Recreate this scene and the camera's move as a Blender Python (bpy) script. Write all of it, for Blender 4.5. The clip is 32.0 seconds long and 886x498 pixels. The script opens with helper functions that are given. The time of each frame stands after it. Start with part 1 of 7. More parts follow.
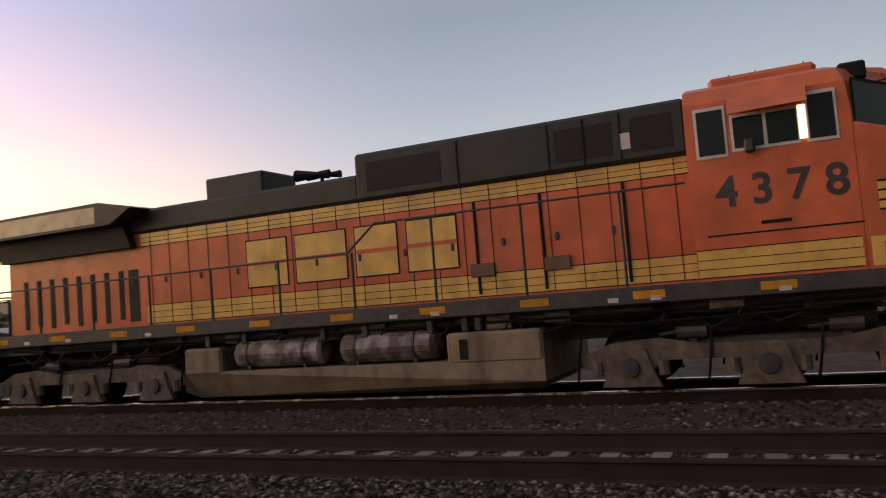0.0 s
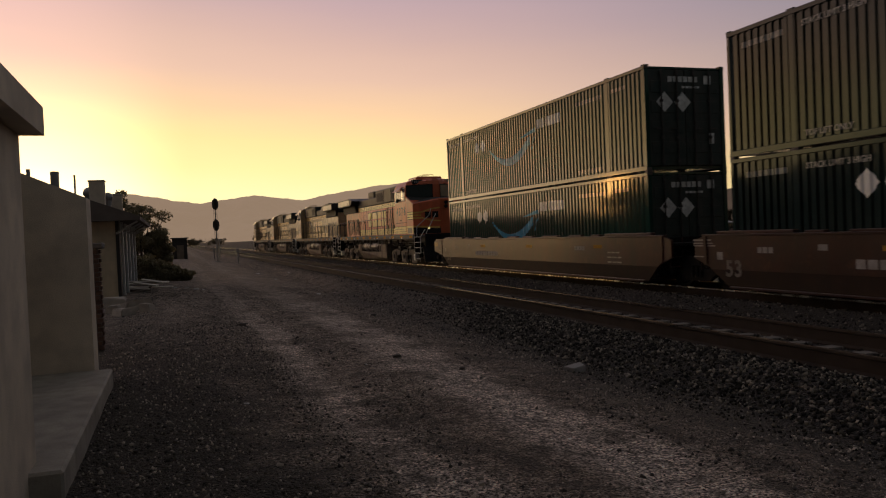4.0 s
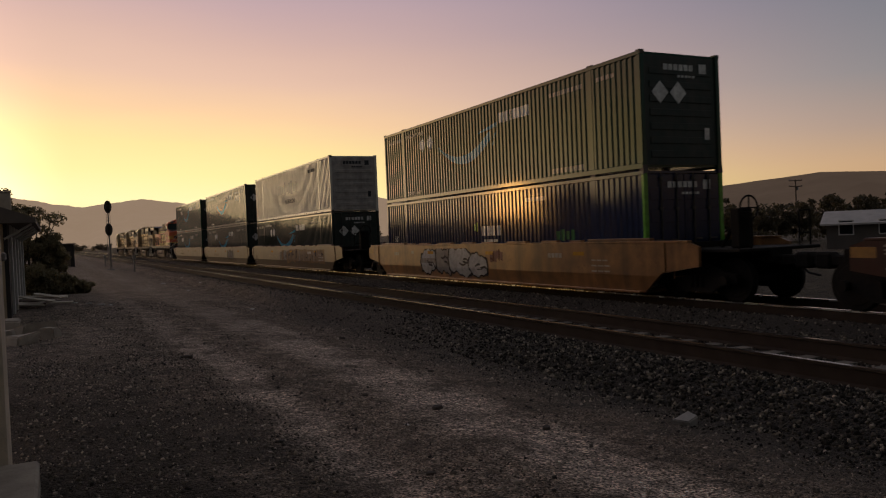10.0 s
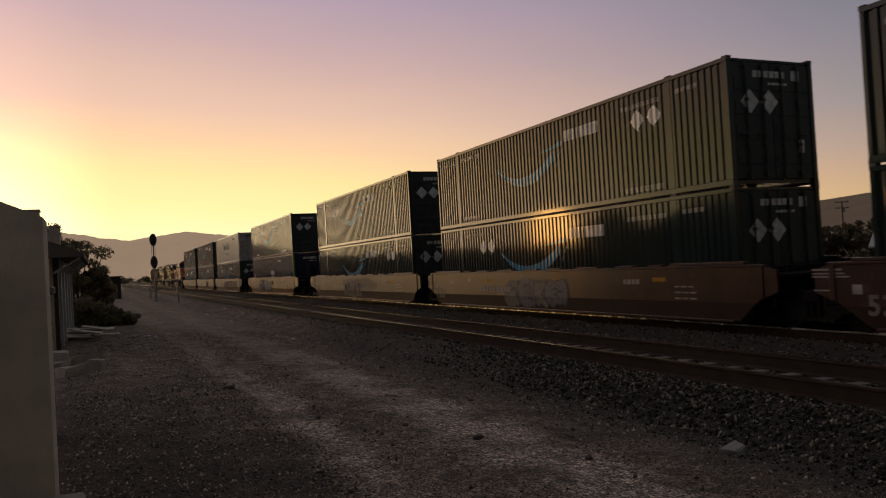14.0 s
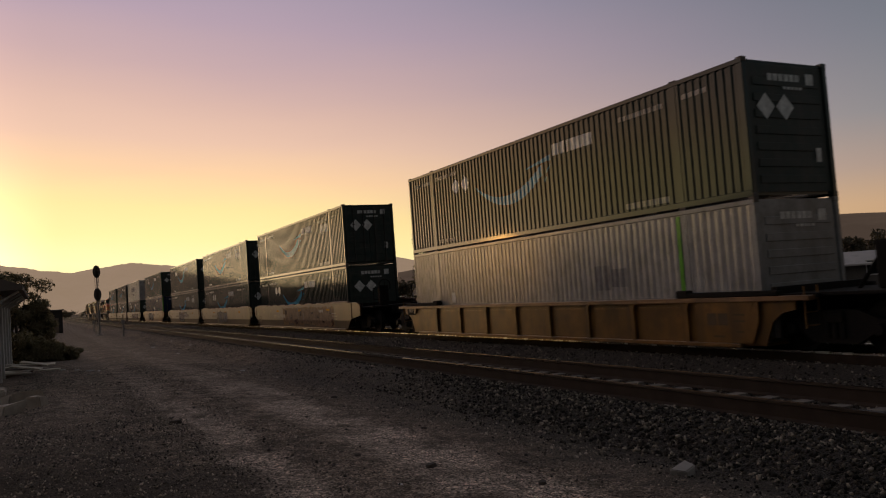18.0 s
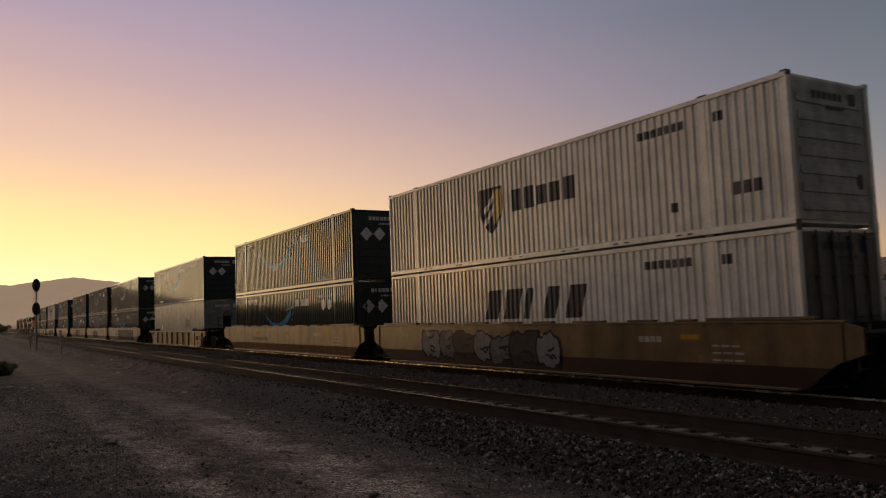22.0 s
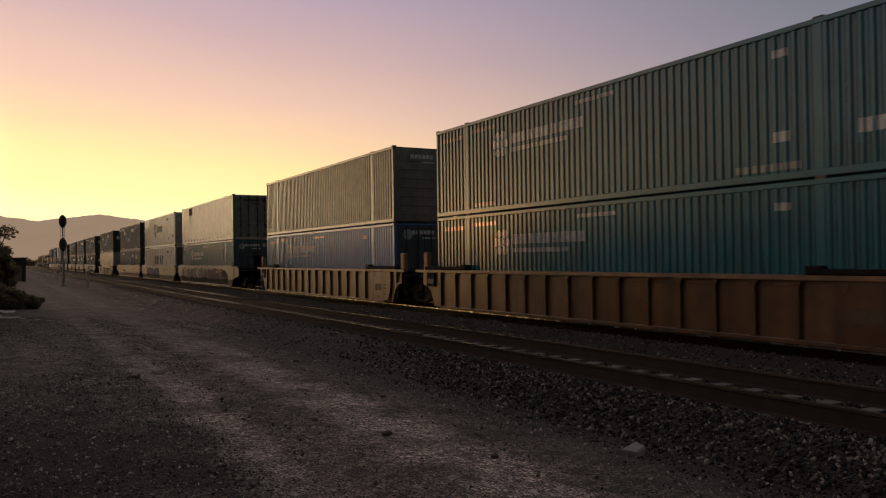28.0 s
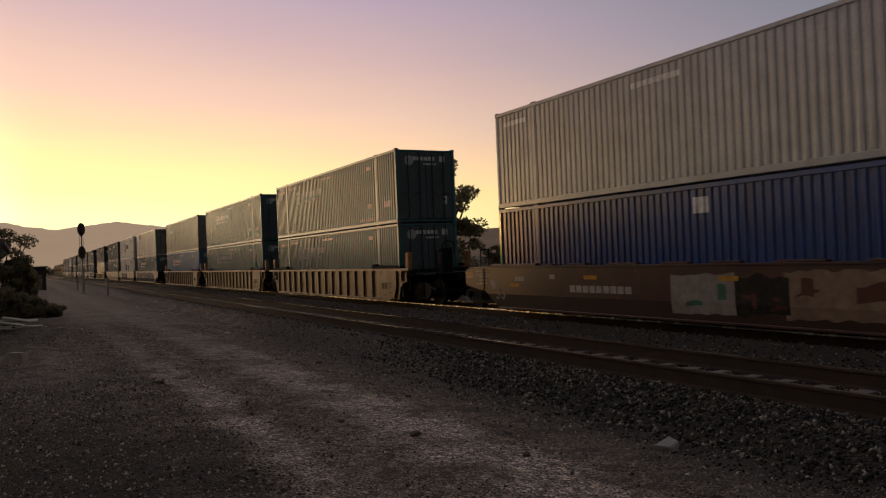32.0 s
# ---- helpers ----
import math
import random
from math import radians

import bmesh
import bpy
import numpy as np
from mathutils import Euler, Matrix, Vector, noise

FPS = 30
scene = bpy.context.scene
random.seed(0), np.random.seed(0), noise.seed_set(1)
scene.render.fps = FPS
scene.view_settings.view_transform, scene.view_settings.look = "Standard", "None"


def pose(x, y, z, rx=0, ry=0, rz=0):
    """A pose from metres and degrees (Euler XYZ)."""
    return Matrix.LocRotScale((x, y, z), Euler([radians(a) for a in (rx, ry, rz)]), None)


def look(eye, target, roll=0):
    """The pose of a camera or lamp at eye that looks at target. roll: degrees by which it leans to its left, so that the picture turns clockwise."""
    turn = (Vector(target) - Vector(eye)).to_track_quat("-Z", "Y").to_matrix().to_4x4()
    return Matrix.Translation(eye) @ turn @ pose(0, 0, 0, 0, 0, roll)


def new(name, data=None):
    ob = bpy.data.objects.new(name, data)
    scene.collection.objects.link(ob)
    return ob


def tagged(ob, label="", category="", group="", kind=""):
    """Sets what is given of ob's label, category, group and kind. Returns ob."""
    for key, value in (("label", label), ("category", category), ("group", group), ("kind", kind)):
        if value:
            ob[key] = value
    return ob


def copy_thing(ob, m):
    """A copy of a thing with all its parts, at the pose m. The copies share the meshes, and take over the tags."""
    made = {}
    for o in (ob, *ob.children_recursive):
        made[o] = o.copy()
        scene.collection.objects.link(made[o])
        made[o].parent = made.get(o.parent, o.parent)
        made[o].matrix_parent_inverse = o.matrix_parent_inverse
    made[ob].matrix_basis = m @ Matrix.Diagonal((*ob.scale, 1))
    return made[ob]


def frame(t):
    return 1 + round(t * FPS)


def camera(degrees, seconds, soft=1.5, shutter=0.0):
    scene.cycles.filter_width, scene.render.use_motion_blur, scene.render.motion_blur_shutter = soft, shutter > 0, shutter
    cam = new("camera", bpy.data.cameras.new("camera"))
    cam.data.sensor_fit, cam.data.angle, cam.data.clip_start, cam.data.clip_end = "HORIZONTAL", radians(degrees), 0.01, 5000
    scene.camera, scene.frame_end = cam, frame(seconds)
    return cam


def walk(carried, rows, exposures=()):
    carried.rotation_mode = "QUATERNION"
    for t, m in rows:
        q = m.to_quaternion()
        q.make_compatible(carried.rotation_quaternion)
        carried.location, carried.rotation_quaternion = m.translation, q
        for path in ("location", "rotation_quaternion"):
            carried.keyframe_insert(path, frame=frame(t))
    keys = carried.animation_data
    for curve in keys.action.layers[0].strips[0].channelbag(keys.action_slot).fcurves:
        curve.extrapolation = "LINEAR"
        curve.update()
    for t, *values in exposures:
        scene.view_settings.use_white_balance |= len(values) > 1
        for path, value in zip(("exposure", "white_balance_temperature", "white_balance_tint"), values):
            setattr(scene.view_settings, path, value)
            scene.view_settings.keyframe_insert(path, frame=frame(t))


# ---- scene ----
import itertools
from functools import lru_cache

# ---------------------------------------------------------------- camera
cam = camera(59.03, 32.0, soft=1.1, shutter=0.16)
# seconds, x, y, z, yaw, pitch, roll: carried a few steps forward, then held
PATH = [
    (0, 0.531, -4.037, 1.723, -65.38, 3.654, 4.656), (0.5, 0.6, -4.04, 1.71, -46.7, 3.1, 4),
    (1, 0.648, -4.039, 1.704, -32.425, 2.829, 3.463), (1.5, 0.68, -4.02, 1.73, -26.3, 1.95, 3.4),
    (2, 0.706, -3.995, 1.757, -20.413, 1.169, 3.331), (2.5, 0.684, -4.032, 1.717, -17.721, 0.425, 2.681),
    (4.5, 0.556, -3.477, 1.696, -20.887, -1.715, 2.432), (5, 0.525, -3.203, 1.701, -24.672, -1.89, 2.929),
    (5.5, 0.506, -2.66, 1.698, -25.233, -0.088, 3.588), (6, 0.313, -2.176, 1.724, -26.558, -1.903, 2.826),
    (6.5, 0.286, -1.644, 1.755, -26.858, -1.934, 2.76), (7, 0.097, -1.309, 1.8, -27.121, 0.326, 2.893),
    (7.5, 0.051, -0.971, 1.798, -27.47, 0.646, 3.43), (8, 0.003, -0.588, 1.765, -29.27, 0.585, 6.578),
    (8.5, -0.086, -0.263, 1.776, -29.561, -0.477, 4.95), (9, -0.02, -0.126, 1.775, -29.463, -1.141, 3.089),
    (9.5, 0.045, -0.014, 1.765, -27.874, -1.719, 2.158), (10, -0.005, 0.001, 1.774, -26.579, -1.156, 2.446),
    (10.5, -0.015, 0.013, 1.776, -26.029, -0.689, 2.779), (11, -0.016, 0.013, 1.77, -25.799, -0.126, 3.077),
    (11.5, 0.004, 0.003, 1.77, -25.535, -0.059, 3.173), (12, 0.005, 0.002, 1.767, -25.16, 0.074, 3.199),
    (12.5, -0.002, 0.004, 1.767, -24.761, 0.316, 3.129), (13, 0, 0, 1.772, -24.345, 0.593, 3.085),
    (13.5, 0.008, -0.002, 1.776, -23.932, 0.662, 3.147), (14, 0.007, -0.01, 1.78, -23.708, 1.033, 3.261),
    (14.5, -0.003, -0.013, 1.783, -24.198, 1.897, 3.48), (15, 0.008, -0.015, 1.783, -25.385, 2.258, 3.748),
    (15.5, 0.025, -0.003, 1.775, -26.143, 2.543, 3.777), (17.5, 0.021, -0.015, 1.782, -26.576, 2.789, 4.457),
    (18, 0.019, -0.015, 1.774, -27.231, 2.786, 4.218), (18.5, 0.023, -0.026, 1.774, -28.423, 2.755, 4.002),
    (19, 0.023, -0.011, 1.769, -30.563, 2.796, 3.303), (19.5, 0.008, -0.038, 1.782, -30.415, 2.843, 2.843),
    (20, 0.003, -0.041, 1.784, -30.721, 3.036, 2.137), (20.5, 0.001, -0.031, 1.79, -30.871, 3.493, 1.755),
    (21, 0.012, -0.024, 1.791, -30.885, 4.179, 1.837), (21.5, 0.009, -0.021, 1.778, -30.918, 4.592, 2.081),
    (22, 0.029, -0.006, 1.781, -30.845, 4.58, 2.208), (22.5, 0.029, -0.021, 1.772, -30.698, 4.579, 2.393),
    (23, 0.044, 0.003, 1.767, -30.492, 4.558, 2.652), (23.5, 0.026, -0.031, 1.779, -30.212, 4.409, 2.754),
    (24, 0.025, -0.036, 1.786, -29.867, 4.237, 2.818), (24.5, 0.012, -0.041, 1.774, -29.486, 3.923, 2.963),
    (26.5, 0.009, -0.044, 1.773, -28.086, 2.439, 2.369), (27, 0.015, -0.042, 1.775, -28.392, 1.808, 1.439),
    (27.5, 0.032, -0.029, 1.785, -29.179, 1.17, 1.004), (28, 0.074, -0.038, 1.776, -29.329, 0.603, 0.838),
    (28.5, 0.019, 0.036, 1.759, -28.855, 0.06, 0.583), (29, -0.009, 0.126, 1.757, -30.346, -0.431, 0.726),
    (29.5, -0.004, 0.108, 1.771, -32.218, -0.525, 0.688), (30, 0.04, 0.11, 1.776, -31.733, 0.396, 1.051),
    (30.5, 0.037, 0.1, 1.766, -30.631, 0.637, 1.58), (31, 0.047, 0.127, 1.76, -29.674, 0.591, 1.919),
    (31.5, 0.043, 0.121, 1.754, -28.776, 0.606, 2.105), (32, 0.044, 0.111, 1.763, -28.2, 0.513, 2.328),
]

walk(cam, [(r[0], pose(r[1], r[2], r[3], 90 + r[5], r[6], r[4])) for r in PATH],
     exposures=[(0, 1.35), (0.5, 0.98), (1.0, 0.42), (1.4, -0.05), (2.0, -0.08), (4.0, 0.0), (5.0, 0.0), (8.0, -0.05), (15.0, 0.0), (25.0, -0.05), (27.0, -0.10), (28.0, 0.12), (30.0, 0.15), (32.0, 0.20)])

# ---------------------------------------------------------------- plan
XN, XT = 9.17, 14.12          # centre lines of the empty track and of the train's track; rail tops at z = 0
GAUGE = 1.435 + 0.073


def run(t):
    """How far the train has gone at t seconds."""
    return -0.0026 + t * (10.5132 + t * (0.00153878 + t * (-0.000831243 + t * (2.3206e-05 - 2.00637e-07 * t))))


# ---------------------------------------------------------------- light: an evening sky after sunset
def sky():
    w = bpy.data.worlds.new("evening_sky")
    scene.world = w
    w.use_nodes = True
    nt = w.node_tree
    nt.nodes.clear()
    n = nt.nodes.new
    out, bg = n("ShaderNodeOutputWorld"), n("ShaderNodeBackground")
    tc, sep = n("ShaderNodeTexCoord"), n("ShaderNodeSeparateXYZ")
    nt.links.new(tc.outputs["Generated"], sep.inputs[0])

    def m(op, a, b=None, c=None):
        k = n("ShaderNodeMath")
        k.operation = op
        for i, v in enumerate((a, b, c)):
            if v is None:
                continue
            if isinstance(v, (int, float)):
                k.inputs[i].default_value = v
            else:
                nt.links.new(v, k.inputs[i])
        return k.outputs[0]

    x, y, z = sep.outputs[0], sep.outputs[1], sep.outputs[2]
    # cosine of the angle to the sunset, seen on the horizon (the sunset lies a little left of +y)
    hlen = m("SQRT", m("ADD", m("ADD", m("MULTIPLY", x, x), m("MULTIPLY", y, y)), 1e-5))
    az = m("DIVIDE", m("ADD", m("MULTIPLY", y, 0.966), m("MULTIPLY", x, -0.259)), hlen)

    # the glow lies lower away from the sunset, and thin high cloud ripples it
    core = m("DIVIDE", m("ADD", m("MULTIPLY", y, 0.853), m("MULTIPLY", x, -0.522)), hlen)
    mp, cirrus = n("ShaderNodeMapping"), n("ShaderNodeTexNoise")
    mp.inputs["Scale"].default_value = (1.6, 2.4, 9.0)
    mp.inputs["Rotation"].default_value = (0.15, 0.22, 0.4)
    cirrus.inputs["Scale"].default_value, cirrus.inputs["Detail"].default_value = 1.5, 5
    nt.links.new(tc.outputs["Generated"], mp.inputs[0])
    nt.links.new(mp.outputs[0], cirrus.inputs["Vector"])
    low = m("ADD", z, m("MULTIPLY", m("MAXIMUM", m("SUBTRACT", 0.88, core), 0.0), 0.14))
    low = m("ADD", low, m("MULTIPLY", m("SUBTRACT", cirrus.outputs["Fac"], 0.5), 0.035))

    def ramp(stops, fac):
        r = n("ShaderNodeValToRGB")
        e = r.color_ramp.elements
        while len(e) < len(stops):
            e.new(0.5)
        for el, (p, c) in zip(e, stops):
            el.position, el.color = p, (*c, 1)
        r.color_ramp.interpolation = "EASE" if len(stops) < 3 else "LINEAR"
        nt.links.new(fac, r.inputs[0])
        return r.outputs[0]

    sunward = ramp(SUNWARD, low)
    sidewise = ramp(SIDEWISE, z)
    mix = n("ShaderNodeMix")
    mix.data_type = "RGBA"
    mr = n("ShaderNodeMapRange")
    mr.interpolation_type = "SMOOTHSTEP"
    mr.inputs["From Min"].default_value, mr.inputs["From Max"].default_value = 0.12, 0.96
    nt.links.new(az, mr.inputs["Value"])
    nt.links.new(mr.outputs[0], mix.inputs["Factor"])
    back = n("ShaderNodeMix")
    back.data_type = "RGBA"
    mb = n("ShaderNodeMapRange")
    mb.interpolation_type = "SMOOTHSTEP"
    mb.inputs["From Min"].default_value, mb.inputs["From Max"].default_value = -0.75, 0.55
    away = m("DIVIDE", m("ADD", m("MULTIPLY", y, 0.906), m("MULTIPLY", x, 0.423)), hlen)
    nt.links.new(away, mb.inputs["Value"])
    nt.links.new(mb.outputs[0], back.inputs["Factor"])
    nt.links.new(ramp(BEHIND, z), back.inputs["A"])
    nt.links.new(sidewise, back.inputs["B"])
    nt.links.new(back.outputs["Result"], mix.inputs["A"])
    # the brightest part of the glow, where the sun went down
    mg = n("ShaderNodeMapRange")
    mg.interpolation_type = "SMOOTHSTEP"
    for key, v in (("From Min", 0.93), ("From Max", 0.994), ("To Min", 0.0), ("To Max", 1.0)):
        mg.inputs[key].default_value = v
    heart = m("DIVIDE", m("ADD", m("MULTIPLY", y, 0.94), m("MULTIPLY", x, -0.342)), hlen)
    nt.links.new(heart, mg.inputs["Value"])
    tint = n("ShaderNodeMix")
    tint.data_type = "RGBA"
    tint.inputs["A"].default_value, tint.inputs["B"].default_value = (1, 1, 1, 1), (*GLOW, 1)
    # and it is confined to the lower sky
    mv = n("ShaderNodeMapRange")
    mv.interpolation_type = "SMOOTHSTEP"
    for key, v in (("From Min", 0.07), ("From Max", 0.23), ("To Min", 1.0), ("To Max", 0.15)):
        mv.inputs[key].default_value = v
    nt.links.new(z, mv.inputs["Value"])
    nt.links.new(m("MULTIPLY", mg.outputs[0], mv.outputs[0]), tint.inputs["Factor"])
    lift = n("ShaderNodeVectorMath")
    lift.operation = "MULTIPLY"
    nt.links.new(sunward, lift.inputs[0])
    nt.links.new(tint.outputs["Result"], lift.inputs[1])
    # past the sunset, over the depot, the glow turns to lavender above its low golden rim
    ml, mh = n("ShaderNodeMapRange"), n("ShaderNodeMapRange")
    for k, v, lo, hi in ((ml, m("DIVIDE", m("MULTIPLY", x, -1.0), hlen), 0.70, 0.93), (mh, z, 0.05, 0.13)):
        k.interpolation_type = "SMOOTHSTEP"
        k.inputs["From Min"].default_value, k.inputs["From Max"].default_value = lo, hi
        nt.links.new(v, k.inputs["Value"])
    cool = n("ShaderNodeMix")
    cool.data_type = "RGBA"
    cool.inputs["B"].default_value = (0.66, 0.56, 0.57, 1)
    nt.links.new(m("MULTIPLY", ml.outputs[0], mh.outputs[0]), cool.inputs["Factor"])
    nt.links.new(lift.outputs[0], cool.inputs["A"])
    nt.links.new(cool.outputs["Result"], mix.inputs["B"])
    tex = n("ShaderNodeTexSky")
    tex.sky_type, tex.sun_disc, tex.sun_elevation, tex.sun_rotation = "NISHITA", False, radians(0.6), radians(-31)
    tex.dust_density = 2.0
    k = n("ShaderNodeMix")
    k.data_type, k.blend_type = "RGBA", "ADD"
    k.inputs["Factor"].default_value = 0.05
    nt.links.new(mix.outputs["Result"], k.inputs["A"])
    nt.links.new(tex.outputs[0], k.inputs["B"])
    nt.links.new(k.outputs["Result"], bg.inputs[0])
    bg.inputs[1].default_value = 1.0
    nt.links.new(bg.outputs[0], out.inputs[0])


GLOW = (2.5, 2.12, 2.35)
SUNWARD = [(0.0, (1.03, 0.90, 0.40)), (0.06, (1.10, 0.97, 0.52)), (0.10, (1.07, 0.89, 0.40)), (0.14, (1.04, 0.79, 0.35)), (0.18, (0.98, 0.63, 0.36)),
           (0.22, (0.82, 0.525, 0.39)), (0.26, (0.70, 0.45, 0.38)), (0.30, (0.58, 0.385, 0.385)), (0.36, (0.45, 0.325, 0.40)), (0.45, (0.28, 0.26, 0.37)),
           (0.65, (0.19, 0.185, 0.23)), (1.0, (0.135, 0.127, 0.128))]
SIDEWISE = [(0.0, (0.56, 0.32, 0.17)), (0.06, (0.49, 0.32, 0.20)), (0.10, (0.34, 0.26, 0.23)), (0.16, (0.207, 0.213, 0.235)), (0.25, (0.145, 0.162, 0.194)),
            (0.34, (0.107, 0.122, 0.148)), (0.6, (0.118, 0.116, 0.124)), (1.0, (0.135, 0.127, 0.128))]
BEHIND = [(0.0, (0.010, 0.011, 0.014)), (0.10, (0.016, 0.017, 0.021)), (0.22, (0.021, 0.022, 0.027)), (0.5, (0.045, 0.046, 0.053)), (1.0, (0.135, 0.127, 0.128))]
sky()
afterglow = new("afterglow_sun", bpy.data.lights.new("afterglow_sun", "SUN"))
afterglow.data.energy, afterglow.data.angle, afterglow.data.color = 0.042, radians(3.2), (1.0, 0.47, 0.10)
afterglow.matrix_world = look((0, 0, 0), (0.528, -0.849, -0.034))


# ---------------------------------------------------------------- materials
def material(name, color, rough=0.6, metal=0.0, vary=0.25, scale=3.0, bump=0.15, fine=60.0, streak=0.0, dirt=(0.07, 0.055, 0.045),
             dirt_amount=0.0, spec=0.5, per_object=0.0, per_island=0.0, rust=0.0, coat=0.0, even=False, skew=1.0, dust=0.0):
    """A worn surface: base colour with two scales of variation, dirt, rain streaks, rust spots and fine relief."""
    mat = bpy.data.materials.new(name)
    mat.use_nodes = True
    nt = mat.node_tree
    b = nt.nodes["Principled BSDF"]
    n = nt.nodes.new
    tc = n("ShaderNodeTexCoord")

    def noise_tex(sc, detail=6, stretch=None):
        t = n("ShaderNodeTexNoise")
        t.inputs["Scale"].default_value = sc
        t.inputs["Detail"].default_value = detail
        if stretch:
            mp = n("ShaderNodeMapping")
            mp.inputs["Scale"].default_value = stretch
            nt.links.new(tc.outputs["Object"], mp.inputs[0])
            nt.links.new(mp.outputs[0], t.inputs["Vector"])
        else:
            nt.links.new(tc.outputs["Object"], t.inputs["Vector"])
        return t.outputs["Fac"]

    def ramp(fac, lo, hi):
        r = n("ShaderNodeMapRange")
        r.inputs["From Min"].default_value, r.inputs["From Max"].default_value = lo, hi
        nt.links.new(fac, r.inputs["Value"])
        return r.outputs[0]

    def blend(a, c, fac, mode="MIX"):
        k = n("ShaderNodeMix")
        k.data_type, k.blend_type = "RGBA", mode
        for sock, v in ((k.inputs["A"], a), (k.inputs["B"], c)):
            if isinstance(v, tuple):
                sock.default_value = (*v, 1)
            else:
                nt.links.new(v, sock)
        if isinstance(fac, float):
            k.inputs["Factor"].default_value = fac
        else:
            nt.links.new(fac, k.inputs["Factor"])
        return k.outputs["Result"]

    def times(fac, v):
        k = n("ShaderNodeMath")
        k.operation = "MULTIPLY"
        nt.links.new(fac, k.inputs[0])
        k.inputs[1].default_value = v
        return k.outputs[0]

    big, small = noise_tex(scale), noise_tex(fine, 4)
    dark = tuple(c * (1 - vary) for c in color)
    light = tuple(min(1, c * (1 + vary * 0.7)) for c in color)
    col = blend(dark, light, ramp(big, 0.3, 0.7))
    col = blend(col, tuple(c * 0.7 for c in color), times(ramp(small, 0.5, 0.75), 0.5))
    if per_object or per_island:
        src = n("ShaderNodeObjectInfo").outputs["Random"] if per_object else n("ShaderNodeNewGeometry").outputs["Random Per Island"]
        amt = per_object or per_island
        hs = n("ShaderNodeHueSaturation")
        r = n("ShaderNodeMapRange")
        r.inputs["To Min"].default_value, r.inputs["To Max"].default_value = 1 - amt, 1 + amt
        pw = n("ShaderNodeMath")
        pw.operation = "POWER"
        pw.inputs[1].default_value = skew
        nt.links.new(src, pw.inputs[0])
        nt.links.new(pw.outputs[0], r.inputs["Value"])
        r.inputs["To Max"].default_value = 1 + amt * skew
        nt.links.new(r.outputs[0], hs.inputs["Value"])
        nt.links.new(col, hs.inputs["Color"])
        col = hs.outputs[0]
    if streak:
        s = noise_tex(1.0, 5, (2.2, 2.2, 0.12))
        col = blend(col, dirt, times(ramp(s, 0.48, 0.72), streak))
    if dirt_amount:
        d = noise_tex(scale * 2.3, 8)
        col = blend(col, dirt, times(ramp(d, 0.42, 0.68), dirt_amount))
    if rust:
        d = noise_tex(scale * 4.1, 9)
        col = blend(col, (0.11, 0.045, 0.022), times(ramp(d, 0.60, 0.68), rust))
    nt.links.new(col, b.inputs["Base Color"])
    rr = n("ShaderNodeMapRange")
    rr.inputs["To Min"].default_value, rr.inputs["To Max"].default_value = max(0.03, rough - 0.12), min(1, rough + 0.15)
    if even:
        rr.inputs["To Min"].default_value, rr.inputs["To Max"].default_value = max(0.03, rough - 0.05), rough + 0.07
        nt.links.new(noise_tex(1.0, 4, (3.0, 3.0, 0.15)), rr.inputs["Value"])
    else:
        nt.links.new(big, rr.inputs["Value"])
    nt.links.new(rr.outputs[0], b.inputs["Roughness"])
    b.inputs["Metallic"].default_value = metal
    b.inputs["Specular IOR Level"].default_value = spec
    b.inputs["Coat Weight"].default_value = coat
    b.inputs["Coat Roughness"].default_value = 0.16
    # dust: a grazing sheen that also stands in for distance haze
    b.inputs["Sheen Weight"].default_value = dust
    b.inputs["Sheen Roughness"].default_value = 0.12
    b.inputs["Sheen Tint"].default_value = (0.82, 0.74, 0.72, 1)
    if bump:
        bp = n("ShaderNodeBump")
        bp.inputs["Strength"].default_value = bump
        bp.inputs["Distance"].default_value = 0.01
        nt.links.new(small, bp.inputs["Height"])
        nt.links.new(bp.outputs[0], b.inputs["Normal"])
    return mat


@lru_cache(maxsize=None)
def paint(color, rough=0.22, streak=0.35, dirt=0.25, rust=0.0, spec=0.5, dust=0.40):
    return material("worn_paint", color, rough, 0.0, 0.15, 1.3, 0.010, 14, streak, dirt_amount=dirt, rust=rust, spec=spec, even=True, dust=dust)


@lru_cache(maxsize=None)
def decal(color, rough=0.12):
    return material("painted_mark", color, rough, 0.0, 0.2, 4.0, 0.02, 50, 0.25, dirt_amount=0.25, even=True, dust=0.35)


def glow(name, color, strength):
    mat = bpy.data.materials.new(name)
    mat.use_nodes = True
    b = mat.node_tree.nodes["Principled BSDF"]
    b.inputs["Base Color"].default_value = (*color, 1)
    b.inputs["Emission Color"].default_value = (*color, 1)
    b.inputs["Emission Strength"].default_value = strength
    return mat


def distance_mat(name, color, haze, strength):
    """Far hills, with the bright evening haze put in as their own emission."""
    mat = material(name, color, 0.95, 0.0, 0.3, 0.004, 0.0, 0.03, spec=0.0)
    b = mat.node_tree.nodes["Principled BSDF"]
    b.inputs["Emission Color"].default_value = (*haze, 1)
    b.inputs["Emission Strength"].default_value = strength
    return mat


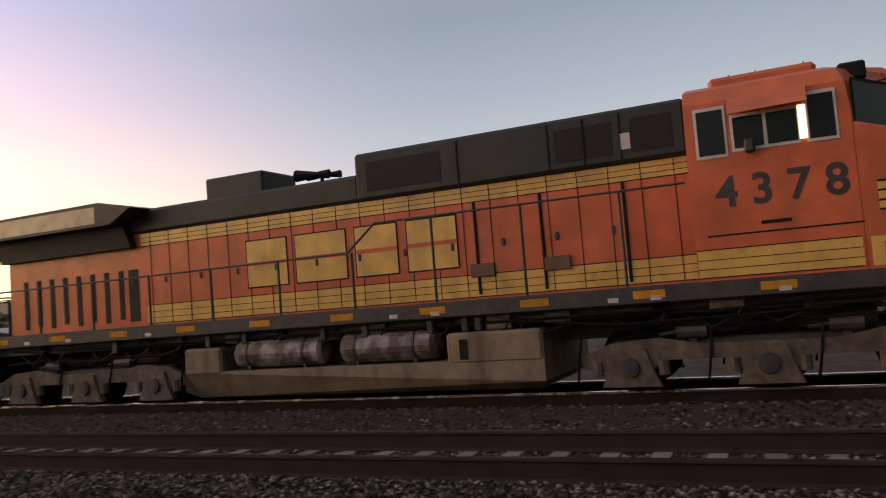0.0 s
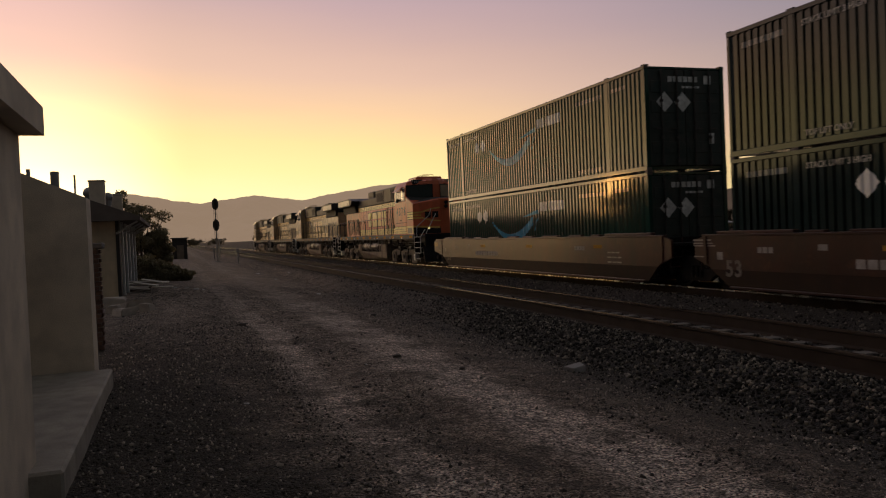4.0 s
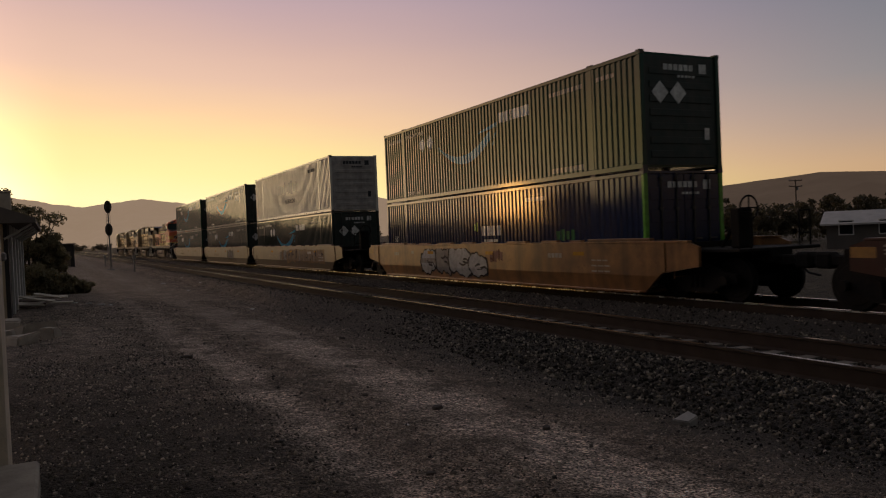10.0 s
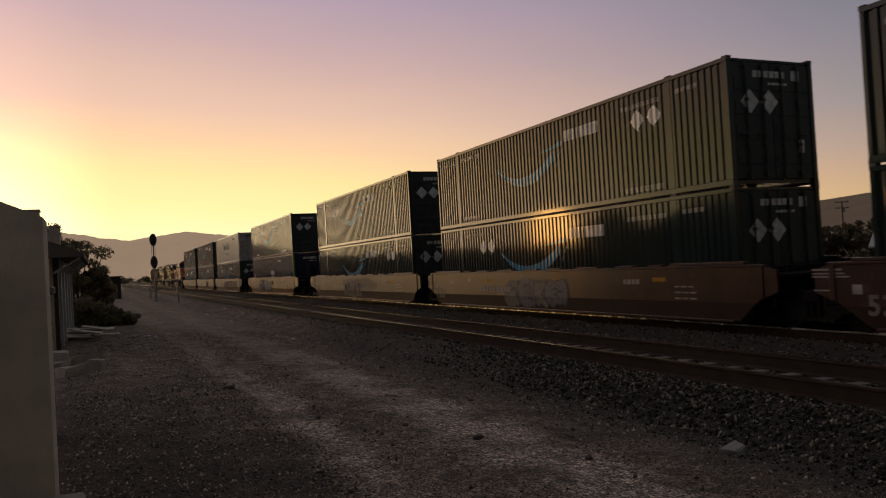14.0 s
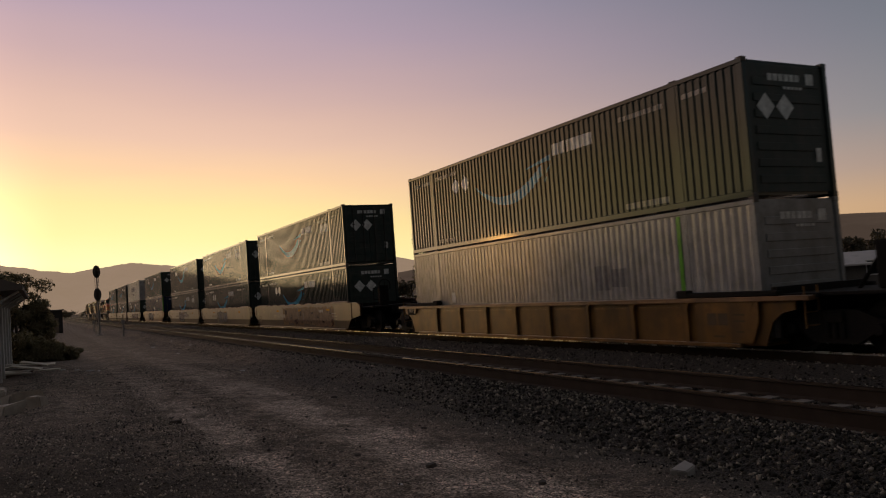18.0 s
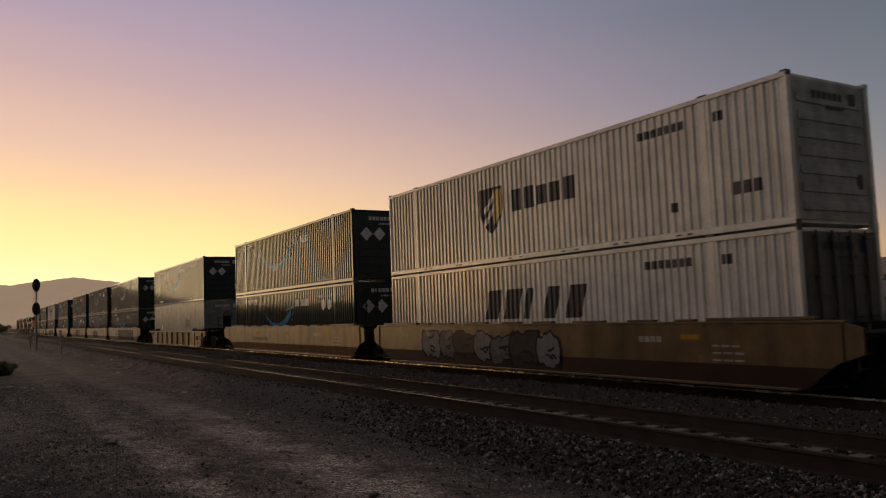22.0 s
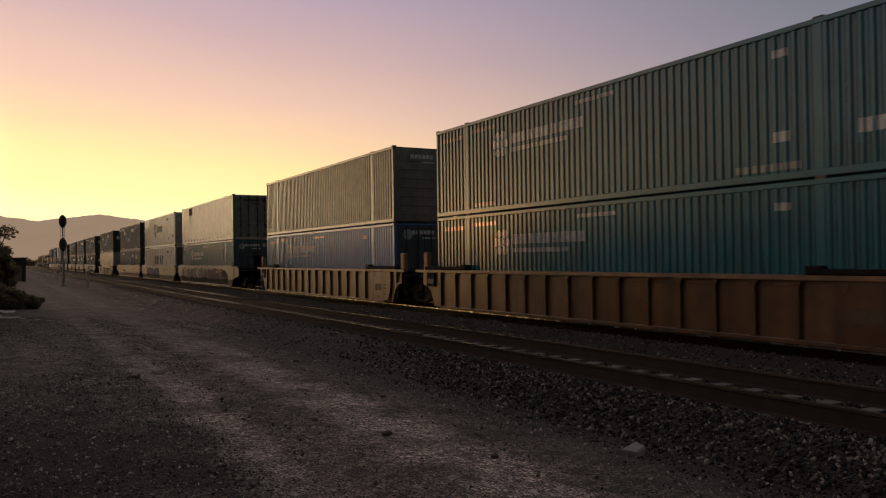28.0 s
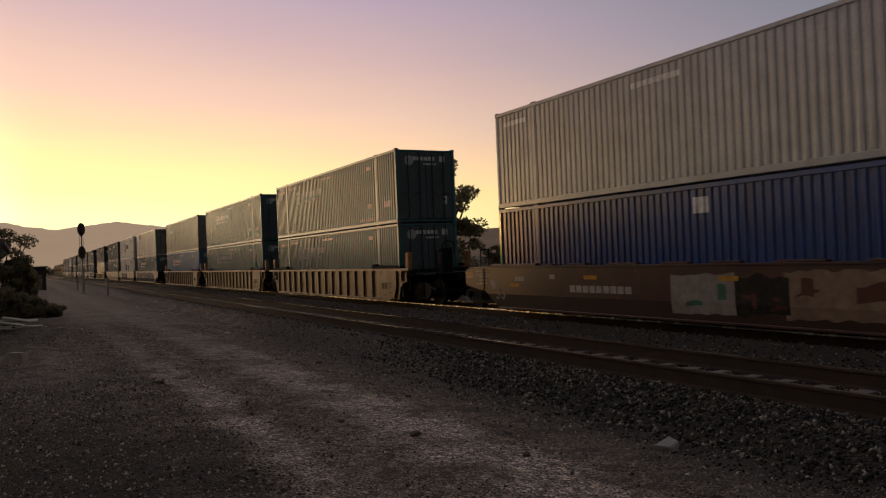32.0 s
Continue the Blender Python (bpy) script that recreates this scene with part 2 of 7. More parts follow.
STEEL = material("dark_steel", (0.06, 0.055, 0.05), 0.55, 0.3, 0.3, 4, 0.2, 50, 0.2, rust=0.3)
BLACK = material("black_paint", (0.008, 0.008, 0.009), 0.6, 0.0, 0.3, 3, 0.1, 50, 0.1, dirt_amount=0.1, spec=0.2)
RAIL_SIDE = material("rusty_rail", (0.042, 0.030, 0.022), 0.8, 0.0, 0.3, 3, 0.3, 70, spec=0.15)
RAIL_TOP = material("polished_rail", (0.74, 0.72, 0.69), 0.24, 1.0, 0.1, 3, 0.03, 70)
RAIL_DULL = material("rust_filmed_rail", (0.06, 0.045, 0.034), 0.10, 0.0, 0.2, 3, 0.0, 70, spec=1.0)
CONCRETE = material("concrete", (0.20, 0.18, 0.155), 0.85, 0.0, 0.25, 2, 0.4, 45, 0.2, dirt_amount=0.25, per_object=0.15)
STUCCO = material("stucco", (0.72, 0.61, 0.47), 0.9, 0.0, 0.18, 1.5, 0.5, 90, 0.25, dirt_amount=0.2)
WOOD = material("weathered_wood", (0.20, 0.15, 0.11), 0.8, 0.0, 0.3, 3, 0.4, 40, 0.3, per_object=0.2)
WHITE = material("white_paint", (0.72, 0.70, 0.66), 0.5, 0.0, 0.12, 2, 0.1, 50, 0.25, dirt_amount=0.15)
GLASS = material("dark_window_glass", (0.012, 0.016, 0.018), 0.06, 0.0, 0.1, 2, 0.0, 20, spec=0.2)


# ---------------------------------------------------------------- mesh helpers
def box(bm, x0, x1, y0, y1, z0, z1, bevel=0.0):
    lo, hi = (min(x0, x1), min(y0, y1), min(z0, z1)), (max(x0, x1), max(y0, y1), max(z0, z1))
    v = [bm.verts.new((hi[0] if i & 1 else lo[0], hi[1] if i & 2 else lo[1], hi[2] if i & 4 else lo[2])) for i in range(8)]
    fs = [bm.faces.new([v[i] for i in q]) for q in ((0, 2, 3, 1), (4, 5, 7, 6), (0, 1, 5, 4), (2, 6, 7, 3), (0, 4, 6, 2), (1, 3, 7, 5))]
    if bevel:
        es = {e for f in fs for e in f.edges}
        bmesh.ops.bevel(bm, geom=list(es), offset=bevel, segments=1, affect="EDGES", clamp_overlap=True)
    return v


def tube(bm, p0, p1, r, n=8, r1=None, caps=True):
    p0, p1 = Vector(p0), Vector(p1)
    q = (p1 - p0).to_track_quat("Z", "Y")
    ra = [[bm.verts.new(p + q @ Vector((rr * math.cos(2 * math.pi * i / n), rr * math.sin(2 * math.pi * i / n), 0))) for i in range(n)]
          for p, rr in ((p0, r), (p1, r if r1 is None else r1))]
    for i in range(n):
        bm.faces.new((ra[0][i], ra[0][(i + 1) % n], ra[1][(i + 1) % n], ra[1][i]))
    if caps:
        bm.faces.new(ra[0][::-1])
        bm.faces.new(ra[1])


def pipe(bm, pts, r, n=6):
    for a, b in zip(pts, pts[1:]):
        tube(bm, a, b, r, n)


def prism(bm, poly, x0, x1):
    """A (y, z) outline, anticlockwise seen from -x, pushed from x0 to x1."""
    a = [bm.verts.new((x0, y, z)) for y, z in poly]
    c = [bm.verts.new((x1, y, z)) for y, z in poly]
    k = len(poly)
    bm.faces.new(a)
    bm.faces.new(c[::-1])
    for i in range(k):
        bm.faces.new((a[(i + 1) % k], a[i], c[i], c[(i + 1) % k]))


def finish(name, bm, smooth=False):
    bmesh.ops.recalc_face_normals(bm, faces=bm.faces)
    me = bpy.data.meshes.new(name)
    bm.to_mesh(me)
    bm.free()
    if smooth:
        me.shade_smooth()
    return me


def mesh_part(name, me, mat, parent=None, at=None, label=""):
    """Links shared mesh data as an object whose material is its own."""
    ob = new(name, me)
    if not me.materials:
        me.materials.append(None)
    ob.material_slots[0].link = "OBJECT"
    ob.material_slots[0].material = mat
    if parent:
        ob.parent = parent
    if at is not None:
        ob.matrix_basis = at
    if label:
        ob["label"] = label
    return ob


def part(name, bm, mat, parent=None, label="", smooth=False):
    return mesh_part(name, finish(name, bm, smooth), mat, parent, None, label)


def np_mesh(name, verts, tris):
    me = bpy.data.meshes.new(name)
    me.vertices.add(len(verts))
    me.vertices.foreach_set("co", np.asarray(verts, np.float32).ravel())
    me.loops.add(len(tris) * 3)
    me.loops.foreach_set("vertex_index", np.asarray(tris, np.int32).ravel())
    me.polygons.add(len(tris))
    me.polygons.foreach_set("loop_start", np.arange(0, len(tris) * 3, 3, dtype=np.int32))
    me.update(calc_edges=True)
    me.validate()
    return me


def smooth01(a, b, v):
    k = min(1, max(0, (v - a) / (b - a)))
    return k * k * (3 - 2 * k)


# ---------------------------------------------------------------- ground
PROFILE = [(-400, 0.3), (-30, 0.1), (-2, 0.05), (0, 0.04), (1.9, -0.08), (3.7, -0.16), (5.4, -0.30), (6.2, -0.42), (6.65, -0.43), (7.25, -0.22),
           (7.75, -0.20), (8.20, -0.225), (8.42, -0.268), (9.9, -0.265), (10.05, -0.22), (10.5, -0.21), (10.9, -0.22), (11.9, -0.28), (12.7, -0.14), (13.25, -0.20), (13.4, -0.27), (14.85, -0.27), (15.5, -0.20), (16.6, -0.45), (19, -0.5), (60, -0.6), (400, 0)]


def ground_z(x, y):
    xs, zs = zip(*PROFILE)
    z = float(np.interp(x, xs, zs))
    z -= 0.10 * smooth01(14, 50, y) * (1 - smooth01(6.3, 7.6, x))
    if x < 6.6:
        z += 0.05 * noise.noise((x * 0.7, y * 0.35, 3.1)) + 0.018 * noise.noise((x * 2.6, y * 2.2, 7.7))
        for rut in (2.2 + 0.08 * math.sin(y * 0.13), 3.95 + 0.10 * math.sin(y * 0.11 + 1)):
            z -= 0.035 * math.exp(-((x - rut) / 0.3) ** 2)
    return z


def ground_material():
    mat = bpy.data.materials.new("gravelly_dirt")
    mat.use_nodes = True
    nt = mat.node_tree
    b = nt.nodes["Principled BSDF"]
    n = nt.nodes.new
    tc = n("ShaderNodeTexCoord")

    def noi(sc, det=8, stretch=(1, 1, 1)):
        mp = n("ShaderNodeMapping")
        mp.inputs["Scale"].default_value = stretch
        t = n("ShaderNodeTexNoise")
        t.inputs["Scale"].default_value, t.inputs["Detail"].default_value = sc, det
        nt.links.new(tc.outputs["Object"], mp.inputs[0])
        nt.links.new(mp.outputs[0], t.inputs["Vector"])
        return t

    def rng(s, a, c, lo=0.0, hi=1.0):
        r = n("ShaderNodeMapRange")
        r.inputs["From Min"].default_value, r.inputs["From Max"].default_value = a, c
        r.inputs["To Min"].default_value, r.inputs["To Max"].default_value = lo, hi
        nt.links.new(s, r.inputs["Value"])
        return r.outputs[0]

    def mth(op, a, c):
        k = n("ShaderNodeMath")
        k.operation = op
        for i, v in enumerate((a, c)):
            if isinstance(v, float):
                k.inputs[i].default_value = v
            else:
                nt.links.new(v, k.inputs[i])
        return k.outputs[0]

    def mix(a, c, f):
        k = n("ShaderNodeMix")
        k.data_type = "RGBA"
        for s, v in ((k.inputs["A"], a), (k.inputs["B"], c)):
            if isinstance(v, tuple):
                s.default_value = (*v, 1)
            else:
                nt.links.new(v, s)
        if isinstance(f, float):
            k.inputs["Factor"].default_value = f
        else:
            nt.links.new(f, k.inputs["Factor"])
        return k.outputs["Result"]

    sep = n("ShaderNodeSeparateXYZ")
    nt.links.new(tc.outputs["Object"], sep.inputs[0])
    wander = noi(0.16, 4).outputs["Fac"]
    xw = mth("ADD", sep.outputs[0], rng(wander, 0.3, 0.7, -0.35, 0.35))
    # packed, paler wheel tracks along the service road
    tracks = None
    for c, wd, much in ((2.2, 0.42, 0.75), (3.95, 0.72, 1.0)):
        d = mth("ABSOLUTE", mth("SUBTRACT", xw, c), 0.0)
        f = rng(d, wd, wd * 0.45, 0.0, much)
        tracks = f if tracks is None else mth("MAXIMUM", tracks, f)
    patch = noi(0.9, 6).outputs["Fac"]
    tracks = mth("MULTIPLY", tracks, rng(patch, 0.32, 0.60, 0.25, 1.0))
    tracks = mth("MULTIPLY", tracks, rng(sep.outputs[1], 13.0, 24.0, 1.0, 0.3))
    grit = noi(38, 9).outputs["Fac"]
    clump = noi(2.6, 10).outputs["Fac"]
    crumb = noi(11, 8).outputs["Fac"]
    dirt = mix((0.18, 0.138, 0.105), (0.40, 0.312, 0.240), rng(patch, 0.35, 0.65))
    pale = mix((0.38, 0.307, 0.250), (0.67, 0.55, 0.455), rng(grit, 0.40, 0.62))
    col = mix(dirt, pale, tracks)
    vor = n("ShaderNodeTexVoronoi")
    vor.inputs["Scale"].default_value = 34
    nt.links.new(tc.outputs["Object"], vor.inputs["Vector"])
    peb = mth("MULTIPLY", rng(grit, 0.39, 0.61, 0.10, 1.95), rng(crumb, 0.37, 0.63, 0.45, 1.5))
    k = n("ShaderNodeMix")
    k.data_type, k.blend_type = "RGBA", "MULTIPLY"
    k.inputs["Factor"].default_value = 0.95
    nt.links.new(col, k.inputs["A"])
    nt.links.new(peb, k.inputs["B"])
    speck = n("ShaderNodeTexVoronoi")
    speck.inputs["Scale"].default_value = 72
    nt.links.new(tc.outputs["Object"], speck.inputs["Vector"])
    sc = n("ShaderNodeSeparateColor")
    nt.links.new(speck.outputs["Color"], sc.inputs[0])
    col = mix(k.outputs["Result"], (0.62, 0.54, 0.45), mth("MULTIPLY", rng(sc.outputs[0], 0.88, 0.90), 0.75))
    # patches of darker loose gravel
    col = mix(col, mix((0.05, 0.042, 0.034), (0.15, 0.125, 0.10), rng(grit, 0.4, 0.62)), mth("MULTIPLY", rng(mth("ADD", clump, mth("MULTIPLY", tracks, -0.10)), 0.50, 0.60), 0.72))
    # dark chips pressed into the dirt, fewer in the wheel tracks
    loose = mth("MULTIPLY", rng(sc.outputs[1], 0.52, 0.56), rng(tracks, 0.0, 1.0, 0.95, 0.22))
    col = mix(col, (0.05, 0.042, 0.035), mth("MULTIPLY", loose, 0.62))
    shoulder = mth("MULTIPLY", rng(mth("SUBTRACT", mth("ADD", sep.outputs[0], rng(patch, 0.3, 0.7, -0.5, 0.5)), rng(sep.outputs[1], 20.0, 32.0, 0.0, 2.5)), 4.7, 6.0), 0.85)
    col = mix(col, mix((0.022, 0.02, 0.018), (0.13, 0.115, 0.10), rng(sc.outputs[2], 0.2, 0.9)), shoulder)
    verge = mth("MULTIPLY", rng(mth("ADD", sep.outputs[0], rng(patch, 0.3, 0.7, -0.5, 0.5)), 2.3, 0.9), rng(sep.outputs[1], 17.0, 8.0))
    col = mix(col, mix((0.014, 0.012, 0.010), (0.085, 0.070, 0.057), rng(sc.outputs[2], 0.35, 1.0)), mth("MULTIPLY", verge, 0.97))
    # road pales with distance: haze mixed into the ground colour
    dusty = mth("MULTIPLY", rng(sep.outputs[1], 10.0, 36.0), rng(sep.outputs[0], 6.4, 5.0))
    col = mix(col, (0.40, 0.32, 0.25), mth("MULTIPLY", dusty, 0.25))
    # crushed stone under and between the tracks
    # near-black bed: the shaded gaps between loose stones are in its colour
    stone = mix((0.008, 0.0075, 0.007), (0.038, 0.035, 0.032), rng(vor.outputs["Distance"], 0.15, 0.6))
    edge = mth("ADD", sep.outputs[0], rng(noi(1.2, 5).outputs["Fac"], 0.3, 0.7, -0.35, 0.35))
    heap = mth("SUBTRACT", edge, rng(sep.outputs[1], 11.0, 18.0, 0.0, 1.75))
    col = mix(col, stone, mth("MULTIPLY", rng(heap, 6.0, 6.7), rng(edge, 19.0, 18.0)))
    # dry weeds on the far side
    weeds = mix((0.030, 0.027, 0.018), (0.105, 0.088, 0.060), rng(clump, 0.35, 0.65))
    col = mix(col, weeds, mth("MULTIPLY", rng(edge, 18.6, 20.0), 0.9))
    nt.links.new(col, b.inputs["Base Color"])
    b.inputs["Roughness"].default_value = 0.95
    b.inputs["Specular IOR Level"].default_value = 0.25
    bp = n("ShaderNodeBump")
    bp.inputs["Strength"].default_value, bp.inputs["Distance"].default_value = 1.0, 0.07
    # grazing sheen lifts the far ground, standing in for haze
    b.inputs["Sheen Weight"].default_value, b.inputs["Sheen Roughness"].default_value = 0.16, 0.16
    b.inputs["Sheen Tint"].default_value = (0.9, 0.75, 0.6, 1)
    nt.links.new(mth("ADD", mth("ADD", grit, crumb), rng(vor.outputs["Distance"], 0, 0.6, 0.4, 0.0)), bp.inputs["Height"])
    nt.links.new(bp.outputs[0], b.inputs["Normal"])
    return mat


def build_ground():
    xs = [-4500, -2000, -800, -300, -120, -60, -30, -16, -9, -6, -4]
    xs += list(np.arange(-3, 7.6, 0.14)) + [7.75, 7.9, 8.1, 8.3, 8.36, 8.42, 8.7, 9.2, 9.7, 9.9, 9.97, 10.05, 10.3, 10.5, 10.7, 10.9, 11.2, 11.5, 11.9, 12.3, 12.7, 13.0, 13.3, 13.4, 13.8, 14.4, 14.85, 15.0, 15.5, 16.0, 16.6] + [18, 19, 21, 24, 30, 40, 60, 100, 200, 400, 900, 2200, 4500]
    ys = [-4500, -1500, -500, -200, -90, -40, -24, -16, -12, -9, -7, -5.5, -4.2] + list(np.arange(-3.4, 16, 0.16))
    y, st = 16.2, 0.2
    while y < 4500:
        ys.append(y)
        st *= 1.045
        y += st
    ys.append(4500)
    vs = [(x, y, ground_z(x, y)) for y in ys for x in xs]
    k = len(xs)
    q = [(j * k + i, j * k + i + 1, (j + 1) * k + i + 1, (j + 1) * k + i) for j in range(len(ys) - 1) for i in range(k - 1)]
    tris = [t for a, b, c, d in q for t in ((a, b, c), (a, c, d))]
    me = np_mesh("ground", vs, tris)
    me.shade_smooth()
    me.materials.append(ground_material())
    return tagged(new("ground", me), "dusty gravel service road and ballast bed beside the tracks", "ground", kind="structure")


build_ground()


def rock_cloud(name, spots, mat, seed=1, tiny=False):
    """Many small broken stones, joined: spots are rows of x, y, z, size."""
    rng = np.random.default_rng(seed)
    bm = bmesh.new()
    if tiny:
        bmesh.ops.create_cone(bm, cap_ends=True, segments=4, radius1=1.0, radius2=0.55, depth=1.3)
        bmesh.ops.triangulate(bm, faces=bm.faces)
    else:
        bmesh.ops.create_icosphere(bm, subdivisions=1, radius=1)
    bm.verts.index_update()
    bv = np.array([v.co[:] for v in bm.verts])
    bf = np.array([[v.index for v in f.verts] for f in bm.faces])
    bm.free()
    spots = np.asarray(spots, float)
    k = len(spots)
    v = np.repeat(bv[None], k, 0) * rng.uniform(0.6, 1.25, (k, len(bv), 1)) * rng.uniform(0.55, 1.1, (k, 1, 3))
    ang = rng.uniform(0, 2 * math.pi, (k, 3))
    for ax in range(3):
        c, s = np.cos(ang[:, ax])[:, None], np.sin(ang[:, ax])[:, None]
        i, j = (ax + 1) % 3, (ax + 2) % 3
        a, b = v[:, :, i].copy(), v[:, :, j].copy()
        v[:, :, i], v[:, :, j] = c * a - s * b, s * a + c * b
    v = v * spots[:, None, 3:4] + spots[:, None, :3]
    f = bf[None] + (np.arange(k) * len(bv))[:, None, None]
    me = np_mesh(name, v.reshape(-1, 3), f.reshape(-1, 3))
    me.materials.append(mat)
    return new(name, me)


BALLAST = material("crushed_stone", (0.092, 0.079, 0.062), 0.85, 0.0, 0.25, 8, 0.4, 90, per_island=0.9, spec=0.3, skew=3.4)
PEBBLE = material("road_gravel", (0.21, 0.175, 0.14), 0.7, 0.0, 0.25, 8, 0.3, 90, per_island=0.86, spec=0.4, skew=2.2)


def build_stones():
    rng = np.random.default_rng(7)
    spots = []
    for _ in range(80000):
        y = -9 + 80 * rng.random() ** 2.0
        x = rng.choice([rng.uniform(5.9, 8.3), rng.uniform(6.5, 8.2), rng.uniform(8.5, 9.9), rng.uniform(9.9, 13.2)], p=[0.25, 0.37, 0.2, 0.18])
        if x < 8.0 and y > 11 + 7 * rng.random() and rng.random() < 0.9:
            continue
        s = rng.uniform(0.014, 0.040) * (1 if x > 6.5 else 0.7)
        if 8.42 < x < 9.95 and abs((y + 12) / 0.6 - round((y + 12) / 0.6)) < 0.19:
            if rng.random() < 0.35:
                continue
            s *= 0.6
        spots.append((x, y, ground_z(x, y) + s * 0.25, s))
    ob = rock_cloud("ballast_stones", spots, BALLAST, 3, True)
    tagged(ob, "grey crushed stone ballast on the track shoulder", "ballast", kind="stuff")
    spots = []
    for _ in range(75000):
        y = -4.5 + 34 * rng.random() ** 1.8
        x = rng.uniform(-0.6, 6.4)
        if abs(x - 2.2) < 0.28 or abs(x - 3.95) < 0.6:
            if rng.random() < 0.85:
                continue
        s = rng.choice([rng.uniform(0.006, 0.014), rng.uniform(0.012, 0.032)], p=[0.86, 0.14])
        if x < 1.7 and y < 12 and rng.random() < 0.4:
            continue
        if noise.noise((x * 1.1, y * 0.8, 5.0)) < rng.uniform(-0.5, 0.15):
            continue
        spots.append((x, y, ground_z(x, y) + s * 0.2, s))
    for _ in range(5000):
        x, y = rng.uniform(-0.4, 2.1), rng.uniform(1.5, 14)
        s = rng.uniform(0.008, 0.020)
        spots.append((x, y, ground_z(x, y) + s * 0.3, s))
    ob = rock_cloud("road_gravel", spots, PEBBLE, 4, True)
    tagged(ob, "loose grey pebbles on the dirt road", "gravel", kind="stuff")


build_stones()


# ---------------------------------------------------------------- tracks
def rail_section():
    """Half-profile of a rail, x across and z up, top at 0."""
    return [(-0.075, -0.256), (0.075, -0.256), (0.075, -0.242), (0.014, -0.21), (0.014, -0.05), (0.036, -0.038), (0.036, -0.004), (-0.036, -0.004),
            (-0.036, -0.038), (-0.014, -0.05), (-0.014, -0.21), (-0.075, -0.242)]


def build_track(xc, label, head):
    root = tagged(new("railway_track"), label, "railway track", kind="structure")
    root.matrix_basis = pose(xc, 0, 0)
    sec = rail_section()
    for sx in (-1, 1):
        bm = bmesh.new()
        ys = [-150, 3000]
        rings = [[bm.verts.new((x + sx * GAUGE / 2, y, z)) for x, z in sec] for y in ys]
        k = len(sec)
        for i in range(k):
            bm.faces.new((rings[0][i], rings[0][(i + 1) % k], rings[1][(i + 1) % k], rings[1][i]))
        rail = part("rail", bm, RAIL_SIDE, root, "rust-brown steel rail")
        bm = bmesh.new()
        box(bm, sx * GAUGE / 2 - 0.039, sx * GAUGE / 2 + 0.039, -150, 3000, -0.036, 0.0)
        part("rail_head", bm, head, rail, "worn running surface")
    return root


@lru_cache(maxsize=None)
def tie_mesh():
    bm = bmesh.new()
    prism(bm, [(-0.13, -0.40), (0.13, -0.40), (0.11, -0.243), (-0.11, -0.243)], -1.28, 1.28)
    return finish("tie", bm)


near_track = build_track(XN, "empty straight track on concrete ties in ballast", RAIL_DULL)
train_track = build_track(XT, "straight main track under the passing train", RAIL_TOP)


def build_ties():
    me = tie_mesh()
    for root, count, y0 in ((near_track, 150, -12), (train_track, 90, -14)):
        y = y0
        for _ in range(count):
            mesh_part("tie", me, CONCRETE, root, pose(random.uniform(-0.02, 0.02), y, random.uniform(-0.006, 0.006), 0, 0, random.uniform(-0.4, 0.4)))
            y += 0.6
        bm = bmesh.new()
        while y < 420:
            prism(bm, [(y - 0.13, -0.40), (y + 0.13, -0.40), (y + 0.11, -0.243), (y - 0.11, -0.243)], -1.28, 1.28)
            y += 0.6
        ob = part("far_ties", bm, CONCRETE, root)
        ob["kind"] = "stuff"


build_ties()


# ---------------------------------------------------------------- containers
CL = 16.154          # length of a container
RIB, RIB0 = 0.215, -7.98
OUT_X, IN_X = 1.286, 1.252


def rib_breaks():
    ys = []
    y = RIB0
    while y < 7.9:
        ys += [(y, OUT_X), (y + 0.078, OUT_X), (y + 0.116, IN_X), (y + 0.177, IN_X)]
        y += RIB
    return ys + [(7.98, OUT_X)]


RIBS = {"depth": 1.0}          # rib depth of the box that is being painted
BREAKS = rib_breaks()
BY, BX = [b[0] for b in BREAKS], [b[1] for b in BREAKS]


def strip(bm, ys, lo, hi, off=0.004, flat=None):
    """A painted strip on the visible side that follows the ribs (or lies on a flat side): z from lo(y) to hi(y)."""
    a, b = min(ys), max(ys)
    if flat is None:
        pts = sorted({round(v, 4) for v in ys} | {round(v, 4) for v in BY if a < v < b})
    else:
        pts = sorted(set(ys))
    prev = None
    for y in pts:
        x = -((OUT_X - (OUT_X - np.interp(y, BY, BX)) * RIBS["depth"] if flat is None else flat) + off)
        cur = (bm.verts.new((x, y, lo(y))), bm.verts.new((x, y, hi(y))))
        if prev:
            bm.faces.new((prev[0], cur[0], cur[1], prev[1]))
        prev = cur


def span(a, b, k=16):
    return [a + (b - a) * i / k for i in range(k + 1)]


@lru_cache(maxsize=None)
def side_mesh(sx, depth=1.0):
    bm = bmesh.new()
    prev = None
    for y, x in BREAKS:
        x = OUT_X - (OUT_X - x) * depth
        cur = (bm.verts.new((sx * x, y, 0.15)), bm.verts.new((sx * x, y, 2.81)))
        if prev:
            bm.faces.new((prev[0], cur[0], cur[1], prev[1]))
        prev = cur
    bmesh.ops.solidify(bm, geom=bm.faces[:], thickness=0.004)
    return finish("side_panel", bm)


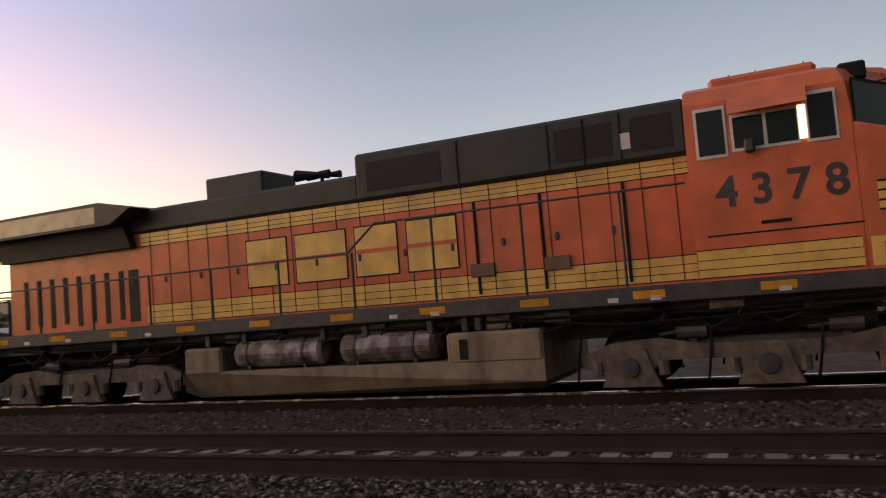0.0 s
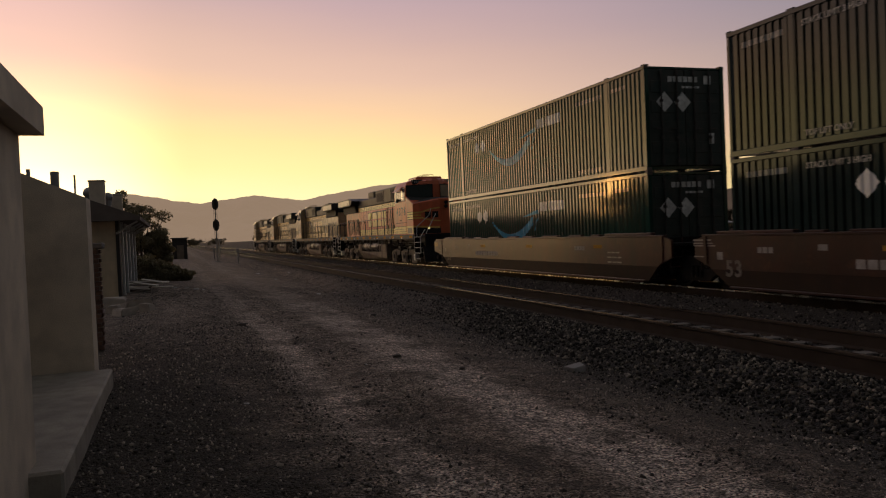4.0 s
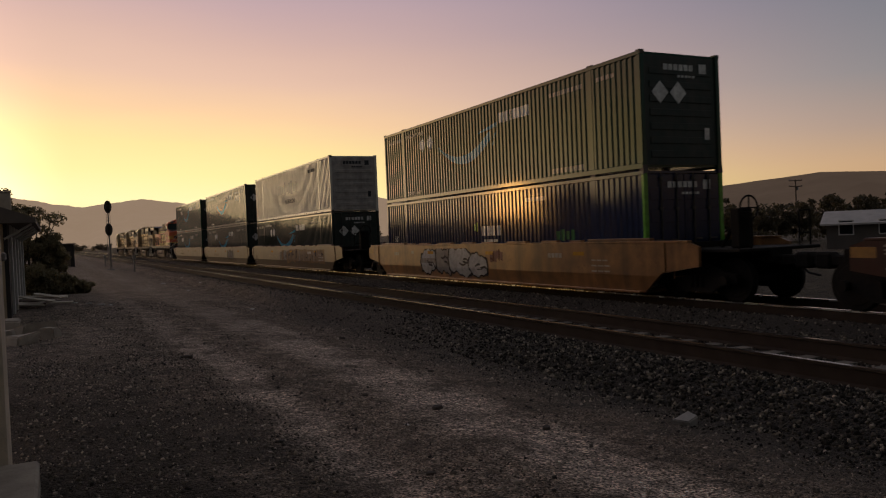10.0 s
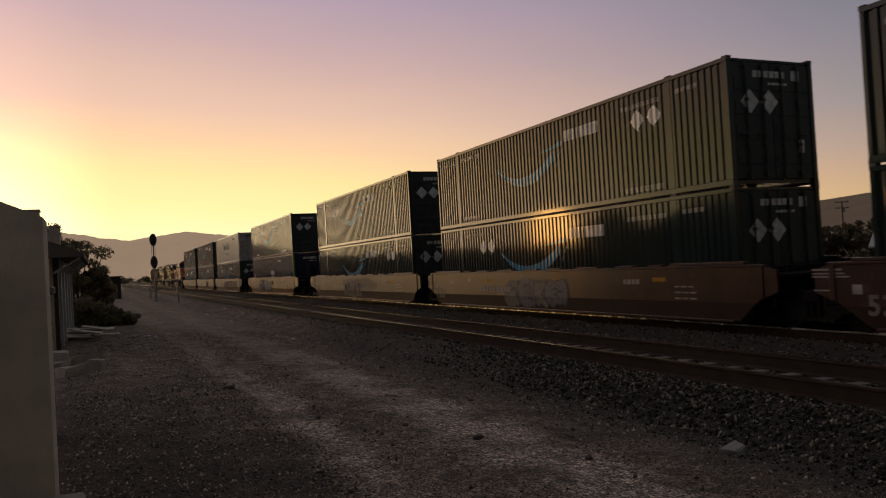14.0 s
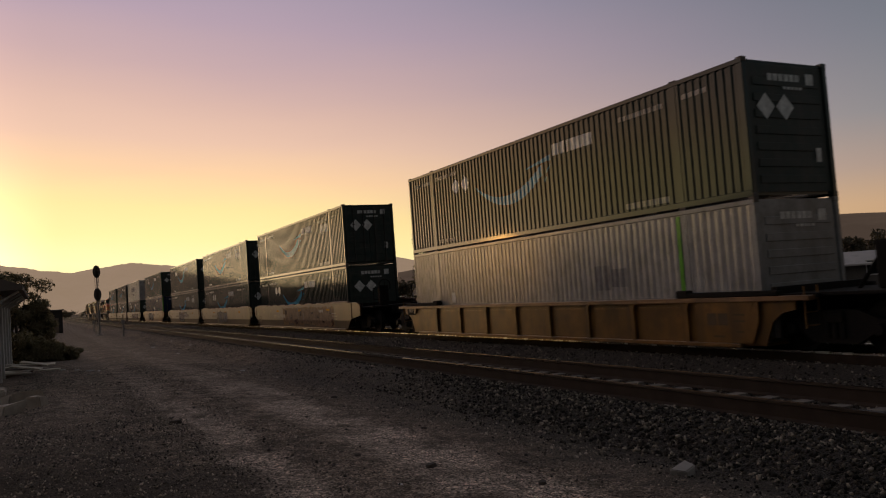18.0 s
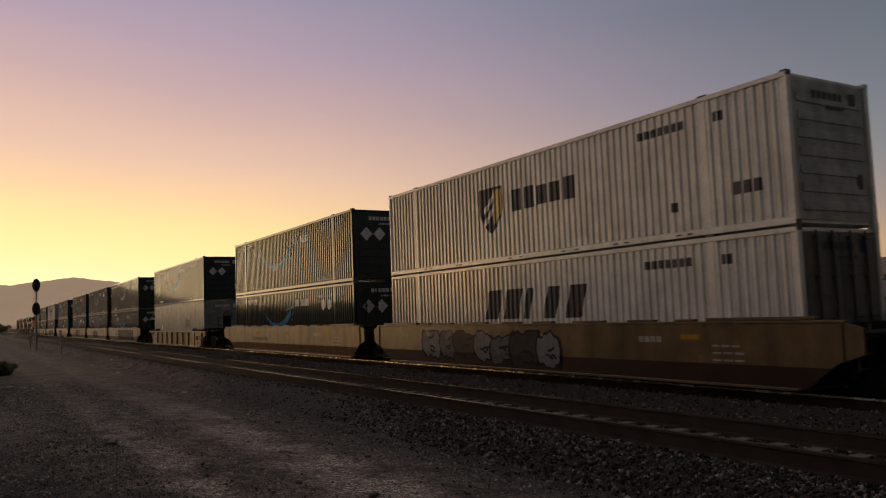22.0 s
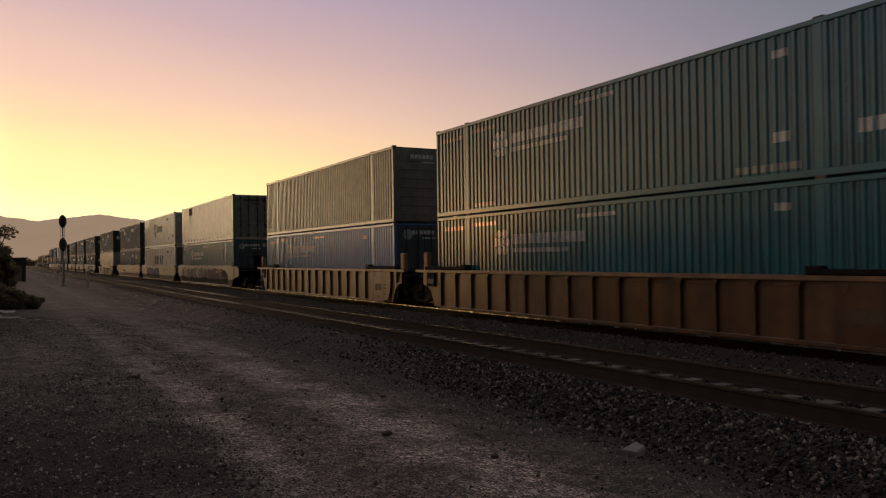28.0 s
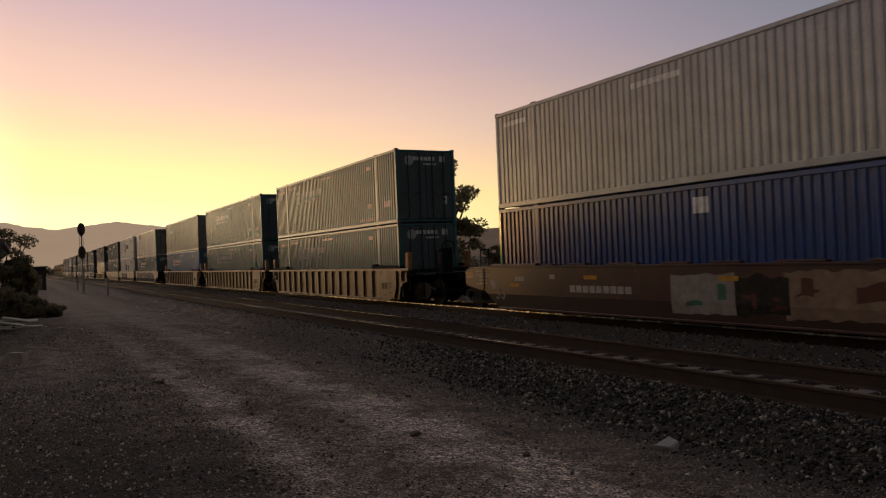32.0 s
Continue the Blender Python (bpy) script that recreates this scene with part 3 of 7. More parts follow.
@lru_cache(maxsize=None)
def frame_meshes():
    out = {}
    for sx in (-1, 1):
        bm = bmesh.new()
        box(bm, sx * 1.22, sx * 1.304, -8.06, 8.06, 2.77, 2.875, 0.012)
        out["top_rail", sx] = finish("top_rail", bm)
        bm = bmesh.new()
        box(bm, sx * 1.20, sx * 1.304, -8.06, 8.06, 0.03, 0.17, 0.012)
        out["bottom_rail", sx] = finish("bottom_rail", bm)
        for sy in (-1, 1):
            bm = bmesh.new()
            box(bm, sx * 1.17, sx * 1.295, sy * 7.97, sy * 8.07, 0.1, 2.84, 0.012)
            out["corner_post", sx, sy] = finish("corner_post", bm)
            bm = bmesh.new()
            box(bm, sx * 1.19, sx * 1.296, sy * 6.02, sy * 6.18, 0.1, 2.86, 0.010)
            out["lift_post", sx, sy] = finish("lift_post", bm)
            for name, y0, y1 in (("corner_casting", 7.92, 8.077), ("lift_casting", 5.99, 6.21)):
                for z0, z1 in ((-0.0, 0.12), (2.80, 2.905)):
                    bm = bmesh.new()
                    box(bm, sx * 1.15, sx * 1.30, sy * y0, sy * y1, z0, z1, 0.01)
                    out[name, sx, sy, z0] = finish(name, bm)
    bm = bmesh.new()
    for i in range(54):
        y = -8.0 + i * 16.0 / 54
        box(bm, -1.22, 1.22, y, y + 16.0 / 54 * 0.55, 2.845, 2.868)
    box(bm, -1.225, 1.225, -8.03, 8.03, 2.80, 2.846)
    out["roof"] = finish("roof", bm)
    bm = bmesh.new()
    box(bm, -1.2, 1.2, -8.0, 8.0, 0.06, 0.14)
    out["floor"] = finish("floor", bm)
    return out


@lru_cache(maxsize=None)
def door_meshes(sy):
    """Two leaves with their rods, and the plain ribbed front wall, for the end at sy."""
    out = {}
    for sx in (-1, 1):
        bm = bmesh.new()
        box(bm, sx * 0.01, sx * 1.17, sy * 8.0, sy * 8.045, 0.16, 2.78, 0.008)
        out["door", sx] = finish("door", bm)
        for z in (0.5, 1.05, 1.6, 2.15):
            bm = bmesh.new()
            box(bm, sx * 0.08, sx * 1.1, sy * 8.045, sy * 8.058, z, z + 0.32, 0.006)
            out["door_panel", sx, z] = finish("door_panel", bm)
        for k in (0, 1):
            bm = bmesh.new()
            x = sx * (0.28 + 0.5 * k)
            tube(bm, (x, sy * 8.085, 0.12), (x, sy * 8.085, 2.82), 0.02, 6)
            for z in (0.25, 0.9, 1.9, 2.65):
                box(bm, x - 0.05, x + 0.05, sy * 8.055, sy * 8.10, z, z + 0.07)
            box(bm, x - 0.02, x + 0.22 * sx, sy * 8.09, sy * 8.115, 1.15, 1.19)
            out["lock_rod", sx, k] = finish("lock_rod", bm)
    bm = bmesh.new()
    box(bm, -1.18, 1.18, sy * 7.99, sy * 8.03, 0.12, 2.80)
    out["front_wall"] = finish("front_wall", bm)
    bm = bmesh.new()
    for i in range(7):
        z = 0.3 + i * 0.34
        box(bm, -1.0, 1.0, sy * 8.03, sy * 8.05, z, z + 0.17, 0.008)
    out["wall_rib"] = finish("wall_rib", bm)
    return out


WHITE_MARK, BLUE_MARK = decal((0.78, 0.78, 0.75)), decal((0.03, 0.30, 0.52))
DIAMOND = material("white_reflective_film", (0.90, 0.87, 0.82), 0.2, 0.0, 0.05, 4.0, 0.0, 50, spec=0.8, dust=0.3)
FAINT_MARK, WORN_MARK = decal((0.26, 0.27, 0.26)), decal((0.36, 0.37, 0.35), 0.3)
DARK_MARK = decal((0.02, 0.025, 0.035), 0.55)


def y_of(u):
    return CL / 2 - u


def mark_diamonds(root, u, z):
    for du in (0.0, 0.66):
        bm = bmesh.new()
        yc = y_of(u + du)
        strip(bm, span(yc - 0.29, yc + 0.29, 2), lambda y: z - 0.29 + abs(y - yc) - 0.0, lambda y: z + 0.29 - abs(y - yc))
        part("diamond_mark", bm, DIAMOND, root, "white diamond painted on the side")


def mark_swoosh(root):
    """A plain curved stroke with a hooked tip."""
    bm = bmesh.new()
    y0, y1 = y_of(5.1), y_of(8.86)

    def mid(y):
        s = (y0 - y) / (y0 - y1)
        return 1.80 - 2.36 * s * (1 - s) * 1.05 + 0.02 * s

    def wide(y):
        s = (y0 - y) / (y0 - y1)
        return 0.015 + 0.17 * math.sin(math.pi * min(1, s * 0.62 + 0.02))
    strip(bm, span(y1, y0, 40), lambda y: mid(y) - wide(y), lambda y: mid(y) + wide(y) * 0.8)
    part("curved_stripe", bm, BLUE_MARK, root, "light blue curved stroke painted on the side")
    bm = bmesh.new()
    strip(bm, span(y_of(9.34), y_of(8.1), 10), lambda y: 1.92 + (y_of(8.1) - y) * 0.07, lambda y: 1.95 + (y_of(8.1) - y) * 0.17)
    strip(bm, span(y_of(9.34), y_of(8.98), 6), lambda y: 1.40 + (y_of(8.98) - y) * 1.62, lambda y: 1.50 + (y_of(8.98) - y) * 1.42, 0.006)
    part("stripe_tip", bm, BLUE_MARK, root)


def mark_blocks(root, u0, u1, z0, z1, k, mat, rise=0.0, seed=1, flat=None, gap=0.18, name="lettering_bar"):
    """Lettering shown as a row of plain blocks; many small ones read as one line."""
    r = random.Random(seed)
    bm = bmesh.new()
    w = (u1 - u0) / k
    for i in range(k):
        a, b = u0 + i * w, u0 + (i + 1 - gap) * w
        dz = rise * r.random()
        strip(bm, [y_of(b), y_of(a)], lambda y: z0 - dz * 0.4, lambda y: z1 + dz * 0.6 - rise * 0.3, 0.005, flat)
    part(name, bm, mat, root)


def end_marks(root, sy, dark, wall, diamonds=True):
    m = DARK_MARK if dark else WHITE_MARK
    yy = sy * (8.052 if wall else 8.062)
    if not dark and diamonds:
        for dx in (-0.67, -0.09):
            bm = bmesh.new()
            vs = [bm.verts.new(v) for v in ((dx - 0.27, yy, 1.90), (dx, yy, 1.62), (dx + 0.27, yy, 1.90), (dx, yy, 2.18))]
            bm.faces.new(vs)
            part("diamond_mark", bm, m, root)
    for x0, x1, z0, z1, k in ((-0.55, 0.45, 2.45, 2.6, 6), (0.62, 0.92, 2.4, 2.64, 1), (0.75, 0.95, 0.75, 1.05, 1), (-0.1, 0.5, 2.28, 2.34, 5)):
        bm = bmesh.new()
        w = (x1 - x0) / k
        for i in range(k):
            vs = [bm.verts.new((x, yy, z)) for x, z in ((x0 + i * w, z0), (x0 + (i + 0.8) * w, z0), (x0 + (i + 0.8) * w, z1), (x0 + i * w, z1))]
            bm.faces.new(vs)
        part("lettering_bar", bm, m, root)


@lru_cache(maxsize=None)
def text_mesh(text, size, slant, space, bold):
    cu = bpy.data.curves.new("lettering", "FONT")
    cu.body, cu.size, cu.shear, cu.extrude, cu.align_x = text, size, slant, 0.002, "LEFT"
    cu.space_character, cu.offset = space, bold
    ob = bpy.data.objects.new("lettering", cu)
    scene.collection.objects.link(ob)
    bpy.context.view_layer.update()
    me = bpy.data.meshes.new_from_object(ob.evaluated_get(bpy.context.evaluated_depsgraph_get()))
    bpy.data.objects.remove(ob)
    me.materials.clear()
    return me


def readable(root, text, size, at_y, z, mat, x, name="painted_number", slant=0.0, space=1.0, bold=0.0):
    return mesh_part(name, text_mesh(text, size, slant, space, bold), mat, root, Matrix.Translation((x, at_y, z)) @ pose(0, 0, 0, 90, 0, -90))


def container(label, color, rail_color=None, marks="", rear="door", end_dark=False, post=None, rough=0.22, streak=0.3, dirt=0.2, rust=0.0, seed=0, diamonds=False, depth=1.0, end_color=None, spec=0.5, dust=0.40):
    RIBS["depth"] = depth
    root = tagged(new("freight_container"), label, "shipping container", "containers on the train")
    p = paint(color, rough, streak, dirt, rust, spec, dust)
    rp = paint(rail_color, 0.45, 0.3, 0.3) if rail_color else p
    # end_color mostly darkens the paint for the shade on the ends
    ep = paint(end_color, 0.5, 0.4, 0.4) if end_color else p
    fm = frame_meshes()
    for sx in (-1, 1):
        mesh_part("side_panel", side_mesh(sx, depth), p, root)
    cast = paint((0.10, 0.085, 0.07), 0.6, 0.2, 0.3)
    for k, me in fm.items():
        nm = me.name.split(".")[0]
        if nm in ("bottom_rail", "top_rail"):
            mm = rp
        elif "casting" in nm:
            mm = cast if k[1] < 0 else p
        elif nm == "lift_post":
            mm = p
        elif nm == "corner_post" and post and k[2] == -1:
            mm = post
        else:
            mm = p
        mesh_part(nm, me, mm, root)
    for sy in (-1, 1):
        dm = door_meshes(sy)
        is_door = (rear == "door") == (sy == -1)
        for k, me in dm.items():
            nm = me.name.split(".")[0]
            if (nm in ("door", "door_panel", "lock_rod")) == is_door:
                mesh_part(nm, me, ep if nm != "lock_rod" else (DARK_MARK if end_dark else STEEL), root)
    end_marks(root, -1, end_dark, rear == "wall", diamonds)
    if end_dark:
        for u in (2.45, 2.8, 4.4, 4.62, 7.2, 7.7, 9.5, 10.0, 11.4, 11.75, 13.3, 13.6):
            bm = bmesh.new()
            box(bm, -1.3055, -1.3035, y_of(u), y_of(u + 0.16), 0.075, 0.105)
            part("rail_slot", bm, DARK_MARK, root)
    for k in marks.split():
        if k == "dl":
            mark_diamonds(root, 3.72, 2.07)
        elif k == "dt":
            mark_diamonds(root, 12.92, 2.07)
        elif k == "swoosh":
            mark_swoosh(root)
        elif k == "word":
            u = 9.42
            for w, lo, hi in ((0.34, 2.08, 2.40), (0.20, 2.08, 2.40), (0.12, 2.08, 2.40), (0.52, 2.08, 2.40), (0.34, 2.08, 2.40)):
                mark_blocks(root, u, u + w, lo, hi, 1, WHITE_MARK, 0, seed, gap=0)
                u += w + 0.06
        elif k == "small":
            mark_blocks(root, 12.25, 13.85, 2.38, 2.50, 9, FAINT_MARK, 0, seed)
            mark_blocks(root, 14.4, 15.2, 2.42, 2.53, 4, FAINT_MARK, 0, seed)
        elif k == "smalll":
            mark_blocks(root, 0.5, 1.75, 2.42, 2.55, 7, FAINT_MARK, 0, seed)
            if "swoosh" in marks:
                readable(root, "STACK LIMIT 3 HIGH", 0.17, y_of(2.28), 2.47, WORN_MARK, -1.292, "painted_words", bold=0.004)
            else:
                mark_blocks(root, 2.3, 3.6, 2.50, 2.62, 8, FAINT_MARK, 0, seed)
        elif k == "foot":
            mark_blocks(root, 12.3, 13.8, 0.22, 0.36, 8, FAINT_MARK, 0, seed)
            if "swoosh" in marks:
                readable(root, "TOP LIFT ONLY", 0.17, y_of(2.28), 0.24, WORN_MARK, -1.292, "painted_words", bold=0.004)
            else:
                mark_blocks(root, 2.4, 3.5, 0.22, 0.33, 6, FAINT_MARK, 0, seed)
    return root


def mark_round(root, u, z, r, mat):
    """A round emblem: a ring of seven small discs, as a plain shape."""
    for i in range(7):
        bm = bmesh.new()
        cy = y_of(u) + (0 if i == 6 else math.cos(i * math.pi / 3) * r * 0.66)
        cz = z + (0 if i == 6 else math.sin(i * math.pi / 3) * r * 0.66)
        q = r * 0.31
        strip(bm, span(cy - q, cy + q, 8), lambda y: cz - math.sqrt(max(0, q * q - (y - cy) ** 2)), lambda y: cz + math.sqrt(max(0, q * q - (y - cy) ** 2)))
        part("emblem_disc", bm, mat, root)
    bm = bmesh.new()
    bmesh.ops.create_circle(bm, cap_ends=True, segments=16, radius=0.2, matrix=Matrix.Translation((-0.72, -8.063, 2.45)) @ pose(0, 0, 0, 90))
    part("round_emblem", bm, mat, root)


TEAL, DEEP_GREEN = (0.022, 0.145, 0.172), (0.022, 0.037, 0.034)
NAVY, BLUE = (0.015, 0.027, 0.070), (0.06, 0.20, 0.45)
PALE, GREY = (0.80, 0.765, 0.68), (0.31, 0.31, 0.305)


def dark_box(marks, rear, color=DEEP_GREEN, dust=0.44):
    # ends darker than the sides, their shade painted in
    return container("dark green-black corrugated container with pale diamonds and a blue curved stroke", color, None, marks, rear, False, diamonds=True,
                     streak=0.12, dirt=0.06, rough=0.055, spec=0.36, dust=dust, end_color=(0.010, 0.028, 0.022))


def teal_box(emblem_u=3.85, color=TEAL, word="teal"):
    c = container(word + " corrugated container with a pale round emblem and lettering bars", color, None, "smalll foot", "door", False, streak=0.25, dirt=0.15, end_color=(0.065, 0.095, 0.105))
    pale = decal((0.45, 0.48, 0.47))
    mark_round(c, emblem_u, 1.98, 0.42, pale)
    mark_blocks(c, 4.45, 7.7, 1.92, 2.2, 9, pale, 0, 4)
    mark_blocks(c, 4.45, 7.0, 1.68, 1.80, 14, pale, 0, 5)
    mark_blocks(c, 7.3, 8.8, 2.52, 2.62, 9, pale, 0, 6)
    mark_blocks(c, 13.2, 13.6, 0.75, 0.95, 1, pale)
    mark_blocks(c, 14.9, 15.5, 0.7, 0.95, 2, pale)
    mark_blocks(c, 13.2, 13.6, 2.35, 2.5, 1, pale)
    return c


def build_containers():
    """Lower and upper boxes of the fifteen loaded wells, from the engines backwards."""
    z0, z1 = 0.208, 3.10
    std = "dl swoosh word small foot smalll"
    alt = "dt swoosh word small foot smalll"
    rows = []
    rows.append((dark_box(std, "door", (0.012, 0.052, 0.038), 0.22), dark_box(std, "door", (0.012, 0.052, 0.038), 0.22)))
    rows.append((dark_box(std, "door"), dark_box(alt, "door")))
    # off-white boxes: the shade on their ends is part of end_color
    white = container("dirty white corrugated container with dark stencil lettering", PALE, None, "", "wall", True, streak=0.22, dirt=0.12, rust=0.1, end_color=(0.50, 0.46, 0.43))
    mark_blocks(white, 5.8, 10.2, 1.55, 2.05, 9, decal((0.22, 0.22, 0.26)), 0.5, 9)
    readable(white, "INTERMODAL", 0.36, y_of(7.4), 0.86, DARK_MARK, -1.292)
    mark_blocks(white, 12.3, 13.6, 2.30, 2.48, 7, DARK_MARK, 0, 3)
    mark_blocks(white, 13.3, 13.5, 0.55, 0.75, 1, DARK_MARK)
    rows.append((dark_box(std, "door"), white))
    lime = decal((0.16, 0.42, 0.06))
    navy = container("dark navy corrugated container with lime corner posts", NAVY, None, "", "door", False, post=lime, streak=0.15, dirt=0.1, rough=0.09)
    mark_blocks(navy, 8.1, 9.35, 1.42, 1.74, 4, WHITE_MARK, 0, 2, gap=0.28)
    mark_blocks(navy, 8.2, 9.1, 1.20, 1.30, 6, WHITE_MARK, 0, 2)
    mark_blocks(navy, 7.55, 7.85, 1.6, 1.85, 2, lime, 0.1, 1)
    mark_blocks(navy, 10.85, 11.85, 2.40, 2.52, 5, WHITE_MARK, 0, 2)
    mark_blocks(navy, 12.4, 13.3, 1.25, 1.5, 4, decal((0.05, 0.20, 0.08)), 0.1, 8)
    readable(navy, "53'", 0.3, y_of(0.75), 1.3, WHITE_MARK, -1.292)
    rows.append((navy, dark_box(std, "wall", (0.013, 0.052, 0.034), 0.20)))
    rows.append((dark_box("dt swoosh word small smalll", "door", dust=0.33), dark_box(std, "wall", dust=0.33)))
    rows.append((dark_box(std, "door"), dark_box(alt, "door")))
    rows.append((dark_box(std, "wall"), dark_box(alt, "door")))
    grey = container("light grey corrugated container with a lime stripe on its lifting post", GREY, None, "", "wall", False, streak=0.3, dirt=0.25, depth=0.3)
    mark_blocks(grey, 10.9, 12.2, 1.25, 1.75, 4, decal((0.20, 0.20, 0.21)), 0.2, 2)
    mark_blocks(grey, 13.95, 14.1, 0.2, 2.75, 1, lime, 0, 1, 1.297)
    mark_blocks(grey, 2.9, 3.2, 1.0, 1.35, 1, WHITE_MARK)
    rows.append((grey, dark_box(std, "wall")))
    rows.append((dark_box("dt swoosh word small smalll", "door"), dark_box(std, "wall")))
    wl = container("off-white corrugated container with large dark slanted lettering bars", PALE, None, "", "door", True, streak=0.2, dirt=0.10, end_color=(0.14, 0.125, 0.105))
    for i in range(5):
        bm = bmesh.new()
        a = 5.9 + i * 0.9
        sl, w = 0.24, (0.66, 0.70, 0.30, 0.52, 0.62)[i]
        strip(bm, span(y_of(a + w + sl), y_of(a), 12), lambda y: 1.30 + 0.82 * max(0, (CL / 2 - y - a - w) / sl), lambda y: 1.30 + 0.82 * min(1, (CL / 2 - y - a) / sl))
        part("lettering_bar", bm, DARK_MARK, wl)
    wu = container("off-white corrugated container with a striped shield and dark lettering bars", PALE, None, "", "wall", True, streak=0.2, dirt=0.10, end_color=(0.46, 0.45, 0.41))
    bm = bmesh.new()
    yc = y_of(6.4)
    strip(bm, span(yc - 0.6, yc + 0.6, 10), lambda y: 1.5 - 0.62 * (1 - (abs(y - yc) / 0.6) ** 1.6), lambda y: 2.2)
    part("shield_mark", bm, DARK_MARK, wu)
    bm = bmesh.new()
    strip(bm, span(yc - 0.55, yc - 0.15, 6), lambda y: 1.55 - 0.5 * (1 - (abs(y - yc) / 0.6) ** 1.6), lambda y: 2.12, 0.007)
    part("shield_mark", bm, decal((0.50, 0.32, 0.05)), wu)
    bm = bmesh.new()
    strip(bm, span(yc - 0.2, yc + 0.35, 6), lambda y: 1.35 - (y - yc) * 0.9, lambda y: 1.55 - (y - yc) * 0.9, 0.008)
    strip(bm, span(yc - 0.2, yc + 0.35, 6), lambda y: 1.72 - (y - yc) * 0.9, lambda y: 1.90 - (y - yc) * 0.9, 0.008)
    part("shield_stripe", bm, WHITE_MARK, wu)
    mark_blocks(wu, 7.45, 10.2, 1.42, 1.95, 5, DARK_MARK, 0.1, 2, gap=0.22)
    for c in (wl, wu):
        mark_blocks(c, 12.3, 13.7, 2.32, 2.50, 7, DARK_MARK, 0, 3)
        mark_blocks(c, 14.4, 14.7, 2.3, 2.5, 2, DARK_MARK)
        mark_blocks(c, 14.8, 15.5, 0.75, 1.0, 3, DARK_MARK)
        mark_blocks(c, 13.2, 13.4, 0.6, 0.8, 1, DARK_MARK)
    rows.append((wl, wu))
    rw = container("stained off-white container with a rusty patch and a dented lower rail", (0.68, 0.62, 0.52), None, "", "door", True, post=decal((0.10, 0.40, 0.10)),
                   streak=0.25, dirt=0.15, rust=0.25, depth=0.4, end_color=(0.22, 0.22, 0.18))
    bm = bmesh.new()
    strip(bm, span(y_of(3.9), y_of(2.6), 4), lambda y: 2.2, lambda y: 2.78)
    part("rust_patch", bm, material("bare_rust", (0.10, 0.045, 0.025), 0.85, 0, 0.4, 5, 0.4), rw)
    for i in range(14):
        a = 1.2 + i * 1.05
        bm = bmesh.new()
        strip(bm, [y_of(a + 0.35), y_of(a)], lambda y: 0.18, lambda y: 0.30)
        part("scuffed_patch", bm, decal((0.22, 0.10, 0.05)), rw)
    rr = random.Random(5)
    for i in range(9):
        a = 2.65 + i * 0.14
        bm = bmesh.new()
        strip(bm, [y_of(a + rr.uniform(0.02, 0.06)), y_of(a)], lambda y: 2.2 - rr.uniform(0.15, 0.7), lambda y: 2.21, 0.003)
        part("rust_run", bm, decal((0.24, 0.12, 0.06)), rw)
    rows.append((teal_box(3.7, (0.022, 0.12, 0.15)), rw))
    beige = container("plain grey-beige corrugated container", (0.23, 0.215, 0.185), None, "", "wall", False, streak=0.3, dirt=0.3)
    mark_blocks(beige, 2.9, 3.3, 1.9, 2.15, 1, WHITE_MARK)
    rows.append((teal_box(3.8, BLUE, "sky-blue"), beige))
    rows.append((teal_box(), teal_box()))
    rows.append((teal_box(), teal_box()))
    nv2 = container("deep blue corrugated container with a green corner post", (0.018, 0.055, 0.19), None, "", "door", False, post=None, streak=0.2, dirt=0.15)
    mark_blocks(nv2, 7.8, 8.35, 2.25, 2.6, 1, WHITE_MARK)
    mark_blocks(nv2, 0.0, 0.1, 0.12, 2.8, 1, decal((0.06, 0.30, 0.08)), 0, 1, 1.297, gap=0)
    gy2 = container("plain weathered grey corrugated container", (0.36, 0.365, 0.365), None, "", "door", False, streak=0.12, dirt=0.10, depth=0.5)
    mark_blocks(gy2, 0.5, 1.6, 2.42, 2.55, 7, WHITE_MARK)
    mark_blocks(gy2, 6.0, 7.6, 2.42, 2.55, 8, WHITE_MARK)
    rows.append((nv2, gy2))
    for (lo, up), lead in zip(rows, LEADS):
        MOVERS.append((lo, lead - CL / 2, z0, 0))
        MOVERS.append((up, lead - CL / 2, z1, 0))


# front corners of the boxes along the train, measured from the start line
LEADS = [-11.32, -30.78, -50.27, -73.81, -97.33, -116.76, -136.18, -159.81, -183.26, -202.65, -222.12, -245.63, -265.13, -284.70, -308.11]
MOVERS = []
SPINNERS = []
build_containers()


# ---------------------------------------------------------------- well cars
WHEEL_R = 0.483
# near-black: shade beneath and between the cars is painted in with the grime
TRUCK_MAT = material("grimy_cast_steel", (0.010, 0.009, 0.008), 0.8, 0.0, 0.3, 5, 0.3, 50, 0.1, dirt_amount=0.25, dirt=(0.028, 0.022, 0.017), spec=0.15)


@lru_cache(maxsize=None)
def wheelset_mesh(r=WHEEL_R):
    bm = bmesh.new()
    tube(bm, (-1.15, 0, 0), (1.15, 0, 0), 0.08, 8)
    for s in (-1, 1):
        tube(bm, (s * 0.68, 0, 0), (s * 0.72, 0, 0), r + 0.028, 24)
        tube(bm, (s * 0.72, 0, 0), (s * 0.82, 0, 0), r, 24)
        tube(bm, (s * 0.82, 0, 0), (s * 0.835, 0, 0), r * 0.82, 24, r * 0.78)
        tube(bm, (s * 0.82, 0, 0), (s * 0.88, 0, 0), 0.13, 12)
        for a in range(3):
            c, d = math.cos(a * 2.09), math.sin(a * 2.09)
            tube(bm, (s * 1.15, c * 0.05, d * 0.05), (s * 1.17, c * 0.05, d * 0.05), 0.015, 6)
    return finish("wheelset", bm)


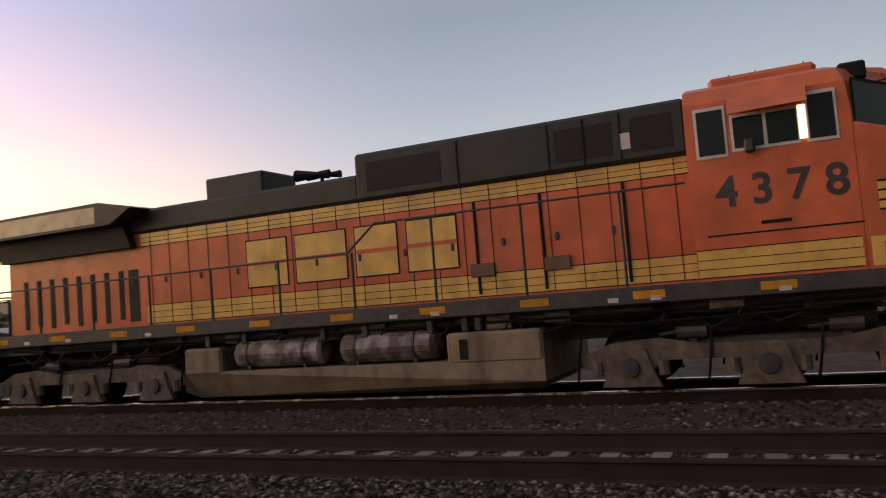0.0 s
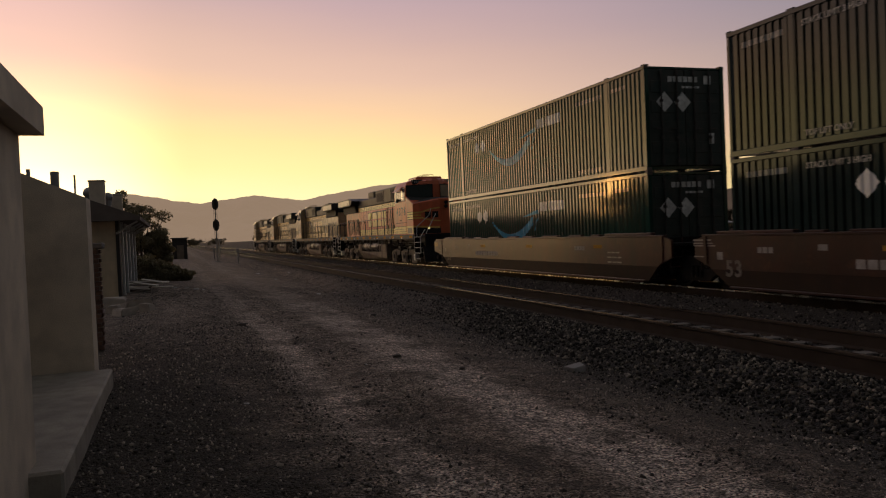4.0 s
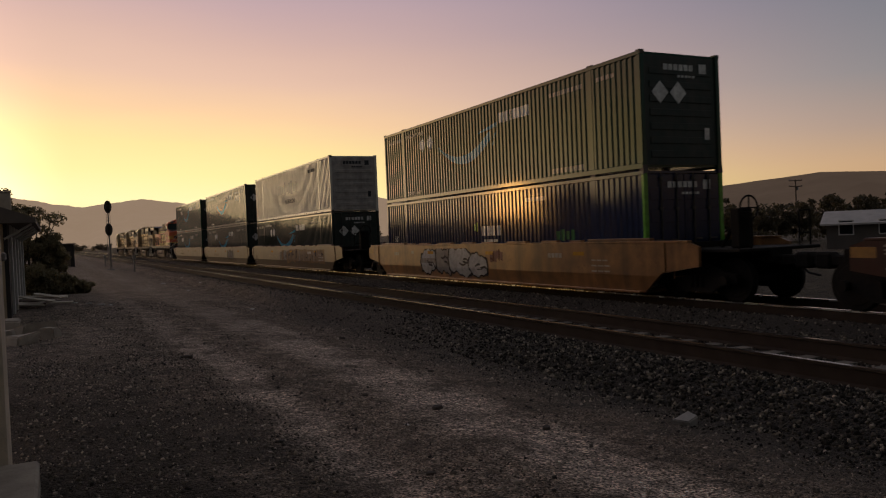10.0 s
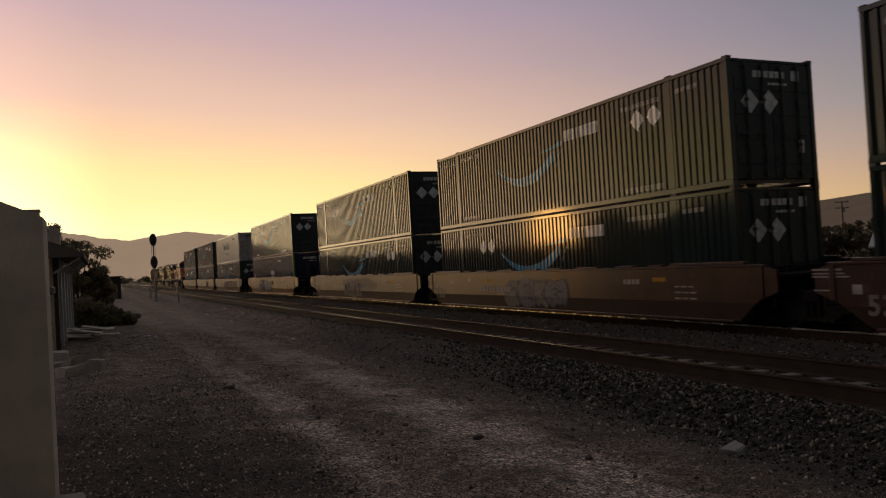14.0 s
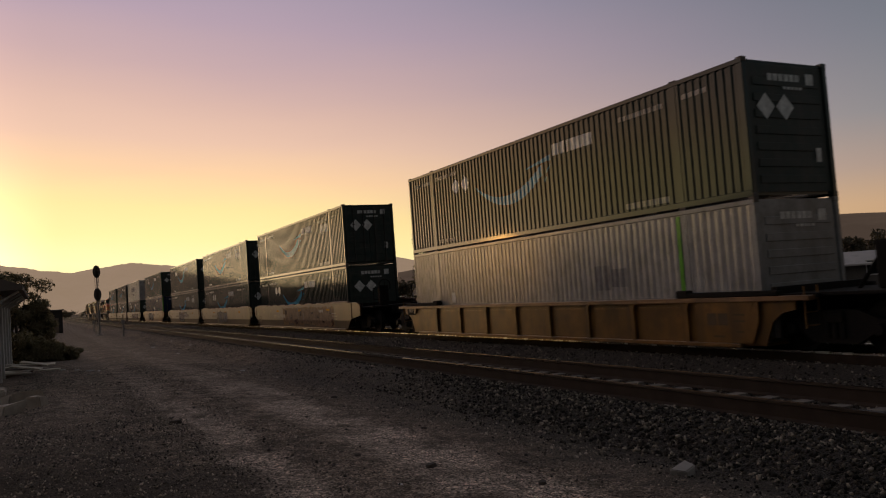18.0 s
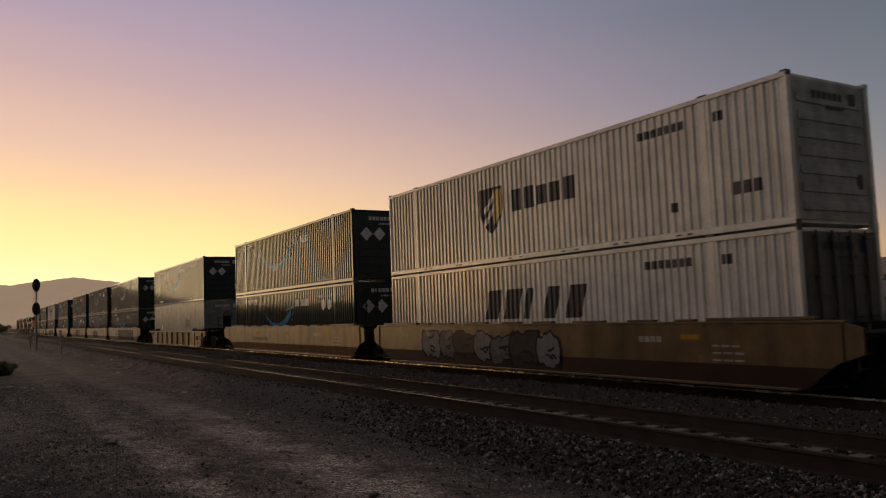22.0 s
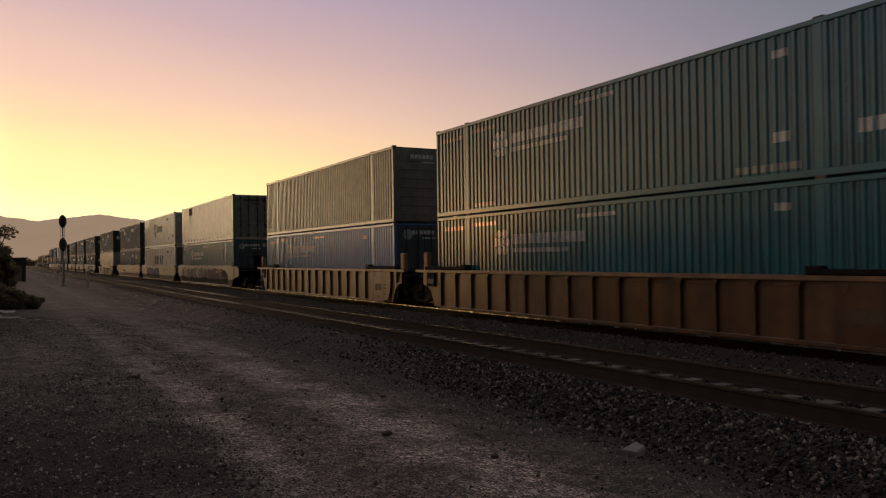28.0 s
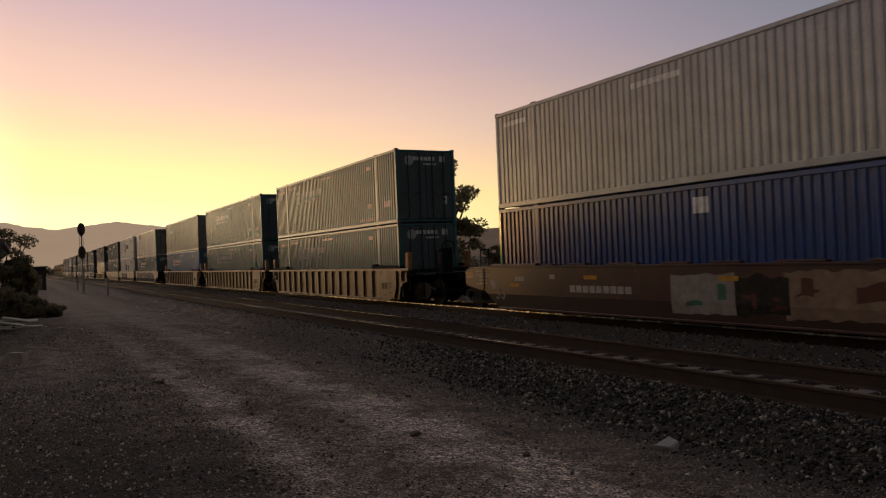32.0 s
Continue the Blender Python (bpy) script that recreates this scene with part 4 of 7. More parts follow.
@lru_cache(maxsize=None)
def side_frame_mesh(s):
    bm = bmesh.new()
    prism(bm, [(-1.15, 0.62), (-1.15, 0.42), (-0.75, 0.40), (-0.42, 0.20), (0.42, 0.20), (0.75, 0.40), (1.15, 0.42), (1.15, 0.62), (0.85, 0.66),
               (0.45, 0.82), (-0.45, 0.82), (-0.85, 0.66)], s * 0.94, s * 1.06)
    for y in (-0.89, 0.89):
        tube(bm, (s * 1.05, y, WHEEL_R), (s * 1.2, y, WHEEL_R), 0.11, 10)
    for y in (-0.16, 0, 0.16):
        tube(bm, (s * 1.07, y, 0.30), (s * 1.07, y, 0.58), 0.055, 8)
    return finish("side_frame", bm)


@lru_cache(maxsize=None)
def bolster_mesh():
    bm = bmesh.new()
    box(bm, -1.12, 1.12, -0.2, 0.2, 0.58, 0.80, 0.03)
    return finish("truck", bm)


def truck(root, y):
    t = mesh_part("truck", bolster_mesh(), TRUCK_MAT, root, pose(0, y, 0))
    for s in (-1, 1):
        mesh_part("side_frame", side_frame_mesh(s), TRUCK_MAT, t)
    for dy in (-0.89, 0.89):
        w = mesh_part("wheelset", wheelset_mesh(), TRUCK_MAT, t, pose(0, dy, WHEEL_R))
        SPINNERS.append((w, pose(0, dy, WHEEL_R), WHEEL_R))


def coupler(root, y, s):
    bm = bmesh.new()
    box(bm, -0.12, 0.12, y, y - s * 1.5, 0.78, 1.0, 0.03)
    box(bm, -0.17, 0.17, y - s * 0.05, y - s * 0.42, 0.72, 1.06, 0.05)
    part("coupler", bm, TRUCK_MAT, root)


def ribbon(bm, pts, w, x):
    """A fat rounded stroke through the points (y, z) on the side sheet."""
    fine = []
    for i in range(len(pts) - 1):
        p0, p1, p2, p3 = pts[max(i - 1, 0)], pts[i], pts[i + 1], pts[min(i + 2, len(pts) - 1)]
        for k in range(6):
            t = k / 6
            fine.append(tuple(0.5 * (2 * p1[j] + (p2[j] - p0[j]) * t + (2 * p0[j] - 5 * p1[j] + 4 * p2[j] - p3[j]) * t * t + (3 * p1[j] - p0[j] - 3 * p2[j] + p3[j]) * t ** 3) for j in (0, 1)))
    fine.append(pts[-1])
    prev = None
    for i, (y, z) in enumerate(fine):
        a, b = fine[max(i - 1, 0)], fine[min(i + 1, len(fine) - 1)]
        dy, dz = b[0] - a[0], b[1] - a[1]
        ln = math.hypot(dy, dz) or 1
        cap = 0.75 if i in (0, len(fine) - 1) else 1
        ny, nz = -dz / ln * w * cap, dy / ln * w * cap
        dx = 0.00002 * i
        cur = (bm.verts.new((x - dx, y + ny, z + nz)), bm.verts.new((x - dx, y - ny, z - nz)))
        if prev:
            bm.faces.new((prev[0], prev[1], cur[1], cur[0]))
        prev = cur


MARK_FADED = decal((0.26, 0.225, 0.19))
BEND, LEAN = 0.55, 0.16


def lay(bm, ys, lo, hi, x):
    """A painted strip on a car side, split where the side bends."""
    prev = None
    for y in sorted(ys):
        a, b = lo(y), max(lo(y), hi(y))
        cur = [bm.verts.new((x, y, z)) for z in (a, min(b, max(a, BEND)), b)]
        if prev:
            for i in (0, 1):
                bm.faces.new((prev[i], cur[i], cur[i + 1], prev[i + 1]))
        prev = cur


def puffs(root, y_hi, y_lo, z0, z1, k, fills, line, seed, x):
    """Spray paint: fat overlapping bubbles with dark outlines and small slits, spelling nothing."""
    r = random.Random(seed)
    w = (y_hi - y_lo) / k
    for i in range(k):
        cy, ry = y_hi - (i + 0.5) * w, w * r.uniform(0.48, 0.80)
        cz, rz = (z0 + z1) / 2 + r.uniform(-0.10, 0.10), (z1 - z0) * r.uniform(0.38, 0.52)
        p, ph, lean = r.uniform(1.7, 4.5), r.uniform(0, 6), r.uniform(-0.2, 0.2)

        def half(y, g):
            q = max(0.0, 1 - abs((y - cy) / (ry * g)) ** p) ** (1 / p)
            return rz * g * q * (1 + 0.13 * math.sin(5 * (y - cy) / ry + ph) + 0.08 * math.sin(13 * (y - cy) / ry + 2 * ph))
        for g, mat, off in ((1.0, line, 0.0), (0.88, fills[i % len(fills)], 0.0015)):
            bm = bmesh.new()
            lay(bm, span(cy - ry * g, cy + ry * g, 22), lambda y: max(z0, cz - half(y, g) + lean * (y - cy)), lambda y: min(z1, cz + half(y, g) * 0.95 + lean * (y - cy)), x - 0.004 * i - off)
            hug(bm)
            part("spray_paint", bm, mat, root)
        for _ in range(3):
            bm = bmesh.new()
            py, pz = cy + r.uniform(-0.35, 0.3) * ry, cz + r.uniform(-0.45, 0.4) * rz
            ribbon(bm, [(py, pz), (py - 0.25 * ry, pz + r.uniform(-0.2, 0.3) * rz), (py - 0.5 * ry, pz + r.uniform(-0.3, 0.2) * rz)], 0.035 * (z1 - z0), x - 0.004 * i - 0.003)
            hug(bm)
            part("spray_paint", bm, line, root)


def slabs(root, y_hi, y_lo, z0, z1, k, fill, line, seed, x):
    """Spray paint: a row of leaning flat slabs on a pale ground, cut by short dark bars."""
    r = random.Random(seed)
    w = (y_hi - y_lo) / k
    for i in range(k):
        a, b = y_hi - (i - r.uniform(0, 0.12)) * w, y_hi - (i + r.uniform(0.90, 1.05)) * w
        t, u = z1 - r.uniform(0, 0.10), z0 + r.uniform(0, 0.12)
        tilt = r.uniform(-0.08, 0.08)
        bm = bmesh.new()
        lay(bm, span(b, a, 14), lambda y: u + tilt * (y - b) / w + 0.07 * noise.noise((y * 4.0, seed, 1)), lambda y: min(z1, t + tilt * (y - b) / w + 0.10 * noise.noise((y * 3.0, seed, 5))), x - 0.001 * (i % 3))
        hug(bm)
        part("spray_paint", bm, fill, root)
        for _ in range(r.choice((2, 3))):
            bm = bmesh.new()
            c, d = r.uniform(b + 0.1 * w, a - 0.5 * w), r.uniform(0.10, 0.45) * w
            z, h, k2 = r.uniform(u + 0.1, t - 0.3), r.choice((0.05, 0.09, 0.30)), r.uniform(-0.4, 0.4)
            lay(bm, span(c, c + d, 5), lambda y: z + k2 * (y - c), lambda y: z + h + k2 * (y - c) + 0.03 * math.sin(9 * y), x - 0.004)
            hug(bm)
            part("spray_paint", bm, line, root)


# dark paint that carries the shade of the inward-leaning lower sides
LOWER_SHADE = material("brake_dust_grime", (0.040, 0.021, 0.014), 0.6, 0.0, 0.3, 1.5, 0.05, 30, 0.3, dirt_amount=0.5, dirt=(0.02, 0.015, 0.012), spec=0.25)


def hug(bm):
    """Lays paint onto the leaning lower third of a side."""
    for v in bm.verts:
        v.co.x += max(0, BEND - v.co.z) * LEAN


def smooth_sides(root, mat, low, lead, rear, h0=0.12, top=1.33):
    for s in (-1, 1):
        bm = bmesh.new()
        prism(bm, [(-rear, 1.24), (-rear, 0.80), (-8.75, 0.62), (-8.65, BEND), (8.65, BEND), (8.75, 0.62), (lead, 0.80), (lead, 1.24), (lead - 0.3, top), (0.3 - rear, top)], s * 1.40, s * 1.47)
        side = part("side_sill", bm, mat, root)
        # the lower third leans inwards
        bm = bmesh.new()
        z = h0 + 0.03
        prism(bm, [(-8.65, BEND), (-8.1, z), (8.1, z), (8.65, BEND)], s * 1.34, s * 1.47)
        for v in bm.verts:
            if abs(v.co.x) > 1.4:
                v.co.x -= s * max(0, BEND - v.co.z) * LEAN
        part("lower_side", bm, low, side, "lower side painted dark for the shade where it leans in" if low != mat else "")
        bm = bmesh.new()
        box(bm, s * 1.36, s * 1.50, 0.3 - rear, lead - 0.3, top, top + 0.05, 0.01)
        box(bm, s * 1.30, s * 1.50, -8.0, 8.0, h0, h0 + 0.05, 0.01)
        part("chord", bm, mat, side)
        for sy in (-1, 1):
            bm = bmesh.new()
            box(bm, s * 1.33, s * 1.49, sy * 6.0, sy * 8.4, top + 0.05, top + 0.12, 0.015)
            part("guide_ledge", bm, mat, side)
            for y0, y1 in ((0.3, 1.1), (1.9, 3.0), (3.8, 4.6), (5.2, 5.7)):
                bm = bmesh.new()
                box(bm, s * 1.34, s * 1.49, sy * y0, sy * y1, top + 0.05, top + 0.10, 0.012)
                part("top_pad", bm, mat, side)
            bm = bmesh.new()
            box(bm, s * 1.468, s * 1.50, sy * 8.78, sy * 8.90, 0.66, top, 0.008)
            part("end_flange", bm, mat, side)


# lighter than the car sides: light on the chord put into its paint
CHORD_PAINT = material("scuffed_yellow_brown_paint", (0.24, 0.125, 0.050), 0.38, 0.0, 0.35, 1.1, 0.05, 25, 0.3, dirt_amount=0.5, rust=0.5, dirt=(0.05, 0.035, 0.025))


def ribbed_sides(root, mat, top=1.36, ribs=19, pitch=0.95):
    for s in (-1, 1):
        bm = bmesh.new()
        prism(bm, [(-8.9, top - 0.08), (-8.9, 0.86), (-8.6, 0.80), (-8.35, 0.62), (-8.15, 0.15), (8.15, 0.15), (8.35, 0.62), (8.6, 0.80), (8.9, 0.86), (8.9, top - 0.08)], s * 1.38, s * 1.42)
        side = part("side_sheet", bm, mat, root)
        bm = bmesh.new()
        box(bm, s * 1.34, s * 1.53, -9.3, 9.3, top - 0.10, top, 0.012)
        part("top_chord", bm, CHORD_PAINT, side, "top chord painted brighter, as if lit")
        bm = bmesh.new()
        box(bm, s * 1.34, s * 1.53, -7.6, 7.6, 0.10, 0.18, 0.012)
        part("bottom_chord", bm, mat, side)
        for i in range(ribs - 1):
            y = -pitch * (ribs - 1) / 2 + (i + 0.5) * pitch
            if abs(y) < 7.8:
                bm = bmesh.new()
                box(bm, s * 1.42, s * 1.432, y - pitch * 0.36, y + pitch * 0.36, top - 0.225, top - 0.20)
                box(bm, s * 1.42, s * 1.436, y - pitch * 0.38, y + pitch * 0.38, top - 0.20, top - 0.185)
                part("stiffener", bm, mat, side)
        # closed panel at the rear with stencils
        bm = bmesh.new()
        prism(bm, [(-8.1, top - 0.10), (-8.1, 0.66), (-7.9, 0.20), (-6.45, 0.18), (-6.45, top - 0.10)], s * 1.485, s * 1.50)
        panel = part("end_panel", bm, mat, side)
        for y0, y1, z0, z1 in ((-7.0, -6.75, 0.55, 0.80), (-7.3, -7.05, 0.55, 0.80), (-7.75, -7.45, 0.75, 0.79), (-7.75, -7.45, 0.62, 0.66), (-7.7, -7.5, 0.40, 0.44), (-7.2, -6.9, 0.30, 0.34)):
            bm = bmesh.new()
            box(bm, s * 1.50, s * 1.502, y0, y1, z0, z1)
            part("stencil_bar", bm, decal((0.13, 0.095, 0.06)), panel)
        bm = bmesh.new()
        box(bm, s * 1.42, s * 1.49, 8.0, 8.55, 0.80, top - 0.10)
        panel = part("end_panel", bm, TRUCK_MAT, side, "dark end panel with worn stencils")
        for k in range(4):
            bm = bmesh.new()
            box(bm, s * 1.49, s * 1.492, 8.44 - k * 0.1, 8.37 - k * 0.1, 0.90, 1.06)
            part("stencil_bar", bm, MARK_FADED, panel)
        for i in range(ribs):
            y = -pitch * (ribs - 1) / 2 + i * pitch
            bm = bmesh.new()
            low = 0.16 if abs(y) < 7.7 else 0.86
            prism(bm, [(y - 0.035, top - 0.09), (y - 0.022, low), (y + 0.022, low), (y + 0.035, top - 0.09)], s * 1.42, s * 1.485)
            box(bm, s * 1.485, s * 1.497, y - 0.06, y + 0.06, low, top - 0.09)
            prism(bm, [(y - 0.13, top - 0.09), (y - 0.03, top - 0.30), (y + 0.03, top - 0.30), (y + 0.13, top - 0.09)], s * 1.497, s * 1.51)
            part("rib", bm, mat, side)
        for sy in (-1, 1):
            bm = bmesh.new()
            box(bm, s * 1.33, s * 1.53, sy * 6.0, sy * 8.6, top, top + 0.11, 0.02)
            box(bm, s * 1.33, s * 1.54, sy * 5.9, sy * 6.25, top, top + 0.17, 0.03)
            part("guide_ledge", bm, TRUCK_MAT, side, "black grimy container guide")


def brake_stand(root):
    """Hand brake on the rear platform: a braced housing, its wheel and a ladder frame beside it."""
    bm = bmesh.new()
    box(bm, -1.25, 1.25, -9.3, -10.9, 1.10, 1.17, 0.015)
    box(bm, -0.62, -0.18, -10.05, -10.32, 1.17, 2.05, 0.03)
    for x in (-1.1, -0.75, 0.75, 1.1):
        tube(bm, (x, -10.75, 1.15), (x, -10.75, 1.95), 0.022, 6)
    for z in (1.45, 1.95):
        tube(bm, (-1.1, -10.75, z), (-0.75, -10.75, z), 0.018, 6)
        tube(bm, (0.75, -10.75, z), (1.1, -10.75, z), 0.018, 6)
    tube(bm, (-0.2, -9.4, 1.17), (-0.4, -10.1, 1.9), 0.04, 6)
    stand = part("brake_stand", bm, TRUCK_MAT, root)
    bm = bmesh.new()
    rim = [(-0.40 + 0.27 * math.cos(a * math.pi / 8), -10.40, 2.05 + 0.27 * math.sin(a * math.pi / 8)) for a in range(17)]
    pipe(bm, rim, 0.02)
    for a in range(0, 16, 4):
        tube(bm, (-0.40, -10.40, 2.05), rim[a], 0.016, 6)
    part("brake_wheel", bm, TRUCK_MAT, stand)


def well_car(label, color, kind, lead_end, rear_end, rough=0.30, rust=0.4):
    """One well of a double-stack car. Ends: 'coupler' has its own truck and coupler, 'joint' shares the truck of the next well."""
    root = tagged(new("well_car"), label, "railway well car", "well cars of the train")
    mat = material("worn_car_paint", color, rough, 0.0, 0.35, 0.9, 0.03, 20, 0.55, dirt=(0.030, 0.022, 0.017), dirt_amount=0.45, rust=rust, per_object=0.22, spec=0.38, even=True, dust=0.40)
    if kind == "smooth":
        smooth_sides(root, mat, mat if color[0] > 0.19 else LOWER_SHADE, 9.95 if lead_end == "coupler" else 9.25, 9.95 if rear_end == "coupler" else 9.25)
    elif kind == "low":
        ribbed_sides(root, mat, 1.13, 10, 1.75)
    else:
        ribbed_sides(root, mat)
    bm = bmesh.new()
    box(bm, -1.36, 1.36, -8.1, 8.1, 0.13, 0.19)
    for i in range(9):
        y = -7.6 + i * 1.9
        box(bm, -1.38, 1.38, y, y + 0.2, 0.10, 0.205)
    part("well_floor", bm, mat, root)
    for sy, end in ((1, lead_end), (-1, rear_end)):
        reach = 11.5 if end == "coupler" else 9.7
        # platform as dark as the trucks, for the shade in the gap
        bm = bmesh.new()
        box(bm, -1.38, 1.38, sy * 8.35, sy * 8.5, 0.3, 1.30, 0.01)
        box(bm, -0.35, 0.35, sy * 8.5, sy * (reach - 0.6), 0.84, 1.14, 0.02)
        box(bm, -1.36, 1.36, sy * 8.5, sy * 9.35, 1.08, 1.16, 0.01)
        part("end_platform", bm, TRUCK_MAT, root)
        for sx in (-1, 1):
            bm = bmesh.new()
            gy = sy * 9.1
            for dx in (0.0, 0.38):
                tube(bm, (sx * (1.40 - dx), gy, 0.5), (sx * (1.40 - dx), gy, 1.3), 0.016, 6)
            for z in (0.55, 0.8, 1.05):
                tube(bm, (sx * 1.40, gy, z), (sx * 1.02, gy, z), 0.014, 6)
            part("ladder", bm, mat, root)
            if kind == "ribbed":
                bm = bmesh.new()
                box(bm, sx * 1.20, sx * 1.36, sy * 8.7, sy * 9.0, 1.3, 1.95, 0.03)
                part("guide_post", bm, paint((0.36, 0.17, 0.05), 0.6, 0.3, 0.4), root)
        if end == "coupler":
            if kind == "smooth" and sy == 1:
                for sx in (-1, 1):
                    bm = bmesh.new()
                    box(bm, sx * 1.47, sx * 1.476, sy * 9.45, sy * 9.93, 1.03, 1.22)
                    part("reflector_plate", bm, decal((0.30, 0.15, 0.025), 0.4), root, "yellow reflective plate on the car's corner")
            if sy == -1:
                brake_stand(root)
            truck(root, sy * 9.45)
            coupler(root, sy * 11.75, sy)
            bm = bmesh.new()
            pipe(bm, [(0.3, sy * 11.0, 0.9), (0.32, sy * 11.3, 0.6), (0.3, sy * 11.6, 0.55)], 0.025)
            part("brake_hose", bm, BLACK, root)
        elif sy == -1:
            truck(root, -9.75)
    return root


RED, YEL, YEL2 = (0.062, 0.022, 0.015), (0.27, 0.132, 0.050), (0.135, 0.068, 0.030)
MARK_W, MARK_Y = decal((0.42, 0.38, 0.34)), decal((0.50, 0.26, 0.04))


def car_marks(root, number=None):
    x = -1.471
    for u0, u1, z0, z1, k in ((2.7, 3.0, 1.02, 1.14, 1), (3.6, 6.0, 0.68, 0.86, 9), (12.2, 12.9, 0.95, 1.08, 4), (1.0, 1.5, 0.95, 1.08, 3), (14.2, 15.0, 0.6, 0.64, 3), (14.2, 15.0, 0.74, 0.78, 3), (14.2, 14.9, 0.88, 0.92, 3)):
        mark_blocks(root, u0, u1, z0, z1, k, MARK_FADED if k == 9 and not number else MARK_W, 0, 1, 1.471)
    for u0 in (4.2, 8.6, 13.4):
        mark_blocks(root, u0, u0 + 0.5, 1.02, 1.12, 1, MARK_Y, 0, 1, 1.471, gap=0)
    if number:
        readable(root, number, 0.52, y_of(-0.06), 0.41, MARK_FADED, -1.474, space=1.12, bold=0.014)
        for u0, u1, z0, z1 in ((-1.22, -0.55, 1.22, 1.26), (-1.22, -0.50, 1.15, 1.18), (-1.22, -0.40, 1.09, 1.12), (-1.20, -0.70, 0.83, 0.86), (-0.35, -0.15, 0.78, 0.96)):
            mark_blocks(root, u0, u1, z0, z1, 1, MARK_W, 0, 1, 1.471, gap=0)


def build_cars():
    r, y = "rust-red steel well car with worn stencils", "yellow steel well car under stacked containers"
    g, rb = ", covered in spray paint", "ribbed rusty-yellow well car with top chord and ladders"
    ends = ["cj", "jj", "jc", "cc", "cj", "jj", "jc", "cc", "cj", "jj", "jc", "cj", "jj", "jc", "cc"]
    spec = [(r, RED, "smooth"), (r, RED, "smooth"), (r + g, RED, "smooth"), (y + g, YEL, "smooth"), (r + g, RED, "smooth"), (r + g, RED, "smooth"), (r + g, RED, "smooth"),
            ("low ribbed rusty-yellow well car with bare end ledges", (0.21, 0.105, 0.028), "low"), (y, (0.21, 0.102, 0.032), "smooth"), (y + g, (0.16, 0.10, 0.042), "smooth"), (y + g, (0.075, 0.042, 0.028), "smooth"),
            (rb, YEL2, "ribbed"), (rb, YEL2, "ribbed"), (rb, YEL2, "ribbed"), (r + g, RED, "smooth")]
    nm = {"c": "coupler", "j": "joint"}
    cream, grey_line, dark = decal((0.27, 0.245, 0.20)), decal((0.16, 0.15, 0.14)), decal((0.03, 0.03, 0.035))
    pink, rust = decal((0.19, 0.10, 0.085)), decal((0.10, 0.04, 0.025))
    chalk = decal((0.42, 0.42, 0.41))
    green, silver, tan = decal((0.06, 0.16, 0.10)), decal((0.24, 0.23, 0.22)), decal((0.23, 0.165, 0.11))
    for i, ((label, col, kind), e, lead) in enumerate(zip(spec, ends, LEADS)):
        car = well_car(label, col, kind, nm[e[0]], nm[e[1]])
        if kind == "smooth":
            car_marks(car, "53" if col == RED else None)
        Y = y_of
        if i == 1:
            puffs(car, Y(9.4), Y(11.9), 0.38, 1.2, 5, (cream, silver), dark, 11, -1.473)
        elif i == 2:
            slabs(car, Y(7.9), Y(15.2), 0.42, 1.24, 8, tan, rust, 12, -1.473)
            puffs(car, Y(6.3), Y(7.8), 0.5, 1.15, 3, (silver, tan), rust, 32, -1.473)
        elif i == 3:
            puffs(car, Y(3.6), Y(8.7), 0.22, 1.22, 4, (chalk, silver, chalk), dark, 13, -1.473)
            slabs(car, Y(8.9), Y(9.7), 0.75, 1.20, 2, pink, rust, 33, -1.473)
        elif i == 4:
            slabs(car, Y(5.7), Y(8.9), 0.20, 1.27, 4, cream, rust, 14, -1.473)
            mark_blocks(car, 8.9, 11.6, 0.72, 0.98, 4, cream, 0, 3, 1.474, gap=0.25)
            mark_blocks(car, 8.9, 11.6, 0.60, 0.64, 1, cream, 0, 3, 1.474, gap=0)
            mark_blocks(car, 9.0, 10.6, 1.02, 1.24, 3, cream, 0.12, 4, 1.474, gap=0.12)
        elif i == 5:
            puffs(car, Y(5.7), Y(9.3), 0.20, 1.25, 4, (cream, silver), grey_line, 15, -1.473)
        elif i == 6:
            slabs(car, Y(5.6), Y(14.5), 0.22, 1.27, 9, tan, rust, 16, -1.473)
        elif i == 9:
            puffs(car, Y(2.5), Y(9.5), 0.25, 1.22, 7, (silver, grey_line, decal((0.075, 0.065, 0.055))), dark, 17, -1.473)
        elif i == 10:
            slabs(car, Y(0.4), Y(15.2), 0.18, 0.72, 13, decal((0.035, 0.05, 0.04)), green, 19, -1.472)
            puffs(car, Y(0.6), Y(9.4), 0.42, 1.29, 8, (cream, decal((0.42, 0.34, 0.24)), cream, pink), dark, 18, -1.476)
            slabs(car, Y(9.6), Y(13.2), 0.35, 1.26, 4, pink, rust, 24, -1.474)
            puffs(car, Y(13.3), Y(15.2), 0.4, 1.2, 2, (tan, rust), dark, 25, -1.474)
        elif i == 14:
            slabs(car, Y(7.4), Y(9.0), 0.22, 1.25, 1, cream, green, 20, -1.473)
            slabs(car, Y(9.0), Y(10.3), 0.30, 1.20, 2, decal((0.022, 0.022, 0.018)), rust, 21, -1.473)
            slabs(car, Y(10.3), Y(14.0), 0.22, 1.25, 3, tan, rust, 22, -1.473)
            for z in (0.84, 0.94, 1.04):
                mark_blocks(car, -1.0, -0.55, z, z + 0.045, 1, MARK_W, 0, 1, 1.471, gap=0)
            mark_blocks(car, -0.25, -0.08, 0.70, 0.92, 1, MARK_W, 0, 1, 1.471, gap=0)
            mark_blocks(car, 0.75, 1.2, 0.78, 0.88, 1, MARK_Y, 0, 1, 1.473, gap=0)
